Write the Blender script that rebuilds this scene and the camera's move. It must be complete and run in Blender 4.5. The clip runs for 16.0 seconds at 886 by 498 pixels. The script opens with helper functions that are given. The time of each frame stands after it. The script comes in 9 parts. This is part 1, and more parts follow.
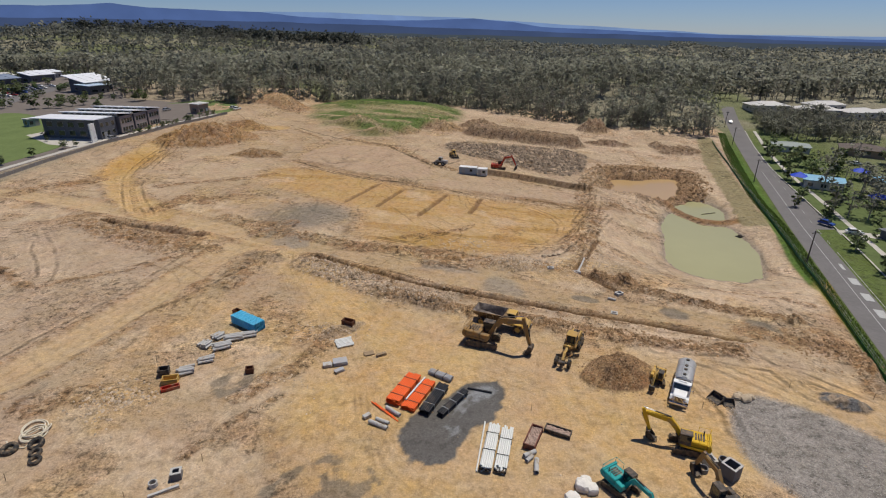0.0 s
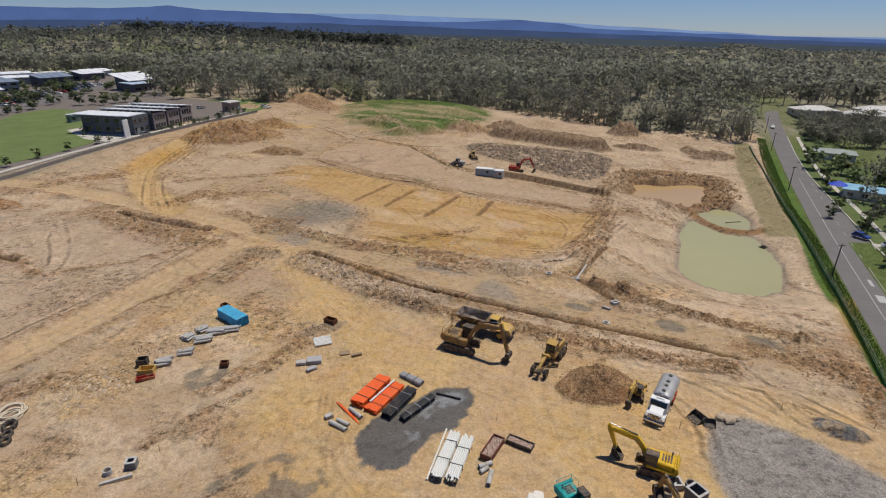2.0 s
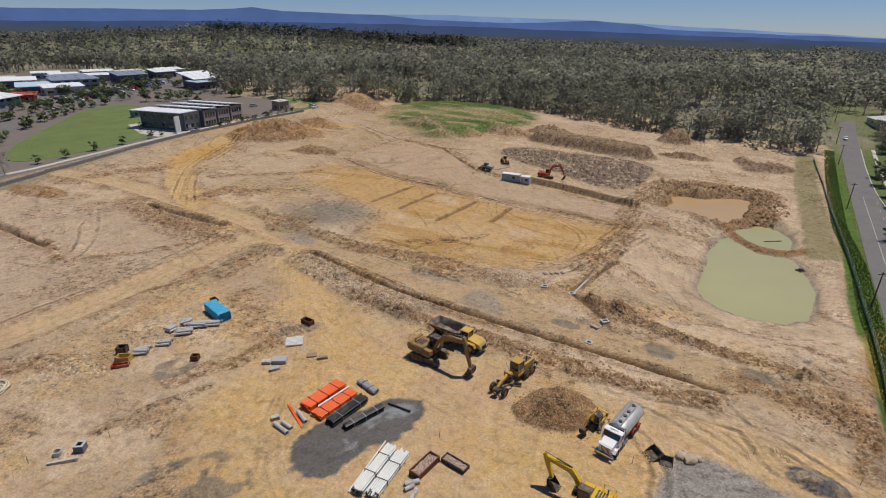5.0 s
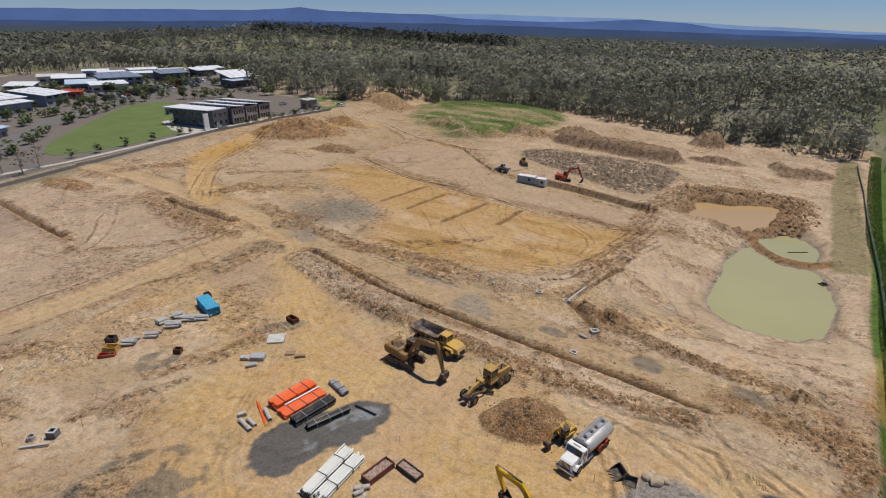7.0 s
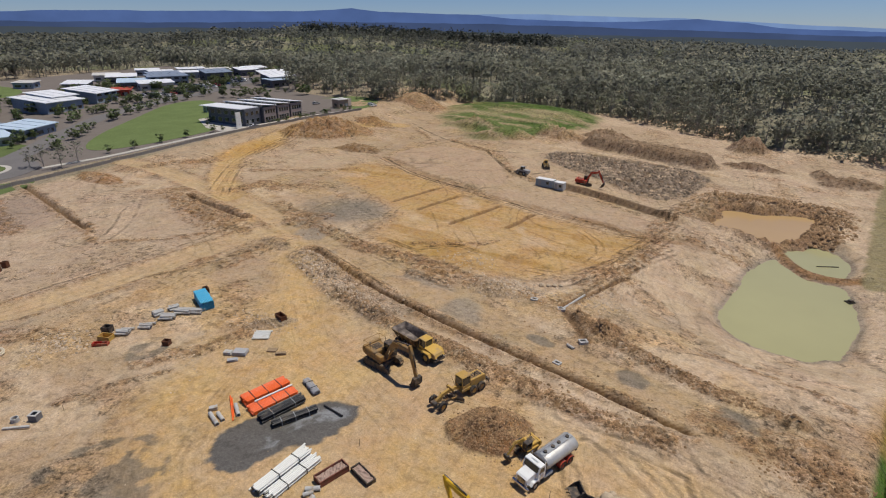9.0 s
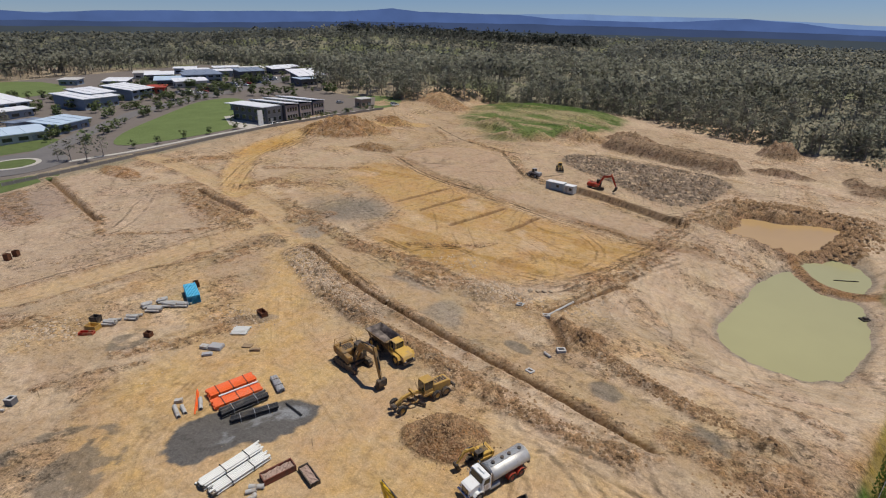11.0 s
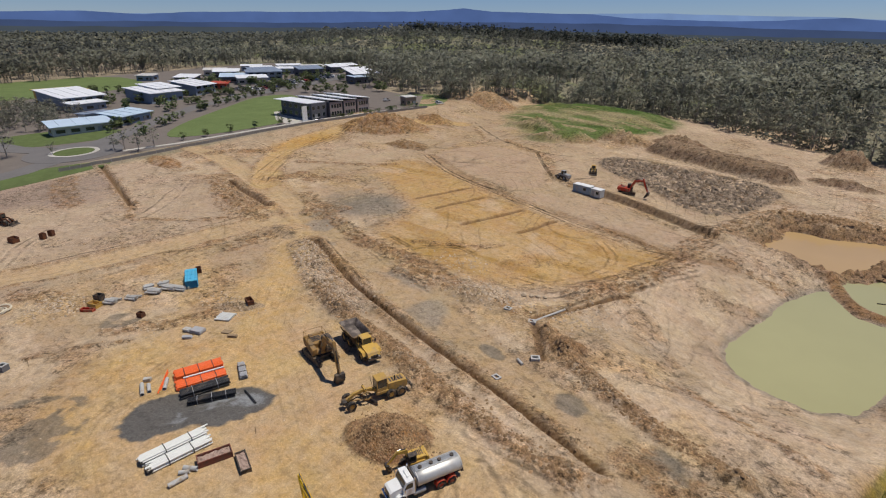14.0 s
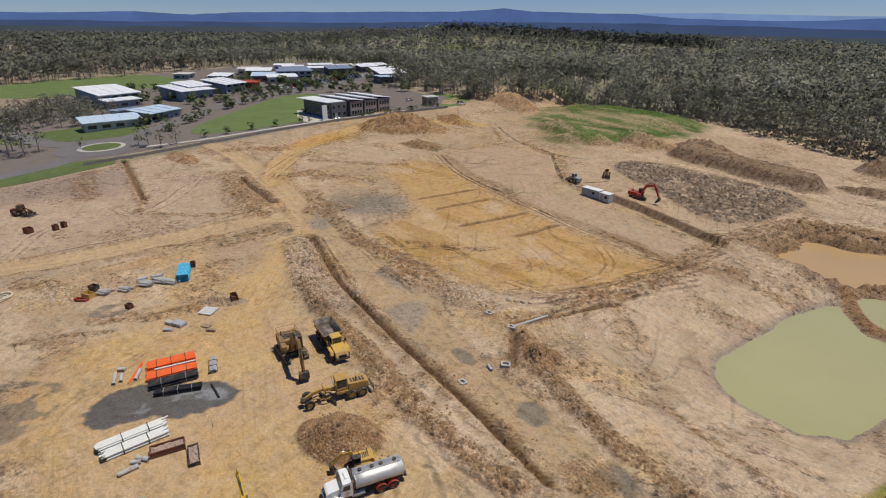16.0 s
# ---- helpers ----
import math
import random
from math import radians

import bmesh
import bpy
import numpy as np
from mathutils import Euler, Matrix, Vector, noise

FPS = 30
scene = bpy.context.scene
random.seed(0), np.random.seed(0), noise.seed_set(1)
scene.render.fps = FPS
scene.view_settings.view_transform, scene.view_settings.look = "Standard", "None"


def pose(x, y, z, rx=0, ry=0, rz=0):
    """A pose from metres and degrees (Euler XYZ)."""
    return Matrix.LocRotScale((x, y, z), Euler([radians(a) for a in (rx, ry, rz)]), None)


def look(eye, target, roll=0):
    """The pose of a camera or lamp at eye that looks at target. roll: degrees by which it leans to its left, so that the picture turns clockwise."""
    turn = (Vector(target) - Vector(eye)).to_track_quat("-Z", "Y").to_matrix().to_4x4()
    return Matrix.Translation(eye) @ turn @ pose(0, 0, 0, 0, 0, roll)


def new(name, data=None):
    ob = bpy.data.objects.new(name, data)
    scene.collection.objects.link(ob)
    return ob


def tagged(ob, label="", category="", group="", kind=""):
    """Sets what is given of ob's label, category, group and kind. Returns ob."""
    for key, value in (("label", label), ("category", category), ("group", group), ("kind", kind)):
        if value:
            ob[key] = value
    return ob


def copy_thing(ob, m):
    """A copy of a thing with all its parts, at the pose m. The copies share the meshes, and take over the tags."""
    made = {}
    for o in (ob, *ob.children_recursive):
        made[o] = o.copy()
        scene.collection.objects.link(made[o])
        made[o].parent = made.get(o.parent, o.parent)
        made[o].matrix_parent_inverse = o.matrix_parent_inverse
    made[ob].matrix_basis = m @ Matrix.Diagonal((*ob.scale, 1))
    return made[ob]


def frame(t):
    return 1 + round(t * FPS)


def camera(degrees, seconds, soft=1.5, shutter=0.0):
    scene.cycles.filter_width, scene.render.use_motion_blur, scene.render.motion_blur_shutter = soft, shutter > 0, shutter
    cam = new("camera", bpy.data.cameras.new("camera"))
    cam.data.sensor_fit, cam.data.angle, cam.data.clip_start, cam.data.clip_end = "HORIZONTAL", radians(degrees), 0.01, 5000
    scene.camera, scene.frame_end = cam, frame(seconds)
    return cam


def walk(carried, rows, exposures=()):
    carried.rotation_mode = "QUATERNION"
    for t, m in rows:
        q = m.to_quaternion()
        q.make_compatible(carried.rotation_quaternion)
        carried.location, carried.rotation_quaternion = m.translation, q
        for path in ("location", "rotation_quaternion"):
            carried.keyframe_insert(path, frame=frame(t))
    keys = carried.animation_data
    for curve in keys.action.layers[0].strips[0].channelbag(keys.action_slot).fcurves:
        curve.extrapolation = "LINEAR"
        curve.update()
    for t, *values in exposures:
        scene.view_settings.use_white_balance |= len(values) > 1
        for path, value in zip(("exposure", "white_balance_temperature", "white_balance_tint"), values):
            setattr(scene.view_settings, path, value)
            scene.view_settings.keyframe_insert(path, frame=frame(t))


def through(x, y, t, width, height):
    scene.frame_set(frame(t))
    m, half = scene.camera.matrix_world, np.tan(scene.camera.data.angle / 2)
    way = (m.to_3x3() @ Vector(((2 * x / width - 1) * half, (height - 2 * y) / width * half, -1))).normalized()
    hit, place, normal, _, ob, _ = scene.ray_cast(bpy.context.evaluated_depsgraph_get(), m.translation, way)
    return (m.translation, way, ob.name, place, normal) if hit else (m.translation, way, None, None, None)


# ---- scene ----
cam = camera(80.2, 16.0, soft=1.1)
PATH = [
    (0, (0.63, -1.32, 45.287), (0.577, 0.524, 44.515), 0.6),
    (0.5, (2.771, -0.851, 45.148), (2.683, 0.992, 44.376), 0.6),
    (1, (4.935, -0.413, 44.991), (4.808, 1.428, 44.22), 0.6),
    (1.5, (7.267, 0.081, 44.922), (7.104, 1.92, 44.152), 0.6),
    (2, (9.461, 0.661, 44.891), (9.259, 2.496, 44.122), 0.6),
    (2.5, (11.662, 1.26, 44.968), (11.422, 3.09, 44.198), 0.6),
    (3, (13.922, 1.887, 45.129), (13.645, 3.712, 44.36), 0.6),
    (3.5, (16.092, 2.556, 45.265), (15.776, 4.375, 44.496), 0.6),
    (4, (18.224, 3.228, 45.388), (17.868, 5.04, 44.62), 0.6),
    (4.5, (20.441, 4.03, 45.486), (20.047, 5.834, 44.718), 0.6),
    (5, (22.465, 4.742, 45.603), (22.033, 6.537, 44.834), 0.7),
    (7.5, (32.48, 9.277, 45.789), (31.878, 11.021, 45.017), 0.6),
    (8, (34.503, 10.284, 45.842), (33.869, 12.017, 45.071), 0.6),
    (8.5, (36.604, 11.309, 45.886), (35.927, 13.026, 45.114), 0.5),
    (9, (38.58, 12.366, 45.957), (37.859, 14.064, 45.184), 0.5),
    (11.5, (48.187, 18.321, 46.004), (47.31, 19.943, 45.23), 0.6),
    (12, (49.977, 19.531, 45.838), (49.055, 21.128, 45.064), 0.6),
    (12.5, (51.845, 20.883, 45.67), (50.887, 22.459, 44.896), 0.5),
    (13, (53.599, 22.15, 45.518), (52.617, 23.71, 44.744), 0.5),
    (13.5, (55.41, 23.555, 45.398), (54.398, 25.096, 44.623), 0.5),
    (14, (57.159, 25.002, 45.353), (56.117, 26.523, 44.577), 0.5),
    (14.5, (58.972, 26.558, 45.351), (57.907, 28.062, 44.575), 0.4),
    (15, (60.688, 28.011, 45.397), (59.601, 29.499, 44.621), 0.4),
    (15.5, (62.486, 29.551, 45.442), (61.369, 31.017, 44.665), 0.4),
    (16, (64.154, 31.086, 45.473), (63.007, 32.529, 44.696), 0.5),
]
walk(cam, [(t, look(eye, target, roll)) for t, eye, target, roll in PATH])

# ---------------------------------------------------------------- light
SUN = Vector((0.236, 0.228, 0.945)).normalized()
world = bpy.data.worlds.new("sky")
scene.world = world
world.use_nodes = True
wn = world.node_tree.nodes
sky = wn.new("ShaderNodeTexSky")
sky.sky_type, sky.sun_disc = "NISHITA", False
sky.sun_elevation = math.asin(SUN.z)
sky.sun_rotation = math.atan2(SUN.x, SUN.y)
sky.altitude, sky.air_density, sky.dust_density, sky.ozone_density = 1500.0, 1.0, 0.0, 6.0
wn["Background"].inputs["Strength"].default_value = 0.09
tint = wn.new("ShaderNodeMix")
tint.data_type, tint.blend_type = "RGBA", "MULTIPLY"
tint.inputs["Factor"].default_value = 1.0
tint.inputs[7].default_value = (0.53, 0.585, 0.76, 1)
world.node_tree.links.new(sky.outputs[0], tint.inputs[6])
world.node_tree.links.new(tint.outputs[2], wn["Background"].inputs["Color"])
sun = new("sun", bpy.data.lights.new("sun", "SUN"))
sun.data.energy, sun.data.angle, sun.data.color = 3.75, radians(0.53), (1.0, 0.94, 0.84)
sun.matrix_world = look(SUN * 100, (0, 0, 0))
scene.view_settings.exposure = 0.0


# ---------------------------------------------------------------- small tools
def ss(a, b, x):
    t = np.clip((np.asarray(x, float) - a) / (b - a), 0, 1)
    return t * t * (3 - 2 * t)


def lattice(ix, iy, seed):
    n = (ix.astype(np.int64) * 374761393 + iy.astype(np.int64) * 668265263 + seed * 974634777) & 0x7FFFFFFF
    n = ((n ^ (n >> 13)) * 1274126177) & 0x7FFFFFFF
    return ((n ^ (n >> 16)) & 0xFFFF) / 65535.0


def vnoise(x, y, size, seed=0):
    """Smooth noise from 0 to 1, of patches about size metres wide."""
    x, y = np.asarray(x, float) / size, np.asarray(y, float) / size
    ix, iy = np.floor(x), np.floor(y)
    fx, fy = x - ix, y - iy
    fx, fy = fx * fx * (3 - 2 * fx), fy * fy * (3 - 2 * fy)
    a, b = lattice(ix, iy, seed), lattice(ix + 1, iy, seed)
    c, d = lattice(ix, iy + 1, seed), lattice(ix + 1, iy + 1, seed)
    return (a * (1 - fx) + b * fx) * (1 - fy) + (c * (1 - fx) + d * fx) * fy


def fbm(x, y, size, octaves=4, seed=0):
    out, amp, total = 0, 1.0, 0
    for k in range(octaves):
        out = out + amp * vnoise(x + 17.3 * k, y - 9.1 * k, size / 2 ** k, seed + k)
        total += amp
        amp *= 0.5
    return out / total


def line_dist(x, y, pts):
    """Distance to a polyline, the way along it and the side (signed distance to the left of its course)."""
    x, y = np.asarray(x, float), np.asarray(y, float)
    if x.size > 4000:
        px, py = [p[0] for p in pts], [p[1] for p in pts]
        m = (x > min(px) - 32) & (x < max(px) + 32) & (y > min(py) - 32) & (y < max(py) + 32)
        if m.mean() < 0.7:
            out = [np.full(x.shape, v) for v in (1e9, 0.0, 1e9)]
            if m.any():
                for o, v in zip(out, line_dist_core(x[m], y[m], pts)):
                    o[m] = v
            return out
    return line_dist_core(x, y, pts)


def line_dist_core(x, y, pts):
    best = np.full(np.shape(x), 1e9)
    along, side, run = np.zeros(np.shape(x)), np.zeros(np.shape(x)), 0.0
    for (ax, ay), (bx, by) in zip(pts[:-1], pts[1:]):
        dx, dy = bx - ax, by - ay
        ln = math.hypot(dx, dy)
        t = np.clip(((x - ax) * dx + (y - ay) * dy) / ln ** 2, 0, 1)
        d = np.hypot(x - ax - t * dx, y - ay - t * dy)
        s = ((y - ay) * dx - (x - ax) * dy) / ln
        near = d < best
        best, along, side = np.where(near, d, best), np.where(near, run + t * ln, along), np.where(near, s, side)
        run += ln
    return best, along, side


def poly_dist(x, y, pts):
    """Signed distance to a polygon, negative inside."""
    d, _, _ = line_dist(x, y, list(pts) + [pts[0]])
    inside = np.zeros(np.shape(x), bool)
    for (ax, ay), (bx, by) in zip(pts, list(pts[1:]) + [pts[0]]):
        cross = ((ay > y) != (by > y)) & (x < (bx - ax) * (y - ay) / (by - ay + 1e-12) + ax)
        inside ^= cross
    return np.where(inside, -d, d)


def rounded(pts, times=2):
    """Cuts a polygon's corners."""
    for _ in range(times):
        out = []
        for (ax, ay), (bx, by) in zip(pts, list(pts[1:]) + [pts[0]]):
            out += [(0.75 * ax + 0.25 * bx, 0.75 * ay + 0.25 * by), (0.25 * ax + 0.75 * bx, 0.25 * ay + 0.75 * by)]
        pts = out
    return pts


def mesh_from(name, verts, faces, smooth=False):
    me = bpy.data.meshes.new(name)
    me.from_pydata([tuple(map(float, v)) for v in verts], [], [tuple(map(int, f)) for f in faces])
    if smooth:
        me.polygons.foreach_set("use_smooth", [True] * len(me.polygons))
    me.update()
    return me


# ---------------------------------------------------------------- materials
def material(name, colour, rough=0.8, metal=0.0, vary=0.15, size=0.5, bump=0.0, spec=0.3, dirt=None, dirt_amount=0.0, island=0.0):
    """A worn surface: two scales of tone, an even layer of dust by noise, and fine relief."""
    m = bpy.data.materials.new(name)
    m.use_nodes = True
    n, l = m.node_tree.nodes, m.node_tree.links
    b = n["Principled BSDF"]
    b.inputs["Roughness"].default_value, b.inputs["Metallic"].default_value = rough, metal
    b.inputs["Specular IOR Level"].default_value = spec
    geo = n.new("ShaderNodeTexCoord")
    big, fine = n.new("ShaderNodeTexNoise"), n.new("ShaderNodeTexNoise")
    big.inputs["Scale"].default_value, fine.inputs["Scale"].default_value = 1 / size, 9 / size
    big.inputs["Detail"].default_value = fine.inputs["Detail"].default_value = 4
    info = n.new("ShaderNodeObjectInfo")
    shift = n.new("ShaderNodeVectorMath")
    shift.operation = "ADD"
    l.new(geo.outputs["Object"], shift.inputs[0])
    l.new(info.outputs["Location"], shift.inputs[1])
    for t in (big, fine):
        l.new(shift.outputs[0], t.inputs["Vector"])
    add = n.new("ShaderNodeMath")
    add.operation = "ADD"
    l.new(big.outputs["Fac"], add.inputs[0])
    l.new(fine.outputs["Fac"], add.inputs[1])
    tone = n.new("ShaderNodeMapRange")
    tone.inputs["From Min"].default_value, tone.inputs["From Max"].default_value = 0.6, 1.4
    tone.inputs["To Min"].default_value, tone.inputs["To Max"].default_value = 1 - vary, 1 + vary
    l.new(add.outputs[0], tone.inputs["Value"])
    value = tone.outputs[0]
    if island:
        isl = n.new("ShaderNodeNewGeometry")
        r = n.new("ShaderNodeMapRange")
        r.inputs["To Min"].default_value, r.inputs["To Max"].default_value = 1 - island, 1 + island
        l.new(isl.outputs["Random Per Island"], r.inputs["Value"])
        mul = n.new("ShaderNodeMath")
        mul.operation = "MULTIPLY"
        l.new(value, mul.inputs[0])
        l.new(r.outputs[0], mul.inputs[1])
        value = mul.outputs[0]
    hue = n.new("ShaderNodeHueSaturation")
    hue.inputs["Color"].default_value = (*colour, 1)
    l.new(value, hue.inputs["Value"])
    out = hue.outputs[0]
    if dirt:
        mask = n.new("ShaderNodeMapRange")
        mask.inputs["From Min"].default_value, mask.inputs["From Max"].default_value = 0.62 - 0.3 * dirt_amount, 0.8 - 0.2 * dirt_amount
        mask.clamp = True
        l.new(big.outputs["Fac"], mask.inputs["Value"])
        mix = n.new("ShaderNodeMix")
        mix.data_type = "RGBA"
        l.new(mask.outputs[0], mix.inputs["Factor"])
        l.new(out, mix.inputs[6])
        mix.inputs[7].default_value = (*dirt, 1)
        out = mix.outputs[2]
    l.new(out, b.inputs["Base Color"])
    if bump:
        bm = n.new("ShaderNodeBump")
        bm.inputs["Strength"].default_value, bm.inputs["Distance"].default_value = 0.6, bump
        l.new(add.outputs[0], bm.inputs["Height"])
        l.new(bm.outputs[0], b.inputs["Normal"])
    return m


DUST = (0.36, 0.25, 0.14)


def ground_material():
    """Bare earth, grass and gravel: the soil's own colour by place, with grain, pebbles and streaks of the scraper's blade."""
    m = bpy.data.materials.new("earth")
    m.use_nodes = True
    n, l = m.node_tree.nodes, m.node_tree.links
    b = n["Principled BSDF"]
    b.inputs["Roughness"].default_value, b.inputs["Specular IOR Level"].default_value = 0.95, 0.12
    at = n.new("ShaderNodeAttribute")
    at.attribute_name = "soil"
    wet = n.new("ShaderNodeAttribute")
    wet.attribute_name = "wet"
    pos = n.new("ShaderNodeNewGeometry")

    def noise_at(scale, detail=5, rough=0.6, stretch=None):
        t = n.new("ShaderNodeTexNoise")
        t.inputs["Scale"].default_value, t.inputs["Detail"].default_value, t.inputs["Roughness"].default_value = scale, detail, rough
        src = pos.outputs["Position"]
        if stretch:
            mp = n.new("ShaderNodeMapping")
            mp.inputs["Rotation"].default_value = (0, 0, radians(stretch[0]))
            mp.inputs["Scale"].default_value = (stretch[1], stretch[2], 1)
            l.new(src, mp.inputs["Vector"])
            src = mp.outputs[0]
        l.new(src, t.inputs["Vector"])
        return t.outputs["Fac"]

    def maths(op, a, c):
        k = n.new("ShaderNodeMath")
        k.operation = op
        for i, v in enumerate((a, c)):
            if isinstance(v, (int, float)):
                k.inputs[i].default_value = v
            else:
                l.new(v, k.inputs[i])
        return k.outputs[0]

    def spread(v, lo, hi, a, c):
        r = n.new("ShaderNodeMapRange")
        r.inputs["From Min"].default_value, r.inputs["From Max"].default_value = lo, hi
        r.inputs["To Min"].default_value, r.inputs["To Max"].default_value = a, c
        l.new(v, r.inputs["Value"])
        return r.outputs[0]

    way = n.new("ShaderNodeAttribute")
    way.attribute_name = "track"
    sep, comb = n.new("ShaderNodeSeparateXYZ"), n.new("ShaderNodeCombineXYZ")
    l.new(way.outputs["Vector"], sep.inputs[0])
    l.new(maths("MULTIPLY", sep.outputs[0], 1.9), comb.inputs[0])
    l.new(maths("MULTIPLY", sep.outputs[1], 0.055), comb.inputs[1])
    lines = n.new("ShaderNodeTexNoise")
    lines.inputs["Scale"].default_value, lines.inputs["Detail"].default_value, lines.inputs["Roughness"].default_value = 1.0, 4, 0.7
    l.new(comb.outputs[0], lines.inputs["Vector"])
    fine = noise_at(3.0, 7, 0.72)
    mid = noise_at(0.9, 7, 0.68)
    loose = n.new("ShaderNodeAttribute")
    loose.attribute_name = "loose"
    grain = spread(fine, 0.3, 0.7, 0.58, 1.42)
    patch = spread(noise_at(0.22, 6, 0.62), 0.3, 0.7, 0.80, 1.18)
    patch = maths("ADD", 1.0, maths("MULTIPLY", maths("SUBTRACT", patch, 1.0), spread(loose.outputs["Fac"], 0, 1, 0.4, 1.2)))
    grit = spread(noise_at(7.0, 5, 0.75), 0.32, 0.68, 0.80, 1.20)
    clods = spread(mid, 0.5, 0.62, 1.08, 0.62)
    flakes = spread(noise_at(0.55, 6, 0.7), 0.54, 0.68, 0.97, 1.17)
    crumbs = maths("MULTIPLY", grain, maths("MULTIPLY", clods, flakes))
    amount = spread(loose.outputs["Fac"], 0, 1, 0.50, 1.55)
    crumbs = maths("ADD", 1.0, maths("MULTIPLY", maths("SUBTRACT", crumbs, 1.0), amount))
    rut = maths("ADD", spread(lines.outputs["Fac"], 0.52, 0.62, 0.0, -0.15), spread(lines.outputs["Fac"], 0.28, 0.44, 0.07, 0.0))
    cut = n.new("ShaderNodeAttribute")
    cut.attribute_name = "score"
    sc = n.new("ShaderNodeSeparateXYZ")
    l.new(cut.outputs["Vector"], sc.inputs[0])
    wander = spread(noise_at(0.7, 3, 0.6), 0.3, 0.7, -0.25, 0.25)
    off = maths("ABSOLUTE", maths("SUBTRACT", maths("ABSOLUTE", maths("ADD", sc.outputs[0], wander), 0), sc.outputs[1]), 0)
    furrow = maths("ADD", spread(off, 0.06, 0.5, -0.36, 0.0), maths("MULTIPLY", spread(off, 0.4, 0.6, 0.0, 0.16), spread(off, 0.6, 1.1, 1.0, 0.0)))
    furrow = maths("MULTIPLY", furrow, maths("MULTIPLY", sc.outputs[2], spread(noise_at(0.25, 4, 0.65), 0.38, 0.56, 0.15, 1.1)))
    bare = n.new("ShaderNodeAttribute")
    bare.attribute_name = "bare"

    def wheel_lines(scale, count, seed, lo, hi):
        course = maths("PINGPONG", maths("MULTIPLY", noise_at(scale, 1.5, 0.4, (seed, 1.0, 0.7)), count), 0.5)
        where = spread(noise_at(0.045, 3, 0.6, (seed * 2 + 31, 1, 1)), lo, hi, 0.0, 1.0)
        return maths("MULTIPLY", spread(course, 0.0, 0.09, -0.28, 0.0), where)

    marks = maths("ADD", wheel_lines(0.032, 15, 20, 0.47, 0.58), wheel_lines(0.021, 22, 75, 0.5, 0.6))
    swing = maths("ADD", maths("MULTIPLY", rut, sep.outputs[2]), maths("MULTIPLY", marks, bare.outputs["Fac"]))
    swing = maths("ADD", swing, furrow)
    value = maths("MULTIPLY", maths("MULTIPLY", crumbs, grit), maths("MULTIPLY", patch, maths("ADD", swing, 1.0)))
    hue = n.new("ShaderNodeHueSaturation")
    l.new(at.outputs["Color"], hue.inputs["Color"])
    l.new(value, hue.inputs["Value"])
    l.new(spread(noise_at(0.12, 4), 0.3, 0.7, 0.493, 0.506), hue.inputs["Hue"])
    l.new(spread(noise_at(0.6, 4), 0.3, 0.7, 0.9, 1.1), hue.inputs["Saturation"])
    l.new(hue.outputs[0], b.inputs["Base Color"])
    l.new(spread(wet.outputs["Fac"], 0, 1, 0.95, 0.35), b.inputs["Roughness"])
    bump = n.new("ShaderNodeBump")
    bump.inputs["Strength"].default_value, bump.inputs["Distance"].default_value = 0.8, 0.22
    l.new(maths("ADD", maths("MULTIPLY", maths("ADD", fine, maths("MULTIPLY", mid, 1.6)), amount), maths("MULTIPLY", swing, 0.8)), bump.inputs["Height"])
    l.new(bump.outputs[0], b.inputs["Normal"])
    return m


def water_material(name, colour):
    """Muddy water: an opaque silty body under a smooth surface."""
    m = bpy.data.materials.new(name)
    m.use_nodes = True
    n, l = m.node_tree.nodes, m.node_tree.links
    b = n["Principled BSDF"]
    b.inputs["Roughness"].default_value, b.inputs["IOR"].default_value = 0.12, 1.33
    pos = n.new("ShaderNodeNewGeometry")
    t = n.new("ShaderNodeTexNoise")
    t.inputs["Scale"].default_value, t.inputs["Detail"].default_value = 0.06, 3
    l.new(pos.outputs["Position"], t.inputs["Vector"])
    hue = n.new("ShaderNodeHueSaturation")
    hue.inputs["Color"].default_value = (*colour, 1)
    r = n.new("ShaderNodeMapRange")
    r.inputs["To Min"].default_value, r.inputs["To Max"].default_value = 0.9, 1.1
    l.new(t.outputs["Fac"], r.inputs["Value"])
    l.new(r.outputs[0], hue.inputs["Value"])
    l.new(hue.outputs[0], b.inputs["Base Color"])
    t2 = n.new("ShaderNodeTexNoise")
    t2.inputs["Scale"].default_value, t2.inputs["Detail"].default_value = 1.5, 3
    l.new(pos.outputs["Position"], t2.inputs["Vector"])
    bump = n.new("ShaderNodeBump")
    bump.inputs["Strength"].default_value, bump.inputs["Distance"].default_value = 0.15, 0.02
    l.new(t2.outputs["Fac"], bump.inputs["Height"])
    l.new(bump.outputs[0], b.inputs["Normal"])
    return m


EARTH = ground_material()

# ---------------------------------------------------------------- the ground
ROAD_SLOPE = 0.343


def road_left(y):
    return 97.5 + ROAD_SLOPE * (y - 146.8)


def road_width(y):
    return 13.6 - 5.6 * ss(120, 240, y)


def road_height(y):
    return np.interp(y, [-200, 20, 82, 147, 216, 260, 317, 350, 480, 900, 2000], [-3, -4, -5.5, -7, -7, -6.2, -3, 1, 2, -6, -10])


STAND_RIDGE = [(-700, 960), (-360, 1050), (-190, 1090)]


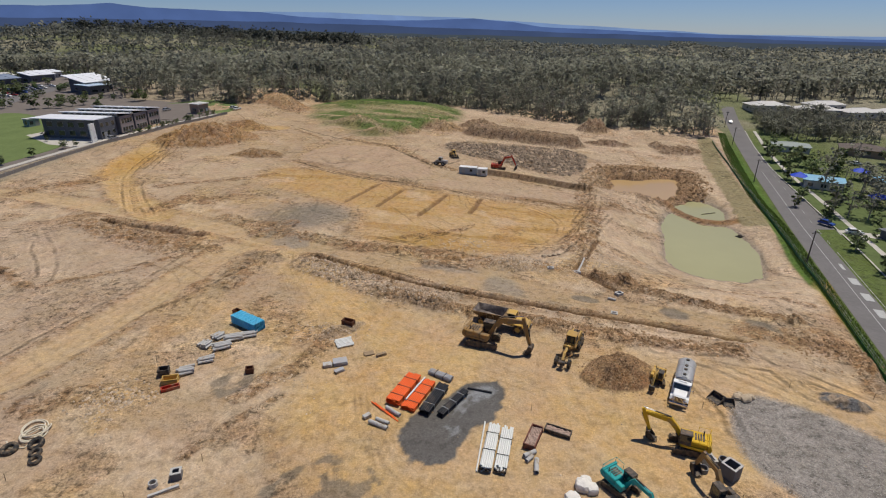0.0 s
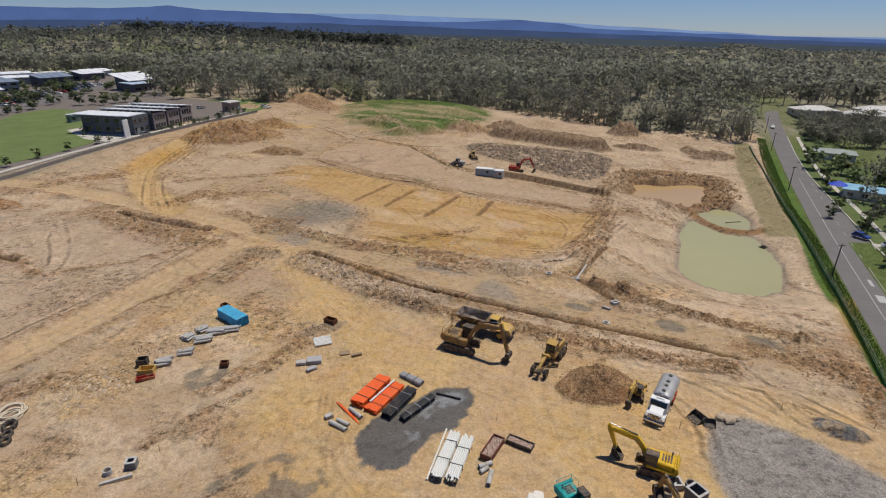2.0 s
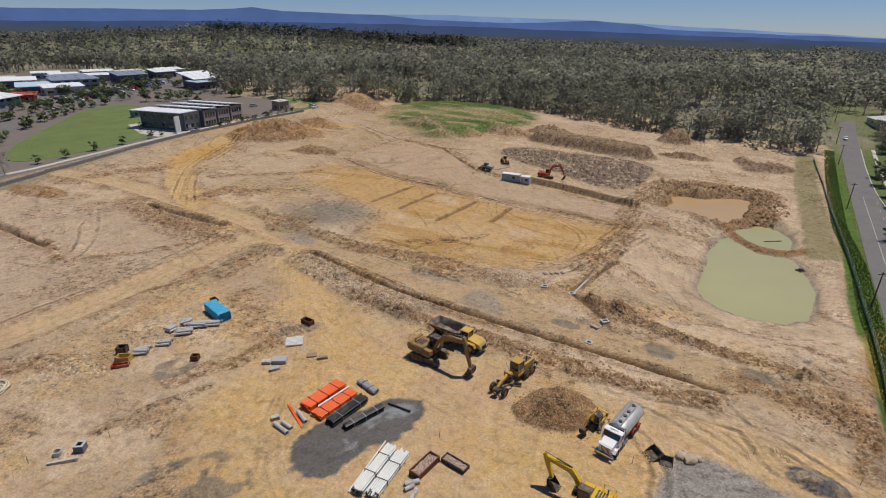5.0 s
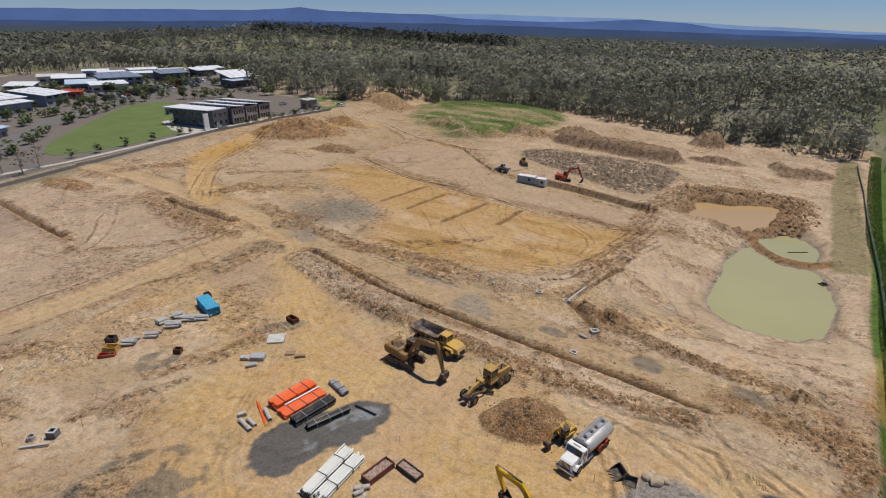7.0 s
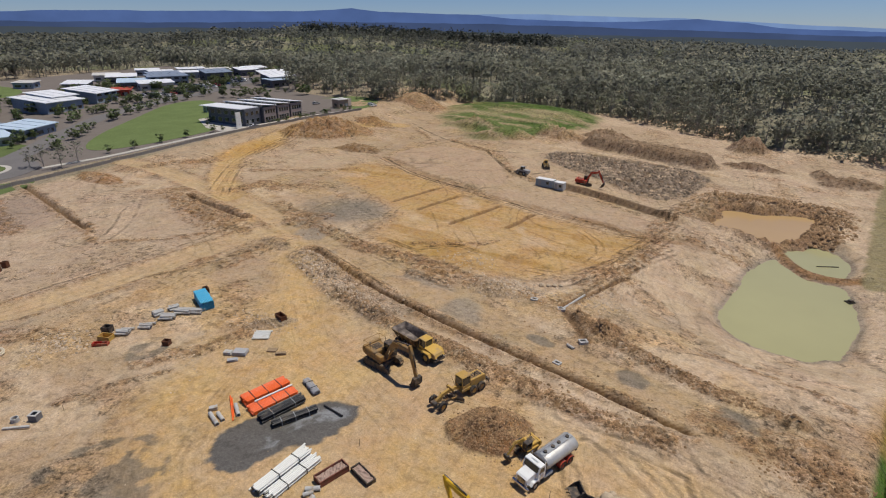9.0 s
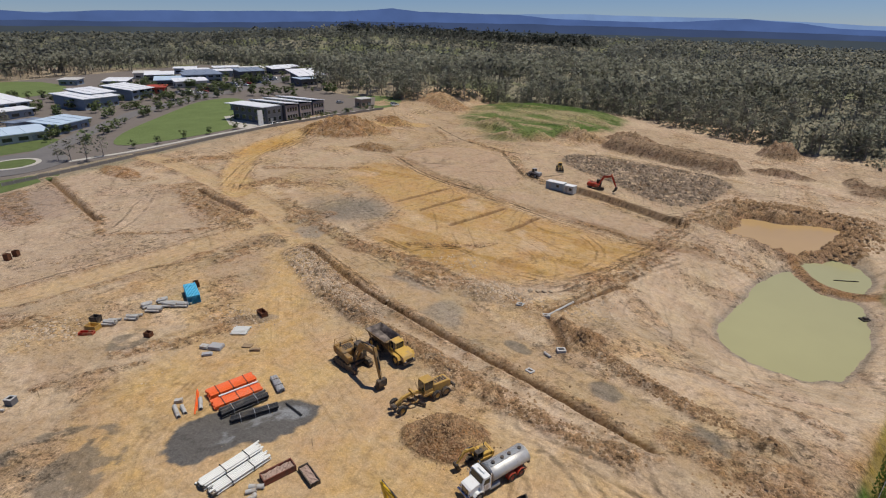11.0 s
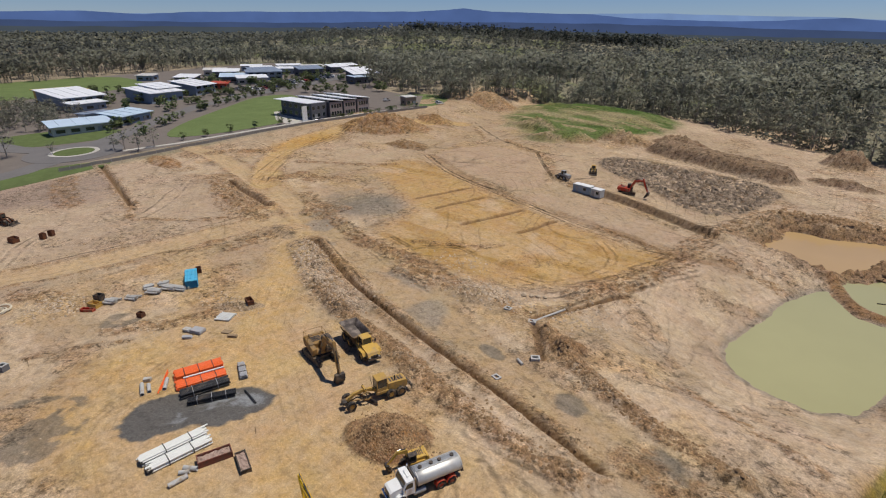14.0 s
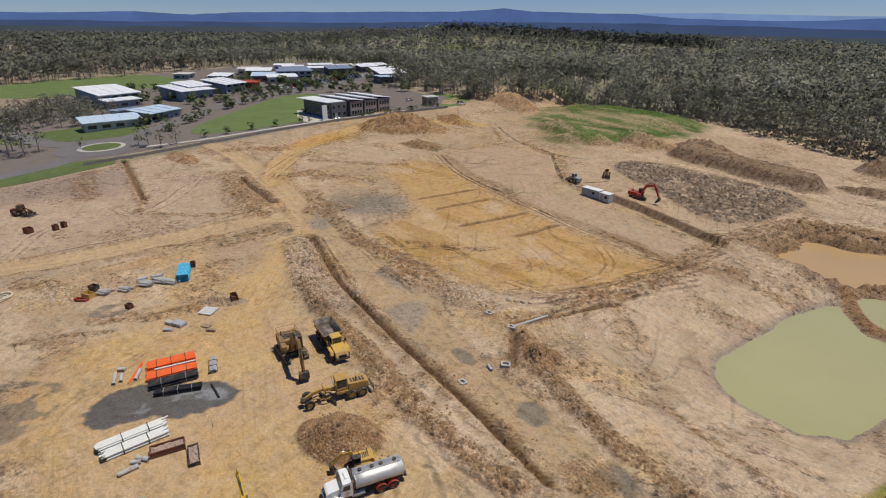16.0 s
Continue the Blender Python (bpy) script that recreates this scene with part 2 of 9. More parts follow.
def wide_land(x, y):
    """The lie of the land without the works: level by the yard, falling to the road, rolling to the hills."""
    far = ss(60, 150, y)
    h = -0.058 * np.clip(x + 20, 0, 125) * far + 0.022 * np.clip(-20 - x, 0, 120) * far
    h = h + 2.5 * ss(150, 235, y) * ss(-75, -125, x) - 1.5 * ss(45, 75, x) * (1 - far)
    h = h * (1 - 0.75 * ss(300, 420, y))
    h = h + ss(60, 110, x) * 11 * ss(230, 390, y) * (1 - ss(400, 620, y))
    r = np.hypot(x, y)
    h = h + 7 * ss(330, 800, r) * fbm(x, y, 300, 3, 5)
    h = h + 24 * np.exp(-(((x + 640) / 300) ** 2 + ((y - 820) / 200) ** 2))
    h = h + 5 * np.exp(-(((x + 150) / 320) ** 2 + ((y - 1050) / 260) ** 2))
    h = h - 16 * ss(100, 400, x) * ss(430, 900, y) - 9 * ss(560, 900, y) * ss(-420, -150, x)
    h = h + 13 * ss(130, 30, line_dist(x, y, STAND_RIDGE)[0])
    xb = -122 + 0.19 * np.clip(y - 195, 0, 100)
    k = (1 - ss(xb - 2, xb + 16, x)) * (1 - ss(390, 480, y)) * (1 - ss(-430, -520, x))
    h = h * (1 - k) + (1.5 + 0.03 * (y - 105)) * k
    edge = x - road_left(y)
    k = ss(-7, -1.5, edge) * (1 - ss(60, 200, edge))
    return h * (1 - k) + road_height(y) * k


GREEN_POND = rounded([(69, 164), (62, 150), (55.5, 128), (53.5, 120), (57, 113), (63, 110.5), (71, 111), (77, 119), (83, 147), (74, 148.5)])
SMALL_POND = rounded([(71, 165), (77, 172), (86, 170), (83.5, 152), (75, 153)])
BROWN_POND = rounded([(53.5, 178), (57, 186), (60, 199), (68, 195), (75, 199), (84, 200), (81, 188), (72.5, 169), (62, 171)])
GREEN_LEVEL, SMALL_LEVEL, BROWN_LEVEL = -8.2, -8.0, -7.5

GREY_ROAD = [(-44, 113), (-12, 99.5), (10, 90.5), (28, 82.5), (41, 78.5), (53, 74)]
TRENCH_A = [(-29, 100), (-8, 90), (13, 83), (32, 77.3), (46.5, 72)]
TRENCH_B = [(25.2, 99), (30.7, 110), (35.5, 121)]
TRENCH_C = [(26, 98), (31.8, 88.8)]
TRENCH_D = [(-86, 117.5), (-58.7, 110.2)]
TRENCH_E = [(-137, 103.4), (-112, 96), (-87.5, 88.5)]
SPOIL_A = [(-13, 85.5), (1.3, 80), (18, 75.3), (31.6, 70.8), (44, 68.8)]
SPOIL_B = [(29, 97), (33, 92.5), (41.4, 87.1), (49.1, 83), (60, 80.5)]
SPOIL_C = [(-30, 97), (-14, 87.5), (-2, 83)]
HAUL_A = [(-75, 30), (-62, 55.5), (-56.5, 73), (-52.5, 88), (-49, 103), (-42, 112)]
HAUL_B = [(-133, 134.8), (-119, 133.8), (-98, 128.9), (-75.4, 121.9), (-56.3, 115.5), (-40, 109.1)]
HAUL_C = [(-75, 122.5), (-91, 136), (-104.5, 153), (-112, 172), (-114, 192), (-104, 226), (-84, 246)]
YARD = rounded([(-44, 112), (-30, 104), (-16, 84), (0, 75), (20, 70), (45, 64), (62, 62), (60, 50), (30, 40), (5, 36), (-10, 36), (-23, 45), (-22, 58), (-21, 70), (-30, 87), (-46, 104)])
WALL_CUT = [(9, 180.5), (24, 175.5), (41.5, 167.8)]
RUBBLE = rounded([(-7, 222), (2, 237), (22, 236), (56, 233), (50, 201), (41, 184.5), (29, 189), (13.5, 203), (1.5, 210)], 1)
PAD = rounded([(-54, 177), (-26.4, 162), (2, 152), (28, 146.5), (40, 148), (31, 122.6), (20, 110), (7.7, 106.5), (-10, 108.4), (-25, 112.4), (-23.6, 128.3), (-37, 141), (-63, 155), (-64, 171)], 1)
PAD_FAR = rounded([(-59, 187), (-56, 206), (-37, 216), (-20.6, 201), (-8.5, 181), (-9, 169), (-15, 165.5), (-42, 174)], 1)
PLATFORM = rounded([(-8, 165), (12.7, 175.5), (39.5, 164), (33, 153), (2, 157)], 1)
STRIPS = [((-31, 139.5), (-24.5, 158)), ((-21.5, 136.5), (-16.5, 153.5)), ((-9.8, 131), (-3, 151)), ((4, 136), (7.5, 150))]
GRAVEL_YARD = rounded([(37.5, 58), (44, 58), (56, 48), (60, 36), (44, 36), (34, 44), (35, 51)])
WET_YARD = rounded([(-5.2, 45.8), (-6.2, 49.4), (-4.2, 52.4), (-0.6, 55.4), (2.2, 58.8), (5.8, 60), (8.2, 57.4), (6.6, 53), (4.2, 50.2), (2.2, 49), (1.4, 46), (-0.2, 43.8), (-3.4, 43.6)], 1)
MUD = rounded([(-22, 34), (-19, 41.5), (-12.5, 45.5), (-6.5, 43), (-4.5, 34)])
MUD_B = rounded([(-34, 57), (-30, 62), (-26.5, 58), (-30, 53)])
GRASS_HILL = rounded([(-90, 318), (-74, 350), (-20, 350), (6, 324), (-2, 290), (-14, 254), (-34, 236), (-52, 240), (-76, 272)])
BANK = [(13, 258), (31, 251.5), (50, 246)]
CHURN = [  # course, half width, roughness
    ([(52, 199), (41, 160), (34, 131), (28, 113)], 3.2, 0.55), ([(17, 153.5), (31, 150), (42, 147), (37, 131), (30, 117.5)], 1.6, 0.3),
    ([(-89, 90), (-78, 83.5), (-71, 86.5), (-63, 94), (-57, 100)], 1.3, 0.35), ([(-30, 100.5), (-18, 93), (-11, 89.5)], 2.6, 0.5),
    ([(-87, 114), (-72, 109), (-55, 104.5)], 3.6, 0.5), ([(-123, 134), (-117.5, 142), (-108, 150)], 2.6, 0.5),
    ([(-75, 137), (-68, 135.5), (-62, 141)], 2.2, 0.45), ([(-59, 123), (-49, 118), (-41, 120.5)], 2.4, 0.5),
    ([(-12, 114), (-5, 118.5), (4, 125)], 1.2, 0.35), ([(-5, 101.5), (5, 99.5), (15, 102.5), (23, 100)], 2.2, 0.6),
    ]
CHURN += [
    ([(57, 203), (72, 208), (92, 205), (87, 185)], 4.0, 1.0), ([(-76, 246), (-59, 226)], 1.2, 0.5),
    ([(-49, 229), (-25, 213), (-10, 189.5), (-2, 183)], 2.0, 0.7), ([(-99, 240), (-85, 237.5)], 3.2, 0.6),
    ([(49, 76), (55, 74), (62.5, 75), (62, 66)], 2.6, 0.6), ([(60, 72), (63, 66), (60, 60)], 2.4, 0.5),
]
CHURN += [
    ([(-93, 118), (-84, 114), (-72, 107), (-62, 103)], 4.2, 0.55), ([(-76, 128), (-75, 137), (-68, 135)], 3.0, 0.5), ([(-42, 88), (-43, 94), (-39, 101)], 2.8, 0.5), ([(-47, 115), (-37, 113.6), (-20, 107.2), (-9, 107), (0.6, 105)], 2.4, 0.5),
    ([(-28, 54.5), (-25, 59.5), (-21.5, 61.5), (-20, 66), (-19, 72.5)], 1.5, 0.4), ([(-54, 51.5), (-50, 54), (-44, 54)], 2.6, 0.45),
]
CHURN += [
    ([(-31, 44.5), (-26.5, 50.5), (-22, 55)], 0.9, 0.25), ([(45, 155), (52, 153.5), (63, 151.5)], 2.0, 0.5),
    ([(-23, 109), (-8, 105), (7, 103)], 2.0, 0.5), ([(50, 97), (60, 92), (68, 88)], 1.2, 0.4), ([(-130, 90), (-118, 84), (-104, 80)], 3.5, 0.4), ([(-88, 147), (-72, 156), (-58, 166)], 1.6, 0.4),
]
TRAVEL = [  # courses along which wheels ran, half width of the marks, strength
    (None, 4.6, 0.9), (None, 4.4, 0.9), (None, 5.0, 0.9), (None, 4.8, 0.8),
    ([(-44, 112), (-34.5, 102), (-25, 84), (-17.5, 69), (-12, 57), (-10.5, 49), (-9, 43), (-4, 38), (8, 34)], 6.5, 1.0),
    ([(-34.5, 102), (-22, 84), (-9, 70), (4.4, 64), (15.6, 57), (33, 53), (45, 49), (62, 44)], 6.0, 1.0),
    ([(20, 68), (33, 67), (43, 66.5), (53, 63), (63, 57)], 4.6, 1.2), ([(34.5, 64), (35, 58), (37, 52), (41, 46)], 2.4, 1.3),
]
TRAVEL += [
    ([(45, 96), (50, 105), (48, 118), (52, 135), (58, 150), (64, 164)], 7.0, 0.75), ([(66, 104), (55, 104), (46, 112)], 5.0, 0.6),
    ([(-58, 184), (-36, 170), (-8, 158), (42, 150), (52, 153)], 4.5, 1.1), ([(52, 199), (41, 160), (34, 131), (28, 113)], 5.5, 1.2),
    ([(-25, 118), (0, 112), (22, 122), (38, 140)], 8.0, 0.5), ([(-70, 92), (-77, 97), (-83, 103), (-98, 106)], 2.4, 1.1), ([(-78, 76), (-72, 81), (-60, 78)], 2.2, 0.9),
]
TRAVEL += [
    ([(-26, 46), (-20, 50), (-15, 55), (-12, 62)], 3.0, 0.9), ([(-22, 36), (-17, 43), (-12, 47), (-6, 48)], 3.4, 1.0), ([(-74, 186), (-62, 200), (-56, 220), (-60, 245)], 6.0, 0.9),
    ([(74, 258), (84, 245), (98, 240), (104, 225)], 7.0, 0.7), ([(20, 52), (30, 60)], 4.0, 0.6),
]
MOUNDS = [  # x, y, half length, half width, turn, height
    (24.3, 62.2, 5.2, 4.0, 20, 2.2), (-101, 209, 21, 11, 40, 5.6), (-74.5, 191, 9, 4.5, 10, 2.2),
    (-96, 241, 10, 7, 0, 2.4), (73, 289, 9, 8, 0, 5.5), (104, 246, 12, 5.5, 18, 2.8), (96, 253, 4, 8, 0, 2.5),
]
MOUNDS += [
    (-48, 262, 16, 9, -20, 3.4), (-30, 247, 14, 7, 20, 3.0), (12, 276, 13, 7, 0, 3.6), (-10, 262, 16, 7, 10, 3.8),
    (-98, 300, 16, 12, 20, 4.0), (-124, 118, 10, 4, -10, 1.2), (52.8, 57.2, 3.0, 1.9, -20, 0.8), (-40, 100, 5, 2.5, -20, 0.7),
    (34, 93.5, 3.2, 2.4, 60, 1.4), (-18, 71.5, 4.5, 1.6, 40, 0.5), (12, 100, 5, 3, 10, 0.9), (72, 252.5, 12, 4, -6, 2.2), (83, 176, 4, 3, 0, 1.6),
]


# single passes of wheels and tracks: course, half gauge (0 for one furrow), strength
SCORES = [
    ([(-85.2, 80.8), (-78.2, 80.2), (-77.3, 85.4), (-83.8, 94.2), (-89.9, 100.1), (-92.8, 105)], 1.0, 1.2), ([(-76.4, 83.4), (-79.6, 91.1), (-87.1, 100.4), (-94.5, 107.9)], 0.9, 1.0),
    ([(-66.3, 59.6), (-65.6, 65), (-62.9, 72.9), (-60, 83.5), (-58.2, 95.7), (-56.7, 105.1)], 0.0, 1.3), ([(-55.3, 63.9), (-53.1, 73.4), (-47.4, 83), (-42.8, 92.5), (-38.7, 102.8)], 0.0, 1.2),
    ([(-84, 125.2), (-94, 140.2), (-104.5, 158.7), (-109.3, 181.9), (-110.4, 202)], 1.1, 1.2), ([(-78.8, 124.5), (-87.9, 136), (-98.8, 154.1), (-106, 184.6)], 1.1, 1.0),
    ([(-125.5, 155), (-112.6, 153.7)], 0.0, 1.6), ([(-107.3, 109.9), (-104.8, 115.1)], 0.5, 0.9), ([(-73.2, 55.5), (-80.9, 60.7), (-85.1, 66.6)], 1.0, 1.1),
]
SCORES += [
    ([(-58, 182.9), (-41.7, 170.4), (-26.4, 163.3), (-13.8, 160), (2, 154.3), (15.8, 150.9), (28.3, 148.3), (36.9, 148.5)], 0.95, 1.7),
    ([(-81.1, 254.7), (-60.1, 234), (-44.3, 221.5), (-25, 216), (-15.2, 219.6)], 0.3, 1.8), ([(-28, 214.1), (-17.1, 196.9), (-8.6, 185.1)], 0.3, 1.8), ([(-7.4, 184.3), (0.1, 196.4)], 0.3, 1.5),
    ([(-9.5, 112.2), (-6.1, 115.8), (-2.2, 118.6), (0.9, 117.6)], 0.5, 1.5), ([(-16.2, 112.8), (-10.5, 111.2)], 0.4, 1.3),
    ([(-27.7, 102.1), (-17.6, 96.8), (-7.2, 91.5)], 0.0, 1.5), ([(-17.8, 104.6), (-6.4, 100.4), (3.3, 97.7)], 0.6, 1.1),
    ([(26.3, 99), (35.2, 125.2), (43.8, 141.7)], 0.7, 1.3), ([(33, 68), (39.2, 64.5), (44.1, 59.9)], 1.0, 1.0),
]
SCORES += [
    ([(23, 142.8), (27, 138.5), (28.4, 130.8), (26.6, 124)], 0.9, 1.2), ([(42.6, 156.9), (37, 144.3), (32.2, 133), (26.8, 122.2), (19.8, 111.6)], 1.0, 1.3),
    ([(41.1, 146.7), (36, 135.3), (30.6, 120.7), (24.6, 111)], 1.0, 1.4), ([(17, 113.4), (24.2, 113.9), (30.4, 119.6), (40.1, 142.2), (45.3, 161.1)], 0.9, 1.1),
]
SCORES += [
    ([(32.7, 175.1), (41, 175.9), (47.8, 189), (55.3, 200.7), (69.1, 214.1)], 1.0, 1.3), ([(34.6, 169.9), (42.6, 170.6), (49.3, 183.6), (56.8, 197.3)], 1.0, 1.2), ([(41.1, 158.1), (43.4, 169.5), (46.8, 183.8), (52.5, 196.8)], 0.8, 1.2),
    ([(35.7, 66.4), (42.2, 66.3), (46.7, 64.9), (50.8, 63), (54.4, 59.3)], 1.0, 1.3), ([(34.8, 58.3), (36.1, 55.5), (35.6, 51.9)], 0.9, 1.2), ([(45.7, 68.3), (47.7, 63.8), (48.8, 58), (51.1, 57.6)], 1.0, 1.2),
]

SCORES += [
    ([(-11.6, 52.9), (-10.7, 49.4), (-8.9, 46), (-7.6, 43.8)], 0.45, 0.5), ([(-10.1, 53.2), (-9.4, 49.9), (-7.6, 46.5)], 0.4, 0.45),
]


def land(x, y):
    """Height of the ground and its soil colour."""
    x, y = np.asarray(x, float), np.asarray(y, float)
    h = wide_land(x, y)
    site = ss(20, 26, y) * (1 - ss(345, 352, y)) * ss(-136, -128, x) * (1 - ss(-6.6, -5.4, x - road_left(y)))
    site = site * (1 - ss(285, 300, y) * ss(60, 75, x))
    n1, n2, n3 = fbm(x, y, 14, 4, 1), fbm(x, y, 3.2, 4, 2), fbm(x, y, 45, 4, 3)
    n4 = fbm(x, y, 1.1, 3, 7)
    crisp = ss(0.47, 0.56, fbm(x, y, 0.9, 3, 8))
    h = h + site * (0.5 * (n1 - 0.5) + 0.22 * (n2 - 0.5))

    def col(r, g, b):
        return np.array((r, g, b))

    pale, buff, ochre, orange = col(0.49, 0.37, 0.25), col(0.415, 0.30, 0.186), col(0.49, 0.326, 0.15), col(0.43, 0.255, 0.085)
    brown, umber, grey, gravel = col(0.235, 0.14, 0.07), col(0.155, 0.10, 0.06), col(0.20, 0.172, 0.135), col(0.275, 0.245, 0.215)
    grass, lush, litter, pink = col(0.105, 0.135, 0.04), col(0.085, 0.15, 0.028), col(0.23, 0.21, 0.145), col(0.44, 0.333, 0.23)
    c = np.empty(x.shape + (3,))
    loose = 0.45 + 0.0 * x
    flat = 0.0 * x

    def lay(colour, amount):
        nonlocal c
        c = c + (colour - c) * np.clip(amount, 0, 1)[..., None]

    c[:] = litter
    lay(grass, ss(0.5, 0.62, fbm(x, y, 60, 3, 9)) * 0.6)
    # fields and verges near the works
    lay(grass, ss(-7, -6, x - road_left(y)) * (1 - ss(250, 330, y)) * (1 - ss(25, 60, x - road_left(y))))
    lay(lush, ss(-6.5, -5.5, x - road_left(y)) * (1 - ss(-2, 0, x - road_left(y))) * (1 - ss(230, 280, y)) * (0.5 + 0.5 * n2))
    west = (1 - ss(-137, -130, x)) * (1 - ss(330, 400, y))
    lay(col(0.30, 0.24, 0.17), west * 0.85)
    # bare soil
    lay(buff, site)
    lay(pale, site * ss(0.42, 0.62, n3) * (0.6 + 0.5 * n1))
    lay(ochre, site * ss(0.5, 0.64, n1) * 0.55)
    lay(brown, site * ss(0.6, 0.75, n2) * 0.35)
    lay(grey, site * ss(0.62, 0.8, fbm(x, y, 9, 3, 12)) * 0.4)
    east = site * ss(40, 52, x + 0.25 * (y - 120)) * ss(84, 92, y + 0.2 * x)
    lay(col(0.415, 0.31, 0.212), east * 0.88)
    lay(pale, east * ss(0.45, 0.6, fbm(x + y, (y - x) * 0.25, 6, 4, 8)) * 0.6)
    lay(pink, site * (1 - ss(-84, -70, x)) * (1 - ss(110, 125, y)) * 0.7)
    wx, wy = x + 9 * (n1 - 0.5) + 3 * (n2 - 0.5), y + 9 * (fbm(x + 91, y, 14, 4, 81) - 0.5) + 3 * (n4 - 0.5)
    lay(buff * 0.84, site * ss(0.54, 0.62, fbm(wx, wy, 17, 5, 82)) * 0.45)
    lay(pale, site * ss(0.55, 0.63, fbm(wx, wy, 11, 5, 83)) * 0.6)
    lay(brown * 1.35, site * ss(0.6, 0.67, fbm(wx, wy, 8, 5, 84)) * 0.38)
    loose = loose * (1 - site) + site * (0.12 + 0.75 * ss(0.5, 0.66, fbm(wx, wy, 8, 5, 84)) + 0.35 * ss(0.5, 0.7, n1))
    lay(buff * 0.88, site * ss(120, 150, y) * (1 - ss(300, 330, y)) * (1 - ss(45, 60, x)) * 0.45)
    lay(col(0.40, 0.297, 0.205), site * (1 - ss(-62, -48, x + 0.25 * (y - 80))) * (1 - ss(108, 122, y)) * 0.65)
    d = poly_dist(x, y, [(-140, 68), (-127, 100), (-112, 95), (-101, 86), (-110, 66), (-118, 50)])
    lay(col(0.27, 0.20, 0.155), site * ss(4, -5, d + 7 * (n1 - 0.5)) * 0.75)
    # pads
    d = poly_dist(x, y, PAD)
    flat = np.maximum(flat, site * ss(1, -3, d) * 0.8)
    lay(ochre * (0.93, 0.88, 0.78), site * ss(3, -4, d + 6 * (n1 - 0.5)) * 0.6)
    lay(orange, site * ss(2, -4, d) * ss(0.42, 0.58, fbm(x * 0.6, y, 18, 4, 21)) * 0.35)
    lay(pale, site * ss(2, -4, d) * ss(0.6, 0.72, fbm(x, y, 12, 3, 23)) * 0.5)
    rim = ss(3.4, 0.6, np.abs(d + 3.5 * (n1 - 0.5)))
    lay(brown * 1.3, site * rim * (0.04 + 0.3 * crisp))
    loose = np.maximum(loose, site * rim * 0.6)
    lay(orange * 0.8, site * ss(1, -3, d) * ss(0.56, 0.62, fbm(x * 0.25 + y * 0.1, y * 1.2, 5, 4, 24)) * 0.6)
    for a, b in STRIPS:
        d, _, _ = line_dist(x, y, [a, b])
        h = h - 0.45 * ss(0.8, 0.35, d)
        lay(brown * 0.8, ss(0.95, 0.45, d + 0.5 * (n4 - 0.5)) * 0.85)
    d = poly_dist(x, y, PAD_FAR)
    h = h + 0.3 * ss(3, -3, d)
    lay(col(0.40, 0.285, 0.185), site * ss(1.2, -1.4, d) * 0.95)
    flat = np.maximum(flat, site * ss(1, -1, d))
    d = poly_dist(x, y, PLATFORM)
    lay(col(0.40, 0.29, 0.19), site * ss(1.2, -1.2, d) * 0.9)
    flat = np.maximum(flat, site * ss(1, -1, d))
    d, _, s = line_dist(x, y, [(-58, 184), (-36, 170), (-8, 158), (42, 150), (50, 152)])
    lay(brown, ss(2.2, 0.4, np.abs(d - 0.8)) * 0.55 * (0.4 + n2))
    h = h - 0.25 * ss(1.2, 0.4, np.abs(d - 1.2))
    g = ((x + 38) / 13) ** 2 + ((y - 127) / 10) ** 2
    lay(grey, ss(1.4, 0.2, g + 1.1 * (n1 - 0.5)) * 0.85)
    # haul roads
    for pts, half, colour in ((HAUL_A, 3.4, (ochre + pale * 0.95) / 2), (HAUL_B, 3.4, (ochre + pale * 0.95) / 2), (HAUL_C, 4.0, ochre)):
        d, al, s = line_dist(x, y, pts)
        wob = d + 1.6 * (n2 - 0.5)
        k = ss(half + 1.2, half - 1.0, wob)
        h = h * (1 - 0.0 * k) + 0.22 * ss(half + 2.2, half + 0.4, d) * ss(half - 0.8, half + 0.6, d) * (0.5 + n2) - 0.12 * k
        lay(colour * 0.97, k * 0.95)
        flat = np.maximum(flat, k)
        edge = ss(half + 2.6, half + 1.0, wob) * ss(half - 0.2, half + 0.7, wob)
        lay(brown * 1.35, edge * (0.1 + 0.5 * crisp))
        loose = np.maximum(loose, edge * 0.8)
        rut = ss(0.5, 0.1, np.abs(np.abs(s + 0.6 * (vnoise(al, al * 0, 22, 4) - 0.5)) - 1.15))
        h = h - 0.07 * rut * k
        lay(colour * 0.84, rut * k * 0.6)
    lay(orange, ss(9, 2, np.hypot(x + 110, (y - 170) * 0.35) + 5 * (n1 - 0.5)) * 0.85)
    d = poly_dist(x, y, YARD) + 3.0 * (n1 - 0.5)
    lay(ochre, ss(2.5, -5, d + 2.5 * (n2 - 0.5)) * 0.85)
    flat = np.maximum(flat, ss(1.5, -2.5, d))
    lay(buff * 1.05, ss(0, -4, d) * ss(0.45, 0.62, fbm(x * 0.4 + y, y * 0.4 - x, 15, 3, 31)) * 0.5)
    # the formed road between the trenches
    d, al, s = line_dist(x, y, GREY_ROAD)
    k = ss(5.0, 3.6, d + 1.2 * (n2 - 0.5))
    lay(col(0.40, 0.285, 0.165), k * 0.95)
    lay(grey * 1.25, k * ss(0.56, 0.68, fbm(x, y, 9, 3, 41)) * 0.7)
    flat = np.maximum(flat, k * 0.9)
    h = h - 0.2 * k
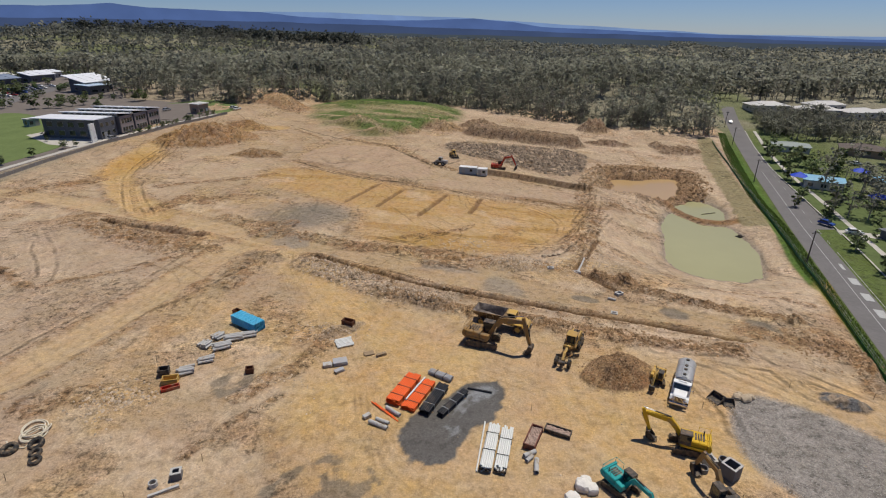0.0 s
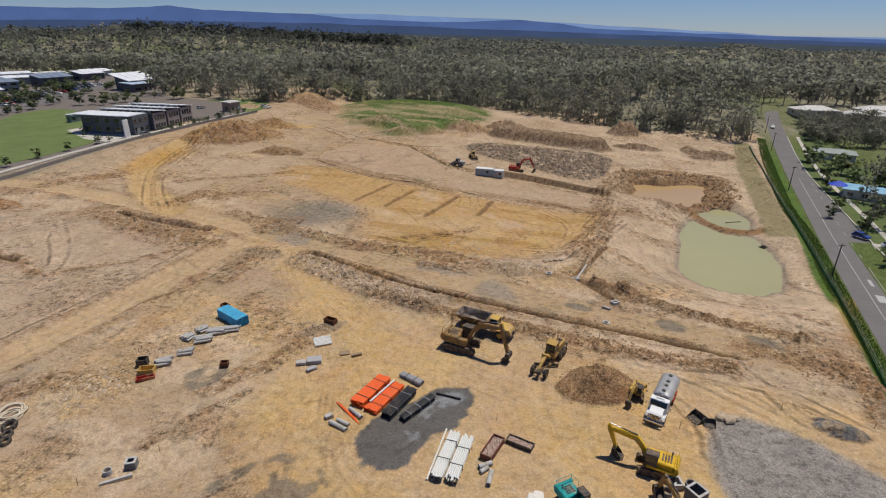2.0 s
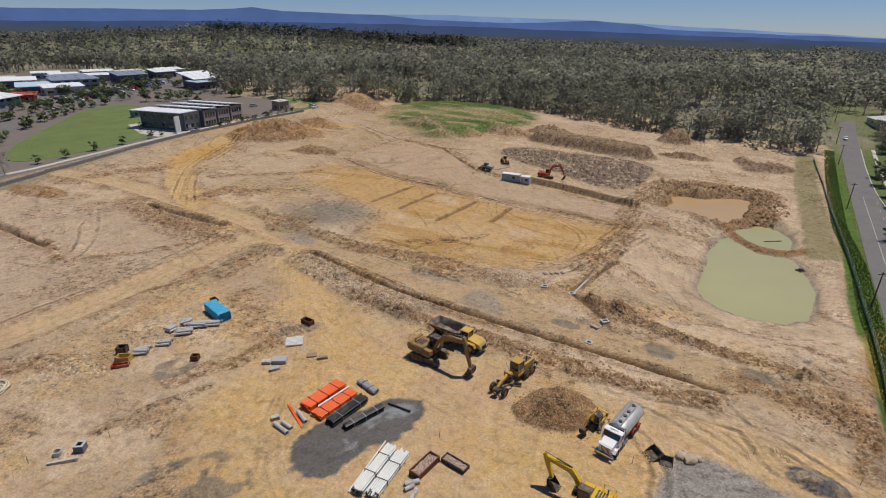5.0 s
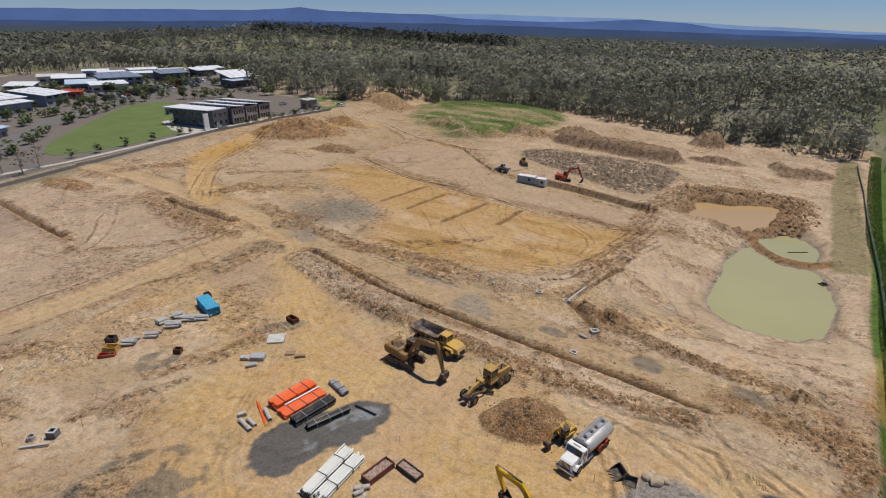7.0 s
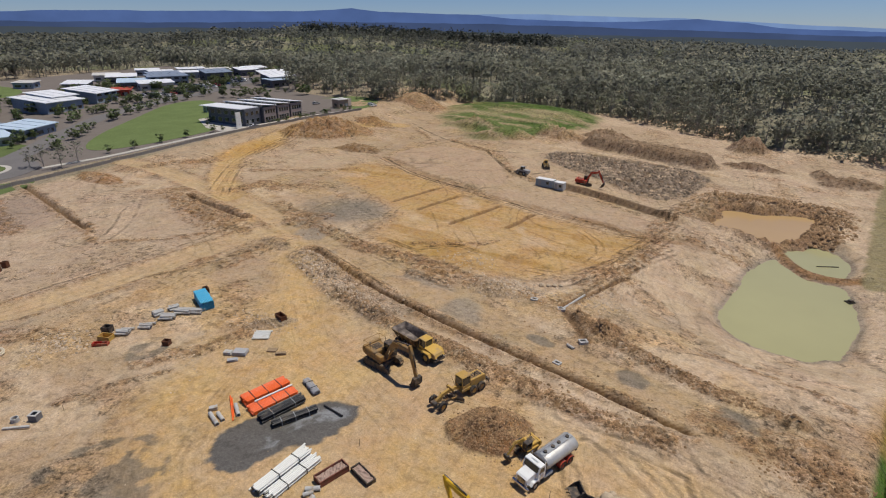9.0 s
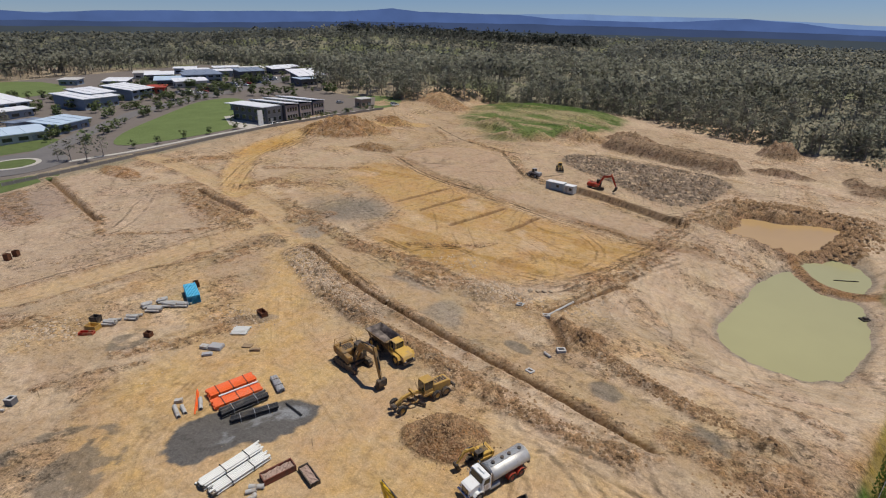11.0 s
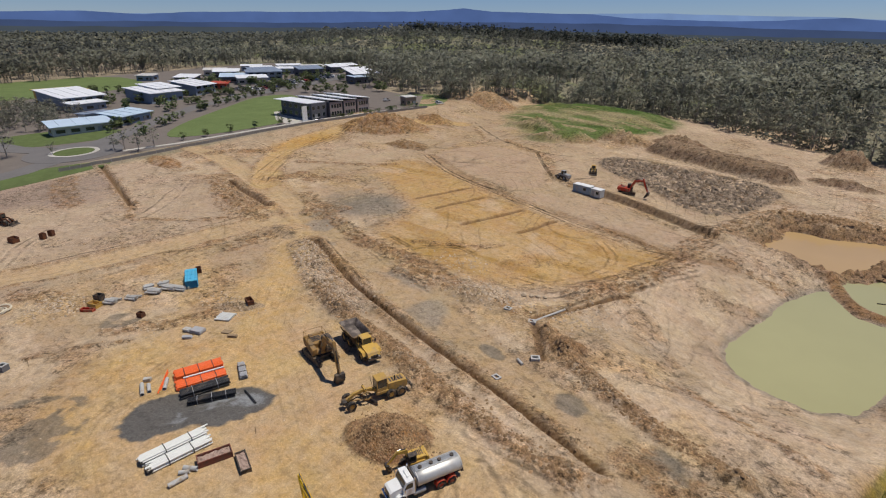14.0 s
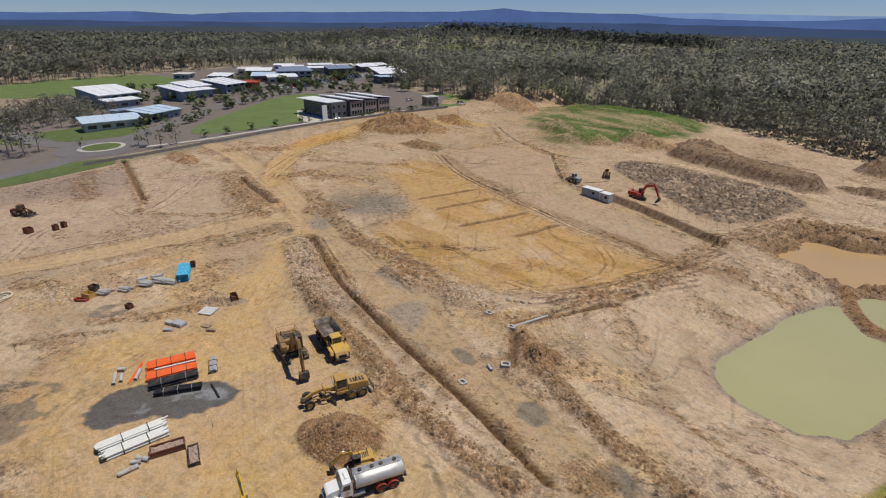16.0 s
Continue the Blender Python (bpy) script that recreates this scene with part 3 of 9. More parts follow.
    for gx0, gy0, ga, gb in ((24.4, 86.2, 2.6, 1.3), (39.3, 81.4, 2.6, 1.9), (52.8, 77.4, 2.8, 2.0)):
        u, v = (x - gx0) * 0.94 - (y - gy0) * 0.34, (x - gx0) * 0.34 + (y - gy0) * 0.94
        g = (u / ga) ** 2 + (v / gb) ** 2
        lay(grey * 0.85, ss(1.25, 0.55, g + 1.3 * (n2 - 0.5) + 0.8 * (n4 - 0.5)) * 0.8)
    loose = loose * (1 - 0.9 * flat)
    # ground broken up by tracks and blades
    for pts, half, rough in CHURN:
        d, al, sd = line_dist(wx * 0.35 + x * 0.65, wy * 0.35 + y * 0.65, pts)
        k = ss(half * 1.5, half * 0.3, d + half * 0.9 * (n2 - 0.5)) * site
        h = h + k * rough * (1.5 * n4 - 0.35) * (0.6 + 0.8 * n2)
        lay(brown * 1.15, ss(0.15, 0.6, k) * (0.12 + 0.62 * crisp) * ss(0.25, 0.6, n2 + 0.5 * k - 0.1))
        loose = np.maximum(loose, ss(0.1, 0.5, k))
    # trenches and spoil
    for pts, deep, half in ((TRENCH_A, 1.3, 0.4), (TRENCH_B, 0.5, 0.3), (TRENCH_C, 0.5, 0.4), (TRENCH_D, 1.7, 0.55), (TRENCH_E, 1.3, 0.42)):
        d, al, s = line_dist(x, y, pts)
        wob = d + 0.3 * (n4 - 0.5)
        h = h - deep * ss(half + 0.25, half - 0.2, wob)
        lay(brown, ss(half + 0.5, half + 0.1, wob) * 0.9)
        lay(umber, ss(half + 0.1, half - 0.3, wob) * 0.8)
        ridge = ss(half + 0.3, half + 0.9, wob) * ss(half + 2.6, half + 1.1, wob) * (0.35 + 0.65 * ss(0.35, 0.6, n2))
        h = h + 0.35 * ridge * (0.3 + n4)
        lay(brown * 1.2, ridge * (0.1 + 0.5 * crisp))
        loose = np.maximum(loose, ridge)
    for pts, high, half, colour in ((SPOIL_A, 1.0, 1.9, brown), (SPOIL_B, 1.2, 1.5, brown), (SPOIL_C, 0.9, 3.2, col(0.27, 0.195, 0.13))):
        d, al, s = line_dist(x, y, pts)
        k = ss(half * 1.7, 0.1, d + 1.5 * (n2 - 0.5))
        k = k * (0.45 + 0.55 * ss(0.3, 0.62, fbm(x, y, 5.5, 3, 44)))
        h = h + k * high * (0.2 + 1.1 * n4)
        lay(colour * 1.1, ss(0.1, 0.4, k) * (0.25 + 0.6 * crisp))
        loose = np.maximum(loose, ss(0.05, 0.4, k) * 1.1)
    # rock-strewn field and bank
    d = poly_dist(x, y, RUBBLE) + 5 * (n1 - 0.5)
    k = ss(2, -3, d)
    ridged = 1 - np.abs(2 * fbm(x, y, 3.0, 3, 51) - 1)
    h = h + k * 1.6 * (ridged - 0.55)
    lay(umber * 0.9, k * 0.9)
    loose = np.maximum(loose, k)
    lay(grey * 0.8, k * ss(0.7, 0.9, ridged) * 0.5)
    lay(pale * 0.95, k * ss(0.62, 0.74, 1 - np.abs(2 * fbm(x * 0.55 + y * 0.2, y * 1.4, 7, 3, 52) - 1)) * ss(0.45, 0.6, n2) * 0.75)
    d, al, s = line_dist(x, y, BANK)
    h = h + 4.2 * ss(11, 5, d + 5 * (n1 - 0.5)) * (0.9 + 0.25 * n4)
    lay(umber * 1.1, ss(12, 9, d + 5 * (n1 - 0.5)) * (0.6 + 0.3 * crisp))
    loose = np.maximum(loose, ss(12, 9, d))
    d, al, s = line_dist(x, y, [(-5, 242), (11, 240.5), (31, 239), (53, 234.5), (62, 239)])
    lay(pale, ss(1.8, 0.8, d + 0.8 * (n2 - 0.5)) * 0.9)
    d, al, s = line_dist(x, y, WALL_CUT)
    h = h + 1.6 * ss(-0.3, 0.3, s) * ss(9, 2, d) * ss(-0.5, 0.5, 60 - d)
    lay(umber, ss(1.6, 0.6, d) * 0.85)
    for mx, my, a, b, turn, high in MOUNDS:
        ct, st = math.cos(radians(turn)), math.sin(radians(turn))
        u, v = (x - mx) * ct + (y - my) * st, (y - my) * ct - (x - mx) * st
        r = np.sqrt((u / a) ** 2 + (v / b) ** 2) + 0.35 * (n2 - 0.5) + 0.25 * (n1 - 0.5)
        k = np.clip(1.08 - r, 0, 1)
        h = h + high * np.minimum(k * 1.25, 0.75 + 0.3 * k) * (0.7 + 0.75 * n4 * (k > 0))
        loose = np.maximum(loose, 0.8 * ss(0, 0.1, k))
        tint = umber * 1.25 if my > 225 and mx > 0 else brown
        if mx < -90:
            tint = col(0.27, 0.155, 0.072)
        if high < 1.0:
            tint = col(0.15, 0.145, 0.14) if mx > 50 else buff * 0.8
        lay(tint if (mx, my) != (24.3, 62.2) else col(0.27, 0.15, 0.075), ss(0.0, 0.12, k) * (0.85 if my < 225 or mx > 0 else 0.6) * (0.55 + 0.6 * crisp + 0.2 * n4))
    # grass on the far slope
    d = poly_dist(x, y, GRASS_HILL) + 14 * (n1 - 0.5)
    h = h + 4.0 * ss(8, -22, poly_dist(x, y, GRASS_HILL)) * (0.4 + 0.6 * ss(280, 330, y))
    loose = np.maximum(loose, 0.6 * ss(4, -4, d))
    lay(col(0.12, 0.155, 0.048), ss(4, -4, d) * (0.55 + 0.45 * ss(0.38, 0.55, fbm(x * 0.3, y, 9, 3, 61))))
    bench = np.sin((y + 0.35 * x) * 0.42 + 5 * (n1 - 0.5))
    h = h + 0.5 * bench * ss(4, -4, d)
    lay(buff * 0.9, ss(3, -3, d) * ss(0.35, 0.8, bench) * ss(330, 290, y) * (0.35 + 0.5 * crisp))
    lay(lush * 0.7, ss(0, -6, d) * ss(0.55, 0.65, fbm(wx * 0.4, wy, 12, 4, 62)) * 0.8)
    # ponds
    for pts, level, steep in ((GREEN_POND, GREEN_LEVEL, 0.3), (SMALL_POND, SMALL_LEVEL, 0.5), (BROWN_POND, BROWN_LEVEL, 0.75)):
        d = poly_dist(x, y, pts) + 1.9 * (n2 - 0.5) + 1.2 * (n1 - 0.5)
        bank = level + steep * np.clip(d, -3, 30) + 0.25 * (n4 - 0.5) * ss(-1, 2, d)
        h = np.where(d < 28, np.minimum(h, bank), h)
        if steep > 0.6:
            shore = ss(11, 5, d + 3 * (n1 - 0.5)) * ss(-1, 0.6, d)
            h = h + shore * 1.5 * (n4 - 0.5) + shore * 1.2 * (n2 - 0.5)
            loose = np.maximum(loose, shore)
        lay(brown if steep > 0.6 else grey * 1.15, ss(-0.6, 0.2, d) * ss(9 if steep > 0.6 else 1.8, 0.4, d) * (0.85 if steep > 0.6 else 0.7))
    d, al, s = line_dist(x, y, [(69.5, 166), (71.5, 158), (75, 150.8), (83, 149.5), (88, 150)])
    h = np.maximum(h, -7.35 - 0.55 * np.maximum(d - 0.5, 0) + 0.2 * (n4 - 0.5) - 40 * ss(4, 5, d))
    lay(brown * 1.15, ss(2.0, 1.0, d))
    d, al, s = line_dist(x, y, [(88, 190), (88.5, 165), (85.5, 140), (79, 116), (73, 96)])
    lay(pale, ss(2.2, 0.8, d + 0.8 * (n2 - 0.5)) * 0.9)
    d, al, s = line_dist(x, y, [(82, 106), (76, 96), (70, 82)])
    lay(orange, ss(3.4, 0.6, d + 1.5 * (n2 - 0.5)) * 0.55)
    # dry grass inside the site fence
    d, al, s = line_dist(x, y, [(126, 272), (112.5, 232), (101, 192), (94, 168), (88, 148)])
    lay(col(0.215, 0.185, 0.095), ss(4.6, 3.4, d + 2.0 * (n2 - 0.5)) * 0.85)
    # gravel, wet ground and mud
    d = poly_dist(x, y, GRAVEL_YARD) + 1.4 * (n2 - 0.5)
    lay(gravel, ss(0.8, -0.8, d))
    loose = np.maximum(loose, 0.5 * ss(0.8, -0.8, d))
    for pts, colour in ((WET_YARD, col(0.085, 0.088, 0.09)), (MUD, col(0.145, 0.128, 0.10)), (MUD_B, col(0.13, 0.115, 0.09))):
        d = poly_dist(x, y, pts) + (1.5 * (n2 - 0.5) + 1.2 * (n4 - 0.5) if pts is WET_YARD else 3.4 * (n2 - 0.5) + 4.0 * (n1 - 0.5))
        lay(colour, ss(0.22, -0.22, d) * (0.92 if pts is WET_YARD else ss(0.40, 0.50, fbm(x, y, 2.5, 5, 71)) * 0.7))
    d = poly_dist(x, y, WET_YARD) + 1.5 * (n2 - 0.5)
    wet = ss(0.2, -0.8, d) * ss(0.45, 0.6, fbm(x, y, 5, 3, 73)) * 0.8
    g = d
    lay(col(0.25, 0.255, 0.26), ss(-0.6, -1.6, g) * ss(0.43, 0.51, fbm(wx, wy, 4, 5, 91)) * 0.85)
    return h, c, wet, np.clip(loose, 0, 1.1)


def height(x, y):
    i, j = int(np.clip(np.searchsorted(gx, x) - 1, 0, nx - 2)), int(np.clip(np.searchsorted(gy, y) - 1, 0, ny - 2))
    u, v = (x - gx[i]) / (gx[i + 1] - gx[i]), (y - gy[j]) / (gy[j + 1] - gy[j])
    return float((H[j, i] * (1 - u) + H[j, i + 1] * u) * (1 - v) + (H[j + 1, i] * (1 - u) + H[j + 1, i + 1] * u) * v)


def steps(spans):
    out = []
    for a, b, d in spans:
        out += list(np.arange(a, b - d * 0.3, d))
    out.append(spans[-1][1])
    return np.array(out)


gx = steps([(-5000, -1000, 400), (-1000, -420, 30), (-420, -145, 4), (-145, -60, 0.9), (-60, -30, 0.45), (-30, 48, 0.3), (48, 92, 0.5), (92, 135, 1.0), (135, 300, 4), (300, 900, 30), (900, 5000, 400)])
gy = steps([(-3000, -200, 400), (-200, 0, 20), (0, 30, 1.0), (30, 92, 0.3), (92, 125, 0.5), (125, 210, 0.6), (210, 350, 1.2), (350, 460, 4), (460, 1300, 25), (1300, 5000, 370)])
X, Y = np.meshgrid(gx, gy)
H, SOIL, WET, LOOSE = land(X, Y)
near_way, TRACK = np.full(X.shape, 1e9), np.zeros(X.shape + (3,))
for (pts, half, strength), own in zip(TRAVEL, [HAUL_A, HAUL_B, HAUL_C, GREY_ROAD] + [None] * 40):
    d, al, sd = line_dist(X, Y, pts or own)
    rel = d / half
    pick = rel < near_way
    near_way = np.where(pick, rel, near_way)
    TRACK[pick] = np.stack([sd, al, strength * ss(1.25, 0.55, rel) * (0.45 + 0.9 * fbm(X, Y, 8, 3, 95))], -1)[pick]
SITE_ONLY = ss(-136, -128, X) * (1 - ss(-7, -5.6, X - road_left(Y)))
TRACK[..., 2] *= SITE_ONLY * ss(0.10, 0.16, SOIL[..., 0])
SCORE, near_way = np.zeros(X.shape + (3,)), np.full(X.shape, 1e9)
for pts, gauge, strength in SCORES:
    course = [Vector(p) for p in pts]
    for _ in range(2):  # rounds the bends
        course = [course[0]] + [a.lerp(b, f) for a, b in zip(course[:-1], course[1:]) for f in (0.25, 0.75)] + [course[-1]]
    d, al, sd = line_dist(X, Y, [tuple(p) for p in course])
    pick = (d < near_way) & (d < 4)
    near_way = np.where(pick, d, near_way)
    SCORE[pick] = np.stack([sd, np.full(X.shape, gauge), strength * ss(gauge + 2.2, gauge + 1.0, d) * ss(0.2, 0.45, fbm(X, Y, 6, 3, 97))], -1)[pick]
nx, ny = len(gx), len(gy)
me = bpy.data.meshes.new("ground")
me.vertices.add(nx * ny)
me.vertices.foreach_set("co", np.stack([X, Y, H], -1).astype(np.float32).ravel())
ii = (np.arange(ny - 1)[:, None] * nx + np.arange(nx - 1)[None, :]).ravel()
quads = np.stack([ii, ii + 1, ii + nx + 1, ii + nx], -1).astype(np.int32)
me.loops.add(quads.size)
me.loops.foreach_set("vertex_index", quads.ravel())
me.polygons.add(len(quads))
me.polygons.foreach_set("loop_start", np.arange(0, quads.size, 4, dtype=np.int32))
me.polygons.foreach_set("use_smooth", np.ones(len(quads), bool))
me.update(calc_edges=True)
at = me.attributes.new("soil", "FLOAT_COLOR", "POINT")
at.data.foreach_set("color", np.concatenate([SOIL, np.ones(SOIL.shape[:2] + (1,))], -1).astype(np.float32).ravel())
at = me.attributes.new("track", "FLOAT_VECTOR", "POINT")
at.data.foreach_set("vector", TRACK.astype(np.float32).ravel())
at = me.attributes.new("score", "FLOAT_VECTOR", "POINT")
at.data.foreach_set("vector", SCORE.astype(np.float32).ravel())
at = me.attributes.new("bare", "FLOAT", "POINT")
at.data.foreach_set("value", (SITE_ONLY * ss(0.14, 0.24, SOIL[..., 0]) * ss(22, 30, Y) * (1 - ss(280, 320, Y)) * (0.4 + 0.6 * ss(60, 110, Y))).astype(np.float32).ravel())
at = me.attributes.new("loose", "FLOAT", "POINT")
at.data.foreach_set("value", LOOSE.astype(np.float32).ravel())
at = me.attributes.new("wet", "FLOAT", "POINT")
at.data.foreach_set("value", WET.astype(np.float32).ravel())
me.materials.append(EARTH)
ground = tagged(new("ground", me), "bare tan and ochre earthworks ground with haul roads and trenches", "ground", kind="structure")


def sheet(name, pts, z, mat, label, category="water"):
    bm = bmesh.new()
    bm.faces.new([bm.verts.new((px, py, z)) for px, py in pts])
    bmesh.ops.triangulate(bm, faces=bm.faces[:])
    m = bpy.data.meshes.new(name)
    bm.to_mesh(m)
    bm.free()
    m.materials.append(mat)
    return tagged(new(name, m), label, category, kind="structure")


def grown(pts, by):
    cx, cy = sum(p[0] for p in pts) / len(pts), sum(p[1] for p in pts) / len(pts)
    return [(px + by * (px - cx) / math.hypot(px - cx, py - cy), py + by * (py - cy) / math.hypot(px - cx, py - cy)) for px, py in pts]


GREEN_WATER = water_material("silty_green_water", (0.36, 0.34, 0.175))
BROWN_WATER = water_material("silty_brown_water", (0.45, 0.30, 0.14))
sheet("water", grown(GREEN_POND, 1.6), GREEN_LEVEL, GREEN_WATER, "still pale green silty water of a sediment pond")
sheet("water", grown(SMALL_POND, 1.2), SMALL_LEVEL, GREEN_WATER, "still green water in the small basin behind the dam")
sheet("water", grown(BROWN_POND, 1.2), BROWN_LEVEL, BROWN_WATER, "muddy brown water at the bottom of an excavated pit")

# ---------------------------------------------------------------- distant ranges
def range_backdrop(name, radius, profile, colour, glow, label, rough=0.15):
    """A far range round the horizon: its skyline in degrees by bearing, plain in colour, with the haze painted into its
    glow.
    """
    az = np.radians(np.arange(-100, 100.1, 0.2))
    deg = np.degrees(az)
    up = np.interp(deg, [p[0] for p in profile], [p[1] for p in profile])
    up = up + rough * (fbm(deg, deg * 0, 2.5, 5, int(radius)) - 0.5)
    verts, faces = [], []
    for a, u in zip(az, up):
        x, y = radius * math.sin(a), radius * math.cos(a)
        verts += [(x, y, -60), (x, y, 45 + radius * math.tan(radians(u)) * 0.5 - 20), (x * 1.02, y * 1.02, 45 + radius * 1.02 * math.tan(radians(u)))]
    for i in range(len(az) - 1):
        for k in (0, 1):
            a = 3 * i + k
            faces.append((a, a + 3, a + 4, a + 1))
    m = bpy.data.materials.new(name)
    m.use_nodes = True
    n, l = m.node_tree.nodes, m.node_tree.links
    b = n["Principled BSDF"]
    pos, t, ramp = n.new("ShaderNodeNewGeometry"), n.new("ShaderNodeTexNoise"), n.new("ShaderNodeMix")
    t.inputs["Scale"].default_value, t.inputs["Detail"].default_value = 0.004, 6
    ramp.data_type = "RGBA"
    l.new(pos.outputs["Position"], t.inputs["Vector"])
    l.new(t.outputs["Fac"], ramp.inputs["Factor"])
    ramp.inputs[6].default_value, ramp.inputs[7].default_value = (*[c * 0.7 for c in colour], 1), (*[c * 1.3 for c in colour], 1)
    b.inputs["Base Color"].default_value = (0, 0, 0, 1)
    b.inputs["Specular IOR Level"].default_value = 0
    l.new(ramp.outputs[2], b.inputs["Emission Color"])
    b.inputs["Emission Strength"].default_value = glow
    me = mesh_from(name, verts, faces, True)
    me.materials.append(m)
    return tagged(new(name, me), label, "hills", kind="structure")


# bluish tones stand for haze, painted in and glowing evenly on each range
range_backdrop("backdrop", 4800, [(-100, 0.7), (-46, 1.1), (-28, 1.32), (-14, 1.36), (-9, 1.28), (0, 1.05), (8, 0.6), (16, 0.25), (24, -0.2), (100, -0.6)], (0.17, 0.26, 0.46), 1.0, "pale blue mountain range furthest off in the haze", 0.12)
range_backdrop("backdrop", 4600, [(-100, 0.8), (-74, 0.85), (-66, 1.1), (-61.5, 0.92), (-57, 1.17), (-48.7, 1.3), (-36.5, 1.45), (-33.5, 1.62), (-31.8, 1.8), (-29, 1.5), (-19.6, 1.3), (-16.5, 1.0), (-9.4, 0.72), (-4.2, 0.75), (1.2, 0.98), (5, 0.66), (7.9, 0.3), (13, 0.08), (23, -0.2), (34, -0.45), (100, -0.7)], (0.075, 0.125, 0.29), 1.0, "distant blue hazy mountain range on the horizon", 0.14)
range_backdrop("backdrop", 3600, [(-100, 0.3), (-50, 0.3), (-36, 0.55), (-20, 0.5), (-8, 0.25), (0, 0.05), (10, -0.2), (20, -0.45), (40, -0.75), (100, -0.9)], (0.05, 0.075, 0.155), 1.0, "wooded range before the mountains, painted haze blue")
range_backdrop("backdrop", 2600, [(-100, -0.15), (-36, -0.1), (-20, -0.25), (0, -0.55), (20, -0.8), (40, -1.05), (100, -1.1)], (0.058, 0.072, 0.088), 1.0, "wooded hills in the distance, painted in a dark haze tone")

# ---------------------------------------------------------------- woods
rng = np.random.default_rng(4)


def leaf_material(name, colour, vary=0.16, through=0.5):
    """Leaves that let part of the light through, each tuft a little different."""
    m = bpy.data.materials.new(name)
    m.use_nodes = True
    n, l = m.node_tree.nodes, m.node_tree.links
    b, out = n["Principled BSDF"], n["Material Output"]
    b.inputs["Roughness"].default_value, b.inputs["Specular IOR Level"].default_value = 0.55, 0.25
    isl, pos, big = n.new("ShaderNodeNewGeometry"), n.new("ShaderNodeNewGeometry"), n.new("ShaderNodeTexNoise")
    big.inputs["Scale"].default_value, big.inputs["Detail"].default_value = 0.11, 3
    l.new(pos.outputs["Position"], big.inputs["Vector"])
    r1, r2, r3 = (n.new("ShaderNodeMapRange") for _ in range(3))
    r1.inputs["To Min"].default_value, r1.inputs["To Max"].default_value = 1 - vary, 1 + vary
    l.new(isl.outputs["Random Per Island"], r1.inputs["Value"])
    r2.inputs["From Min"].default_value, r2.inputs["From Max"].default_value = 0.3, 0.7
    r2.inputs["To Min"].default_value, r2.inputs["To Max"].default_value = 0.84, 1.14
    l.new(big.outputs["Fac"], r2.inputs["Value"])
    r3.inputs["From Min"].default_value, r3.inputs["From Max"].default_value = 0.3, 0.7
    r3.inputs["To Min"].default_value, r3.inputs["To Max"].default_value = 0.48, 0.525
    l.new(big.outputs["Fac"], r3.inputs["Value"])
    wide, r4 = n.new("ShaderNodeTexNoise"), n.new("ShaderNodeMapRange")
    wide.inputs["Scale"].default_value, wide.inputs["Detail"].default_value = 0.011, 4
    l.new(pos.outputs["Position"], wide.inputs["Vector"])
    r4.inputs["From Min"].default_value, r4.inputs["From Max"].default_value = 0.35, 0.65
    r4.inputs["To Min"].default_value, r4.inputs["To Max"].default_value = 0.72, 1.14
    l.new(wide.outputs["Fac"], r4.inputs["Value"])
    both, mul = n.new("ShaderNodeMath"), n.new("ShaderNodeMath")
    both.operation = mul.operation = "MULTIPLY"
    l.new(r1.outputs[0], both.inputs[0])
    l.new(r4.outputs[0], both.inputs[1])
    l.new(both.outputs[0], mul.inputs[0])
    l.new(r2.outputs[0], mul.inputs[1])
    hue = n.new("ShaderNodeHueSaturation")
    hue.inputs["Color"].default_value = (*colour, 1)
    l.new(mul.outputs[0], hue.inputs["Value"])
    l.new(r3.outputs[0], hue.inputs["Hue"])
    l.new(hue.outputs[0], b.inputs["Base Color"])
    tr, mix = n.new("ShaderNodeBsdfTranslucent"), n.new("ShaderNodeMixShader")
    l.new(hue.outputs[0], tr.inputs["Color"])
    mix.inputs[0].default_value = through
    l.new(b.outputs[0], mix.inputs[1])
    l.new(tr.outputs[0], mix.inputs[2])
    l.new(mix.outputs[0], out.inputs["Surface"])
    return m


EUCALYPT = leaf_material("eucalypt_leaves", (0.315, 0.315, 0.24), 0.2, 0.6)
GARDEN = leaf_material("garden_leaves", (0.21, 0.255, 0.11))
RIDGE_LEAVES = leaf_material("dark_ridge_leaves", (0.055, 0.065, 0.055))
# eucalypt leaves darkened and blued: distance haze put into their colour
FAR_LEAVES = leaf_material("haze_toned_leaves", (0.21, 0.215, 0.18), 0.16, 0.6)
BARK = material("pale_bark", (0.30, 0.265, 0.225), vary=0.3, size=0.6)


def tube(pts, radii, sides=5):
    """Vertices and faces of a tapering tube along points."""
    verts, faces = [], []
    for (p, r) in zip(pts, radii):
        for k in range(sides):
            a = 2 * math.pi * k / sides
            verts.append((p[0] + r * math.cos(a), p[1] + r * math.sin(a), p[2]))
    for i in range(len(pts) - 1):
        for k in range(sides):
            a, b = i * sides + k, i * sides + (k + 1) % sides
            faces.append((a, b, b + sides, a + sides))
    return verts, faces


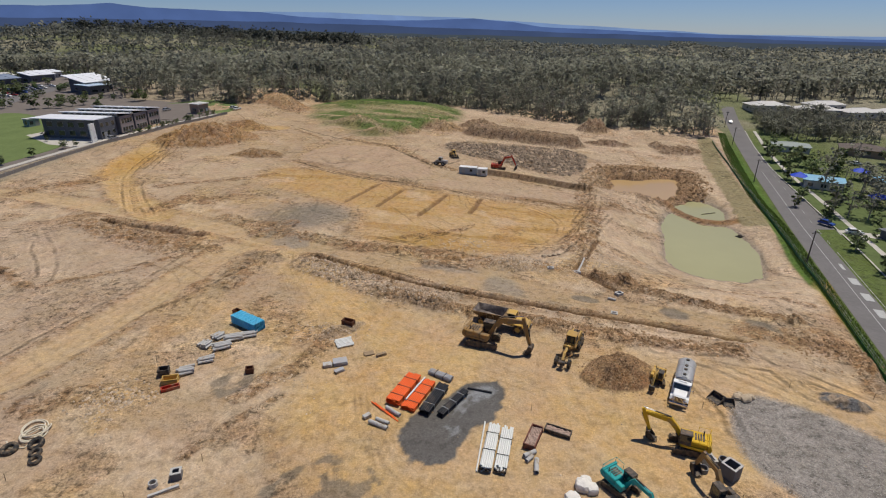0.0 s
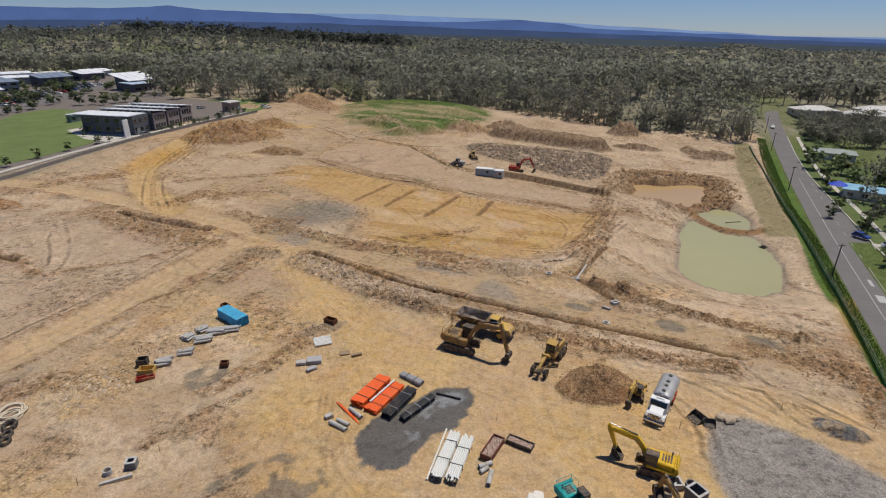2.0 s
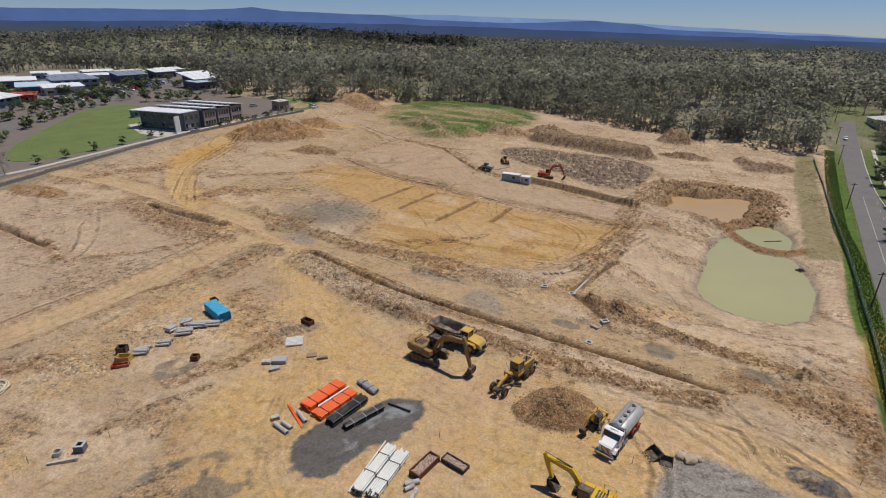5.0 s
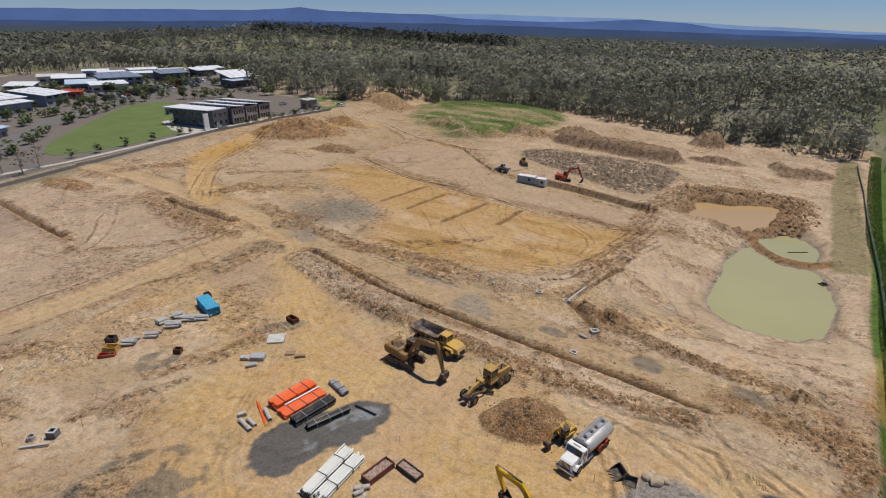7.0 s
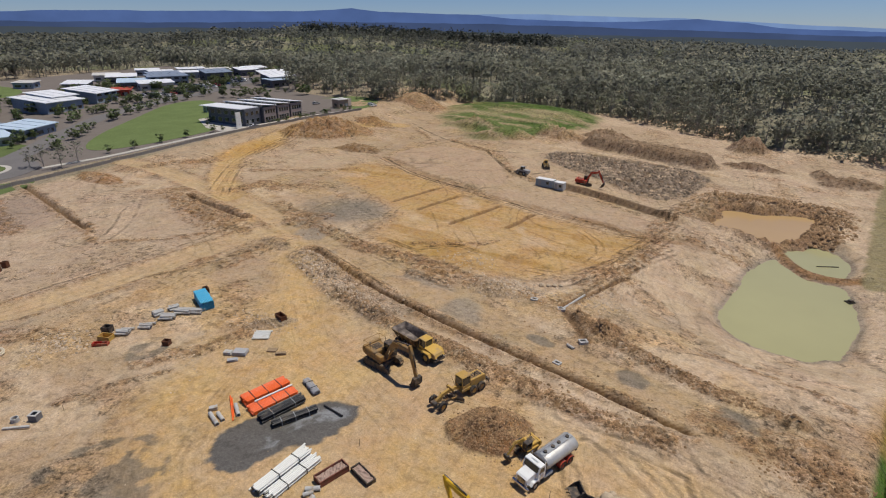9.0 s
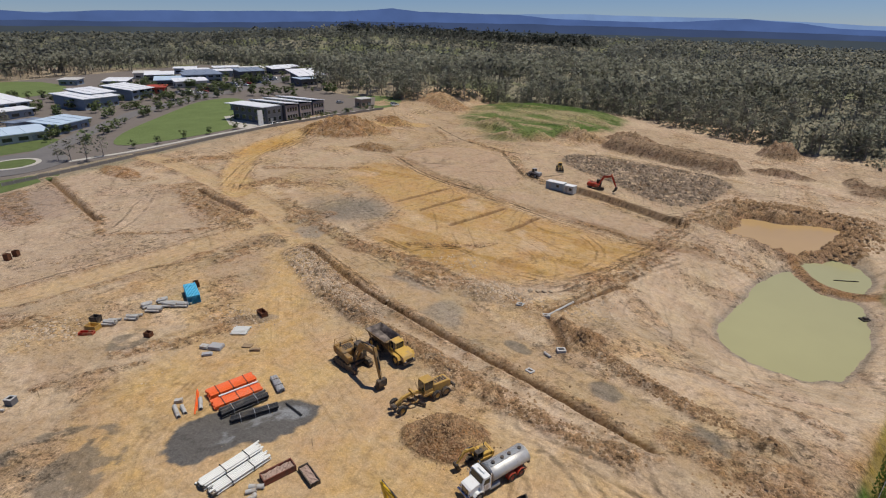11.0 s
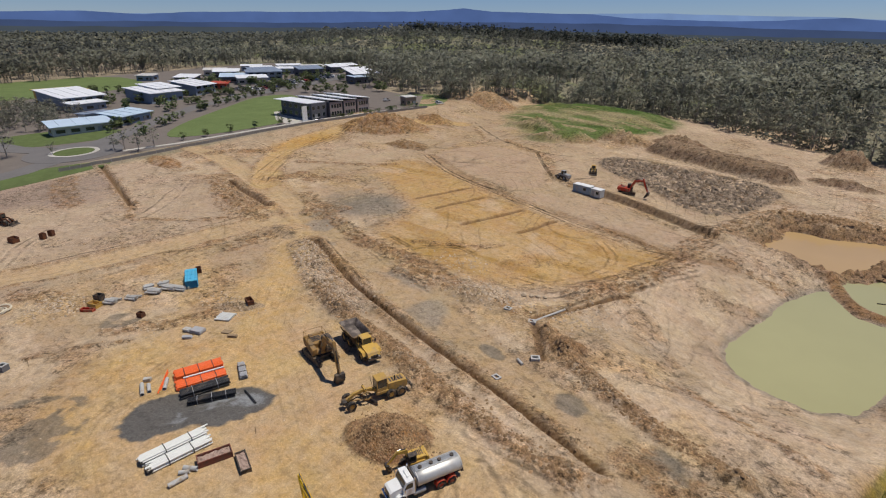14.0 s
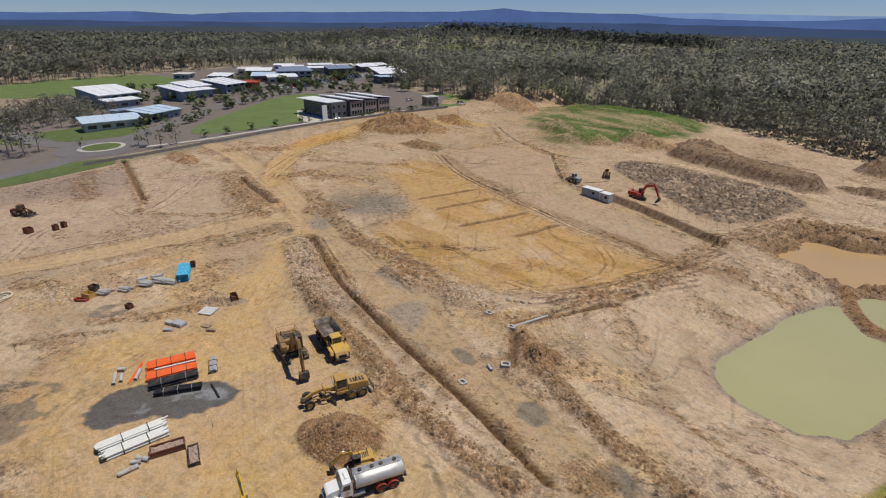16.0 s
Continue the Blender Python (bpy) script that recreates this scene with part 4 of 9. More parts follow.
def tree_shape(r, tall, clumps, leaves, leaf, spread=0.30, bare=0.4, sides=5):
    """Trunk and limbs, and a crown of leaf tufts in uneven clumps."""
    tv, tf = [], []

    def add(v, f):
        k = len(tv)
        tv.extend(v)
        tf.extend([tuple(i + k for i in q) for q in f])

    lean = r.normal(0, 0.03, 2) * tall
    top = np.array((lean[0], lean[1], tall * 0.78))
    add(*tube([(0, 0, -0.6), (lean[0] * 0.4, lean[1] * 0.4, tall * 0.4), tuple(top)], [tall * 0.018, tall * 0.013, tall * 0.005], sides))
    cv, cf, cn = [], [], []
    for c in range(clumps):
        a = 2.4 * c + r.uniform(-0.6, 0.6)
        z = tall * r.uniform(bare + 0.08, 0.93)
        reach = tall * spread * r.uniform(0.25, 1.0) * (1.15 - 0.55 * abs(z / tall - 0.62) / 0.4)
        centre = np.array((lean[0] * z / tall + reach * math.cos(a), lean[1] * z / tall + reach * math.sin(a), z))
        start = np.array((lean[0] * 0.6, lean[1] * 0.6, max(tall * bare * 0.8, z - reach * 1.1)))
        if c % 2 == 0 and clumps > 10:
            add(*tube([tuple(start), tuple((start + centre) / 2 + (0, 0, 0.03 * tall)), tuple(centre)], [tall * 0.009, tall * 0.006, tall * 0.002], 3))
        size = tall * r.uniform(0.07, 0.12)
        for _ in range(leaves):
            p = centre + r.normal(0, 0.62, 3) * size * (1, 1, 0.55)
            u = r.normal(0, 1, 3) * (1, 1, 0.4)
            u /= np.linalg.norm(u)
            w = np.cross(u, r.normal(0, 1, 3) * (0.5, 0.5, 1))
            w /= np.linalg.norm(w)
            s = leaf * r.uniform(0.6, 1.4)
            k = len(cv)
            cv += [tuple(p - u * s), tuple(p + w * s * 0.62), tuple(p + u * s), tuple(p - w * s * 0.62)]
            cf.append((k, k + 1, k + 2, k + 3))
            out = (p - centre) / size * 0.8 + (p - np.array((lean[0] * 0.6, lean[1] * 0.6, tall * 0.55))) / (tall * spread) * 0.6 + np.array((0, 0, 1.3)) + r.normal(0, 0.35, 3)
            out /= np.linalg.norm(out)
            cn += [tuple(out)] * 4
    return (tv, tf), (cv, cf, cn)


NEAR_TREES = [tree_shape(rng, 15, 16, 9, 0.62, 0.31, 0.24) for _ in range(7)]
FAR_TREES = [tree_shape(rng, 15, 11, 5, 0.95, 0.34, 0.22, 3) for _ in range(6)]
BLOB_TREES = [tree_shape(rng, 14, 7, 3, 1.5, 0.38, 0.3, 3) for _ in range(5)]
SMALL_BLOBS = [tree_shape(rng, 14, 5, 2, 2.6, 0.42, 0.35, 3) for _ in range(4)]


def forest_front(x):
    return np.interp(x, [-2000, -420, -300, -240, -128, -118, -100, -92, -14, 8, 28, 54, 85, 110, 140], [90, 90, 280, 290, 288, 286, 300, 338, 344, 342, 324, 314, 297, 279, 276])


def in_woods(x, y):
    e = x - road_left(y)
    left = ((e < -9) | (y > 372)) & (y > forest_front(x))
    right = (e > road_width(y) + 7) & (y > 345) & ~((x > 160) & (x < 330) & (y < 390))
    far_west = (x < -240) & (y > 60) & (poly_dist(x, y, [(-440, 90), (-440, 250), (-460, 430), (-200, 420), (-150, 250), (-150, 60), (-260, 60)]) > 0)
    return left & ~((x < -130) & (poly_dist(x, y, [(-440, 90), (-440, 250), (-420, 400), (-255, 405), (-232, 352), (-200, 305), (-165, 294), (-128, 286), (-128, 60)]) < 0)) | right | (far_west & (x > -1500))


def scatter(r0, r1, gap, seed):
    r = np.random.default_rng(seed)
    out = []
    n = int((r1 ** 2 - r0 ** 2) * math.radians(125) / 2 / gap ** 2)
    rad = np.sqrt(r.uniform(r0 ** 2, r1 ** 2, n))
    az = r.uniform(math.radians(-82), math.radians(43), n)
    x, y = 30 + rad * np.sin(az), 15 + rad * np.cos(az)
    ok = in_woods(x, y) & (fbm(x, y, 30, 2, 77) > 0.22)
    return x[ok], y[ok]


near_x, near_y = scatter(200, 390, 7.4, 11)
order = np.argsort(np.hypot(near_x - 40, near_y - 15))
near_x, near_y = near_x[order], near_y[order]


def plant(name, shape, label, mat, group):
    """A tree with its trunk and crown, under an empty at its foot."""
    root = tagged(new(name), label, "tree", group)
    for part_name, (v, f, *nrm), m in (("trunk", shape[0], BARK), ("crown", shape[1], mat)):
        me = mesh_from(part_name, v, f, bool(nrm))
        if nrm:
            me.normals_split_custom_set_from_vertices(nrm[0])
        me.materials.append(m)
        ob = new(part_name, me)
        ob.parent = root
    return root


first = [plant("eucalypt_tree", s, "tall grey-green eucalypt with open crown at the woodland edge", EUCALYPT, "woodland edge trees") for s in NEAR_TREES]
SINGLE = 240
hz_ = land(near_x[:SINGLE], near_y[:SINGLE])[0]
for i in range(SINGLE):
    src = first[i % 7]
    s = rng.uniform(0.65, 1.2)
    m = pose(near_x[i], near_y[i], hz_[i] - 0.1, 0, 0, rng.uniform(0, 360)) @ Matrix.Diagonal((s, s, s * rng.uniform(0.9, 1.1), 1))
    if i < 7:
        src.matrix_basis = m
    else:
        k = copy_thing(src, Matrix())
        k.matrix_basis = m


def join_trees(name, xs, ys, shapes, label, seed, low=0.7, high=1.35, leaves=None):
    r = np.random.default_rng(seed)
    zs = land(xs, ys)[0]
    verts, faces, mats, base = [], [], [], 0
    packs = []
    normals = []
    for (tv, tf), (cv, cf, cn) in shapes:
        v = np.array(tv + cv)
        tn = np.array(tv) * (1, 1, 0) + (1e-3, 0, 0)
        tn /= np.linalg.norm(tn, axis=1)[:, None]
        f = np.array(list(tf) + [tuple(i + len(tv) for i in q) for q in cf])
        packs.append((v, f, np.array([0] * len(tf) + [1] * len(cf)), np.concatenate([tn, np.array(cn)])))
    for x, y, z in zip(xs, ys, zs):
        v, f, k, nn = packs[r.integers(len(packs))]
        s, a = r.uniform(low, high), r.uniform(0, 6.283)
        c, d = math.cos(a) * s, math.sin(a) * s
        w = np.stack([v[:, 0] * c - v[:, 1] * d + x, v[:, 0] * d + v[:, 1] * c + y, v[:, 2] * s * r.uniform(0.9, 1.1) + z - 0.2], -1)
        verts.append(w)
        ca, sa = math.cos(a), math.sin(a)
        normals.append(np.stack([nn[:, 0] * ca - nn[:, 1] * sa, nn[:, 0] * sa + nn[:, 1] * ca, nn[:, 2]], -1))
        faces.append(f + base)
        mats.append(k)
        base += len(v)
    v, f, k = np.concatenate(verts), np.concatenate(faces).astype(np.int32), np.concatenate(mats).astype(np.int32)
    me = bpy.data.meshes.new(name)
    me.vertices.add(len(v))
    me.vertices.foreach_set("co", v.astype(np.float32).ravel())
    me.loops.add(f.size)
    me.loops.foreach_set("vertex_index", f.ravel())
    me.polygons.add(len(f))
    me.polygons.foreach_set("loop_start", np.arange(0, f.size, 4, dtype=np.int32))
    me.update(calc_edges=True)
    me.materials.append(BARK)
    me.materials.append(leaves or EUCALYPT)
    me.polygons.foreach_set("material_index", k)
    me.polygons.foreach_set("use_smooth", np.ones(len(f), bool))
    me.normals_split_custom_set_from_vertices(np.concatenate(normals).astype(np.float32))
    return tagged(new(name, me), label, "woodland", kind="stuff")


join_trees("woodland", near_x[SINGLE:], near_y[SINGLE:], NEAR_TREES, "dense grey-green eucalypt woodland behind the site", 5)
fx, fy = scatter(390, 640, 9.0, 12)
join_trees("woodland", fx, fy, FAR_TREES, "dense grey-green eucalypt woodland further back", 6)
fx, fy = scatter(640, 1150, 13.5, 13)
join_trees("woodland", fx, fy, BLOB_TREES, "far eucalypt woodland on rolling ground, darkened for distance haze", 7, 0.7, 1.25, FAR_LEAVES)
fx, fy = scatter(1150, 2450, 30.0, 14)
join_trees("woodland", fx, fy, SMALL_BLOBS, "distant woodland, darkened for distance haze", 8, 1.0, 1.7, FAR_LEAVES)
# a stand of narrow trees with darker leaves along the ridge behind the woods
RIDGE_TREES = [tree_shape(rng, 20, 12, 4, 1.6, 0.2, 0.12, 3) for _ in range(3)]
u = rng.uniform(0, 1, 420)
px_ = np.interp(u, [0, 0.65, 1], [p[0] for p in STAND_RIDGE]) + rng.normal(0, 18, 420)
py_ = np.interp(u, [0, 0.65, 1], [p[1] for p in STAND_RIDGE]) + rng.normal(0, 26, 420)
join_trees("woodland", px_, py_, RIDGE_TREES, "dark stand of trees on the far ridge", 18, 0.75, 1.2, RIDGE_LEAVES)
# understorey along the woodland's edge
UNDER = [tree_shape(rng, 4.0, 8, 6, 0.42, 0.45, 0.02, 3) for _ in range(3)]
ux = rng.uniform(-135, 145, 800)
uy = forest_front(ux) + rng.uniform(-2, 30, 800)
ok = ux - road_left(uy) < -10
join_trees("undergrowth", ux[ok], uy[ok], UNDER, "grey-green scrub under the trees at the woodland edge", 9, 0.45, 1.15)

# ---------------------------------------------------------------- parts of things
def part(name, bm, mat, parent=None, label=""):
    """Links a bmesh as one mesh object under a thing or a part."""
    me = bpy.data.meshes.new(name)
    bmesh.ops.recalc_face_normals(bm, faces=bm.faces[:])
    bm.to_mesh(me)
    bm.free()
    for m in (mat if isinstance(mat, (list, tuple)) else [mat]):
        me.materials.append(m)
    ob = new(name, me)
    if parent:
        ob.parent = parent
    if label:
        ob["label"] = label
    return ob


def share(name, src, parent, m):
    """Another piece on the same mesh."""
    ob = new(name, src.data)
    ob.parent = parent
    ob.matrix_basis = m
    return ob


def thing(name, label, category, m, group=""):
    ob = tagged(new(name), label, category, group)
    ob.matrix_basis = m
    return ob


def box(bm, c, s, m=None, bevel=0.0, taper=None):
    """A box at c of size s; taper: scale of its top (x, y)."""
    res = bmesh.ops.create_cube(bm, size=1.0)
    vs = res["verts"]
    for v in vs:
        k = taper if taper and v.co.z > 0 else (1, 1)
        v.co = Vector((v.co.x * s[0] * k[0], v.co.y * s[1] * k[1], v.co.z * s[2]))
    if bevel:
        es = list({e for v in vs for e in v.link_edges})
        r = bmesh.ops.bevel(bm, geom=es, offset=bevel, segments=1, affect="EDGES")
        vs = list({v for f in r["faces"] for v in f.verts} | {v for v in vs if v.is_valid})
    for v in vs:
        v.co = v.co + Vector(c)
    if m:
        for v in vs:
            v.co = m @ v.co
    return vs


def rod(bm, a, b, r, sides=10, r2=None):
    """A solid round bar from a to b."""
    a, b = Vector(a), Vector(b)
    m = Matrix.Translation((a + b) / 2) @ (b - a).to_track_quat("Z", "Y").to_matrix().to_4x4()
    return bmesh.ops.create_cone(bm, cap_ends=True, segments=sides, radius1=r, radius2=r if r2 is None else r2, depth=(b - a).length, matrix=m)["verts"]


def hollow(bm, a, b, r, wall, sides=12):
    """A pipe with a bore."""
    a, b = Vector(a), Vector(b)
    q = (b - a).to_track_quat("Z", "Y")
    rings = []
    for p, rad in ((a, r), (b, r), (b, r - wall), (a, r - wall)):
        rings.append([bm.verts.new(p + q @ Vector((rad * math.cos(2 * math.pi * k / sides), rad * math.sin(2 * math.pi * k / sides), 0))) for k in range(sides)])
    for i in range(4):
        x, y = rings[i], rings[(i + 1) % 4]
        for k in range(sides):
            bm.faces.new((x[k], x[(k + 1) % sides], y[(k + 1) % sides], y[k]))


def slab(bm, pts, y0, y1):
    """A profile in x and z, thick from y0 to y1."""
    a = [bm.verts.new((px, y0, pz)) for px, pz in pts]
    b = [bm.verts.new((px, y1, pz)) for px, pz in pts]
    n = len(pts)
    bm.faces.new(a)
    bm.faces.new(b[::-1])
    for i in range(n):
        bm.faces.new((a[i], b[i], b[(i + 1) % n], a[(i + 1) % n]))


def wheel(parent, at, r, w, tyre_mat, rim_mat, hub=0.5):
    """A tyre with tread blocks, and its rim."""
    bm = bmesh.new()
    n = 20
    prof = [(0.55, -0.5), (0.92, -0.5), (1.0, -0.36), (1.0, 0.36), (0.92, 0.5), (0.55, 0.5)]
    rings = []
    for k in range(n):
        a = 2 * math.pi * k / n
        lug = 1.0 if k % 2 else 0.955
        rings.append([bm.verts.new((r * pr * (lug if pr > 0.95 else 1) * math.cos(a), w * pw, r * pr * (lug if pr > 0.95 else 1) * math.sin(a))) for pr, pw in prof])
    for k in range(n):
        x, y = rings[k], rings[(k + 1) % n]
        for j in range(len(prof)):
            bm.faces.new((x[j], x[(j + 1) % 6], y[(j + 1) % 6], y[j]))
    tyre = part("wheel", bm, tyre_mat, parent)
    tyre.matrix_basis = Matrix.Translation(at)
    bm = bmesh.new()
    rod(bm, (0, -w * 0.36, 0), (0, w * 0.36, 0), r * 0.56, 14)
    rod(bm, (0, -w * 0.44, 0), (0, w * 0.44, 0), r * 0.2, 8)
    part("rim", bm, rim_mat, tyre)
    return tyre


def on(x, y, turn=0.0, lift=0.0):
    return pose(x, y, height(x, y) + lift, 0, 0, turn)


CAT_YELLOW = material("dusty_yellow_paint", (0.56, 0.35, 0.075), rough=0.5, vary=0.15, size=1.2, dirt=DUST, dirt_amount=0.4)
DUSTY_YELLOW = material("faded_yellow_paint", (0.47, 0.29, 0.075), rough=0.6, vary=0.2, size=0.9, dirt=(0.30, 0.19, 0.09), dirt_amount=0.6)
OLD_YELLOW = material("worn_ochre_paint", (0.33, 0.19, 0.06), rough=0.65, vary=0.25, size=0.9, dirt=(0.2, 0.14, 0.08), dirt_amount=0.7)
BRIGHT_YELLOW = material("bright_yellow_paint", (0.62, 0.38, 0.02), rough=0.4, vary=0.1, size=1.2, dirt=DUST, dirt_amount=0.2)
TEAL = material("teal_paint", (0.015, 0.30, 0.29), rough=0.4, vary=0.12, size=1.0, dirt=DUST, dirt_amount=0.2)
RED_PAINT = material("red_paint", (0.42, 0.05, 0.025), rough=0.55, vary=0.2, size=1.0, dirt=DUST, dirt_amount=0.4)
WHITE_PAINT = material("white_paint", (0.75, 0.75, 0.73), rough=0.35, vary=0.06, size=1.5, dirt=DUST, dirt_amount=0.12)
DARK_STEEL = material("dark_greasy_steel", (0.055, 0.048, 0.042), rough=0.6, vary=0.35, size=0.5, dirt=(0.18, 0.125, 0.08), dirt_amount=0.55, bump=0.02)
TRACK_STEEL = material("dusty_track_steel", (0.10, 0.078, 0.055), rough=0.7, vary=0.35, size=0.4, dirt=DUST, dirt_amount=0.6, bump=0.03)
CHROME = material("polished_ram", (0.6, 0.6, 0.6), rough=0.2, metal=1.0, vary=0.05)
STAINLESS = material("dull_stainless_tank", (0.50, 0.49, 0.47), rough=0.5, metal=0.5, vary=0.1, size=1.5, dirt=(0.35, 0.3, 0.24), dirt_amount=0.25)
RUBBER = material("dusty_rubber", (0.035, 0.033, 0.031), rough=0.85, vary=0.3, size=0.4, dirt=(0.19, 0.14, 0.09), dirt_amount=0.5)
RUST = material("rusted_steel", (0.16, 0.062, 0.028), rough=0.8, vary=0.35, size=0.5, dirt=(0.07, 0.04, 0.03), dirt_amount=0.5, bump=0.02)
GALV = material("grey_steel", (0.32, 0.33, 0.34), rough=0.5, metal=0.4, vary=0.15, size=0.8, dirt=DUST, dirt_amount=0.2)
CONCRETE = material("grey_concrete", (0.44, 0.43, 0.41), rough=0.85, vary=0.18, size=0.7, bump=0.01, dirt=(0.3, 0.23, 0.15), dirt_amount=0.3)
TIMBER = material("weathered_timber", (0.28, 0.2, 0.12), rough=0.85, vary=0.25, size=0.4)
TRAY_BROWN = material("scuffed_brown_tray", (0.16, 0.10, 0.05), rough=0.65, vary=0.3, size=0.8, dirt=(0.30, 0.2, 0.08), dirt_amount=0.5)
BED_LINER = material("scoured_tray_steel", (0.105, 0.085, 0.075), rough=0.55, vary=0.3, size=1.0, dirt=(0.3, 0.25, 0.21), dirt_amount=0.45)


def glass_material():
    m = bpy.data.materials.new("tinted_glass")
    m.use_nodes = True
    b = m.node_tree.nodes["Principled BSDF"]
    b.inputs["Base Color"].default_value = (0.02, 0.028, 0.03, 1)
    b.inputs["Roughness"].default_value, b.inputs["IOR"].default_value = 0.06, 1.5
    b.inputs["Specular IOR Level"].default_value = 0.8
    return m


GLASS = glass_material()


# ---------------------------------------------------------------- machines
def operator_cab(root, at, size, paint, name="cab"):
    """A cab: floor pan, four corner posts, roof and a pane on each side."""
    lx, ly, lz = size
    ax, ay, az = at
    bm = bmesh.new()
    box(bm, (ax, ay, az + 0.14 * lz), (lx, ly, 0.28 * lz), bevel=0.04)
    for sx in (-1, 1):
        for sy in (-1, 1):
            box(bm, (ax + sx * (lx / 2 - 0.05), ay + sy * (ly / 2 - 0.05), az + 0.6 * lz), (0.1, 0.1, 0.7 * lz))
    cab = part(name, bm, paint, root)
    bm = bmesh.new()
    box(bm, (ax - 0.03, ay, az + lz - 0.02), (lx + 0.1, ly + 0.08, 0.12), bevel=0.05)
    part("roof", bm, paint, cab)
    for c, s in (((ax + lx / 2 - 0.03, ay, az + 0.6 * lz), (0.03, ly - 0.2, 0.62 * lz)), ((ax - lx / 2 + 0.03, ay, az + 0.62 * lz), (0.03, ly - 0.2, 0.5 * lz)),
                 ((ax, ay + ly / 2 - 0.03, az + 0.6 * lz), (lx - 0.2, 0.03, 0.62 * lz)), ((ax, ay - ly / 2 + 0.03, az + 0.6 * lz), (lx - 0.2, 0.03, 0.62 * lz))):
        bm = bmesh.new()
        box(bm, c, s)
        part("pane", bm, GLASS, cab)
    return cab


def rail(root, pts, r=0.025, mat=None, name="handrail"):
    bm = bmesh.new()
    for a, b in zip(pts[:-1], pts[1:]):
        rod(bm, a, b, r, 6)
    return part(name, bm, mat or CAT_YELLOW, root)


def beam(root, name, path, wide, deep, mat):
    """A boxed arm in the plane y = 0: deep gives its depth at each point."""
    bm = bmesh.new()
    top, low = [], []
    for i, (px, pz) in enumerate(path):
        a, b = path[max(i - 1, 0)], path[min(i + 1, len(path) - 1)]
        dx, dz = b[0] - a[0], b[1] - a[1]
        ln = math.hypot(dx, dz)
        nx_, nz_ = -dz / ln, dx / ln
        top.append((px + nx_ * deep[i] / 2, pz + nz_ * deep[i] / 2))
        low.append((px - nx_ * deep[i] / 2, pz - nz_ * deep[i] / 2))
    slab(bm, top + low[::-1], -wide / 2, wide / 2)
    return part(name, bm, mat, root)


def ram(root, a, b, r):
    mid = Vector(a).lerp(Vector(b), 0.58)
    bm = bmesh.new()
    rod(bm, a, mid, r, 8)
    barrel = part("ram", bm, DARK_STEEL, root)
    bm = bmesh.new()
    rod(bm, mid, b, r * 0.55, 8)
    part("piston", bm, CHROME, barrel)


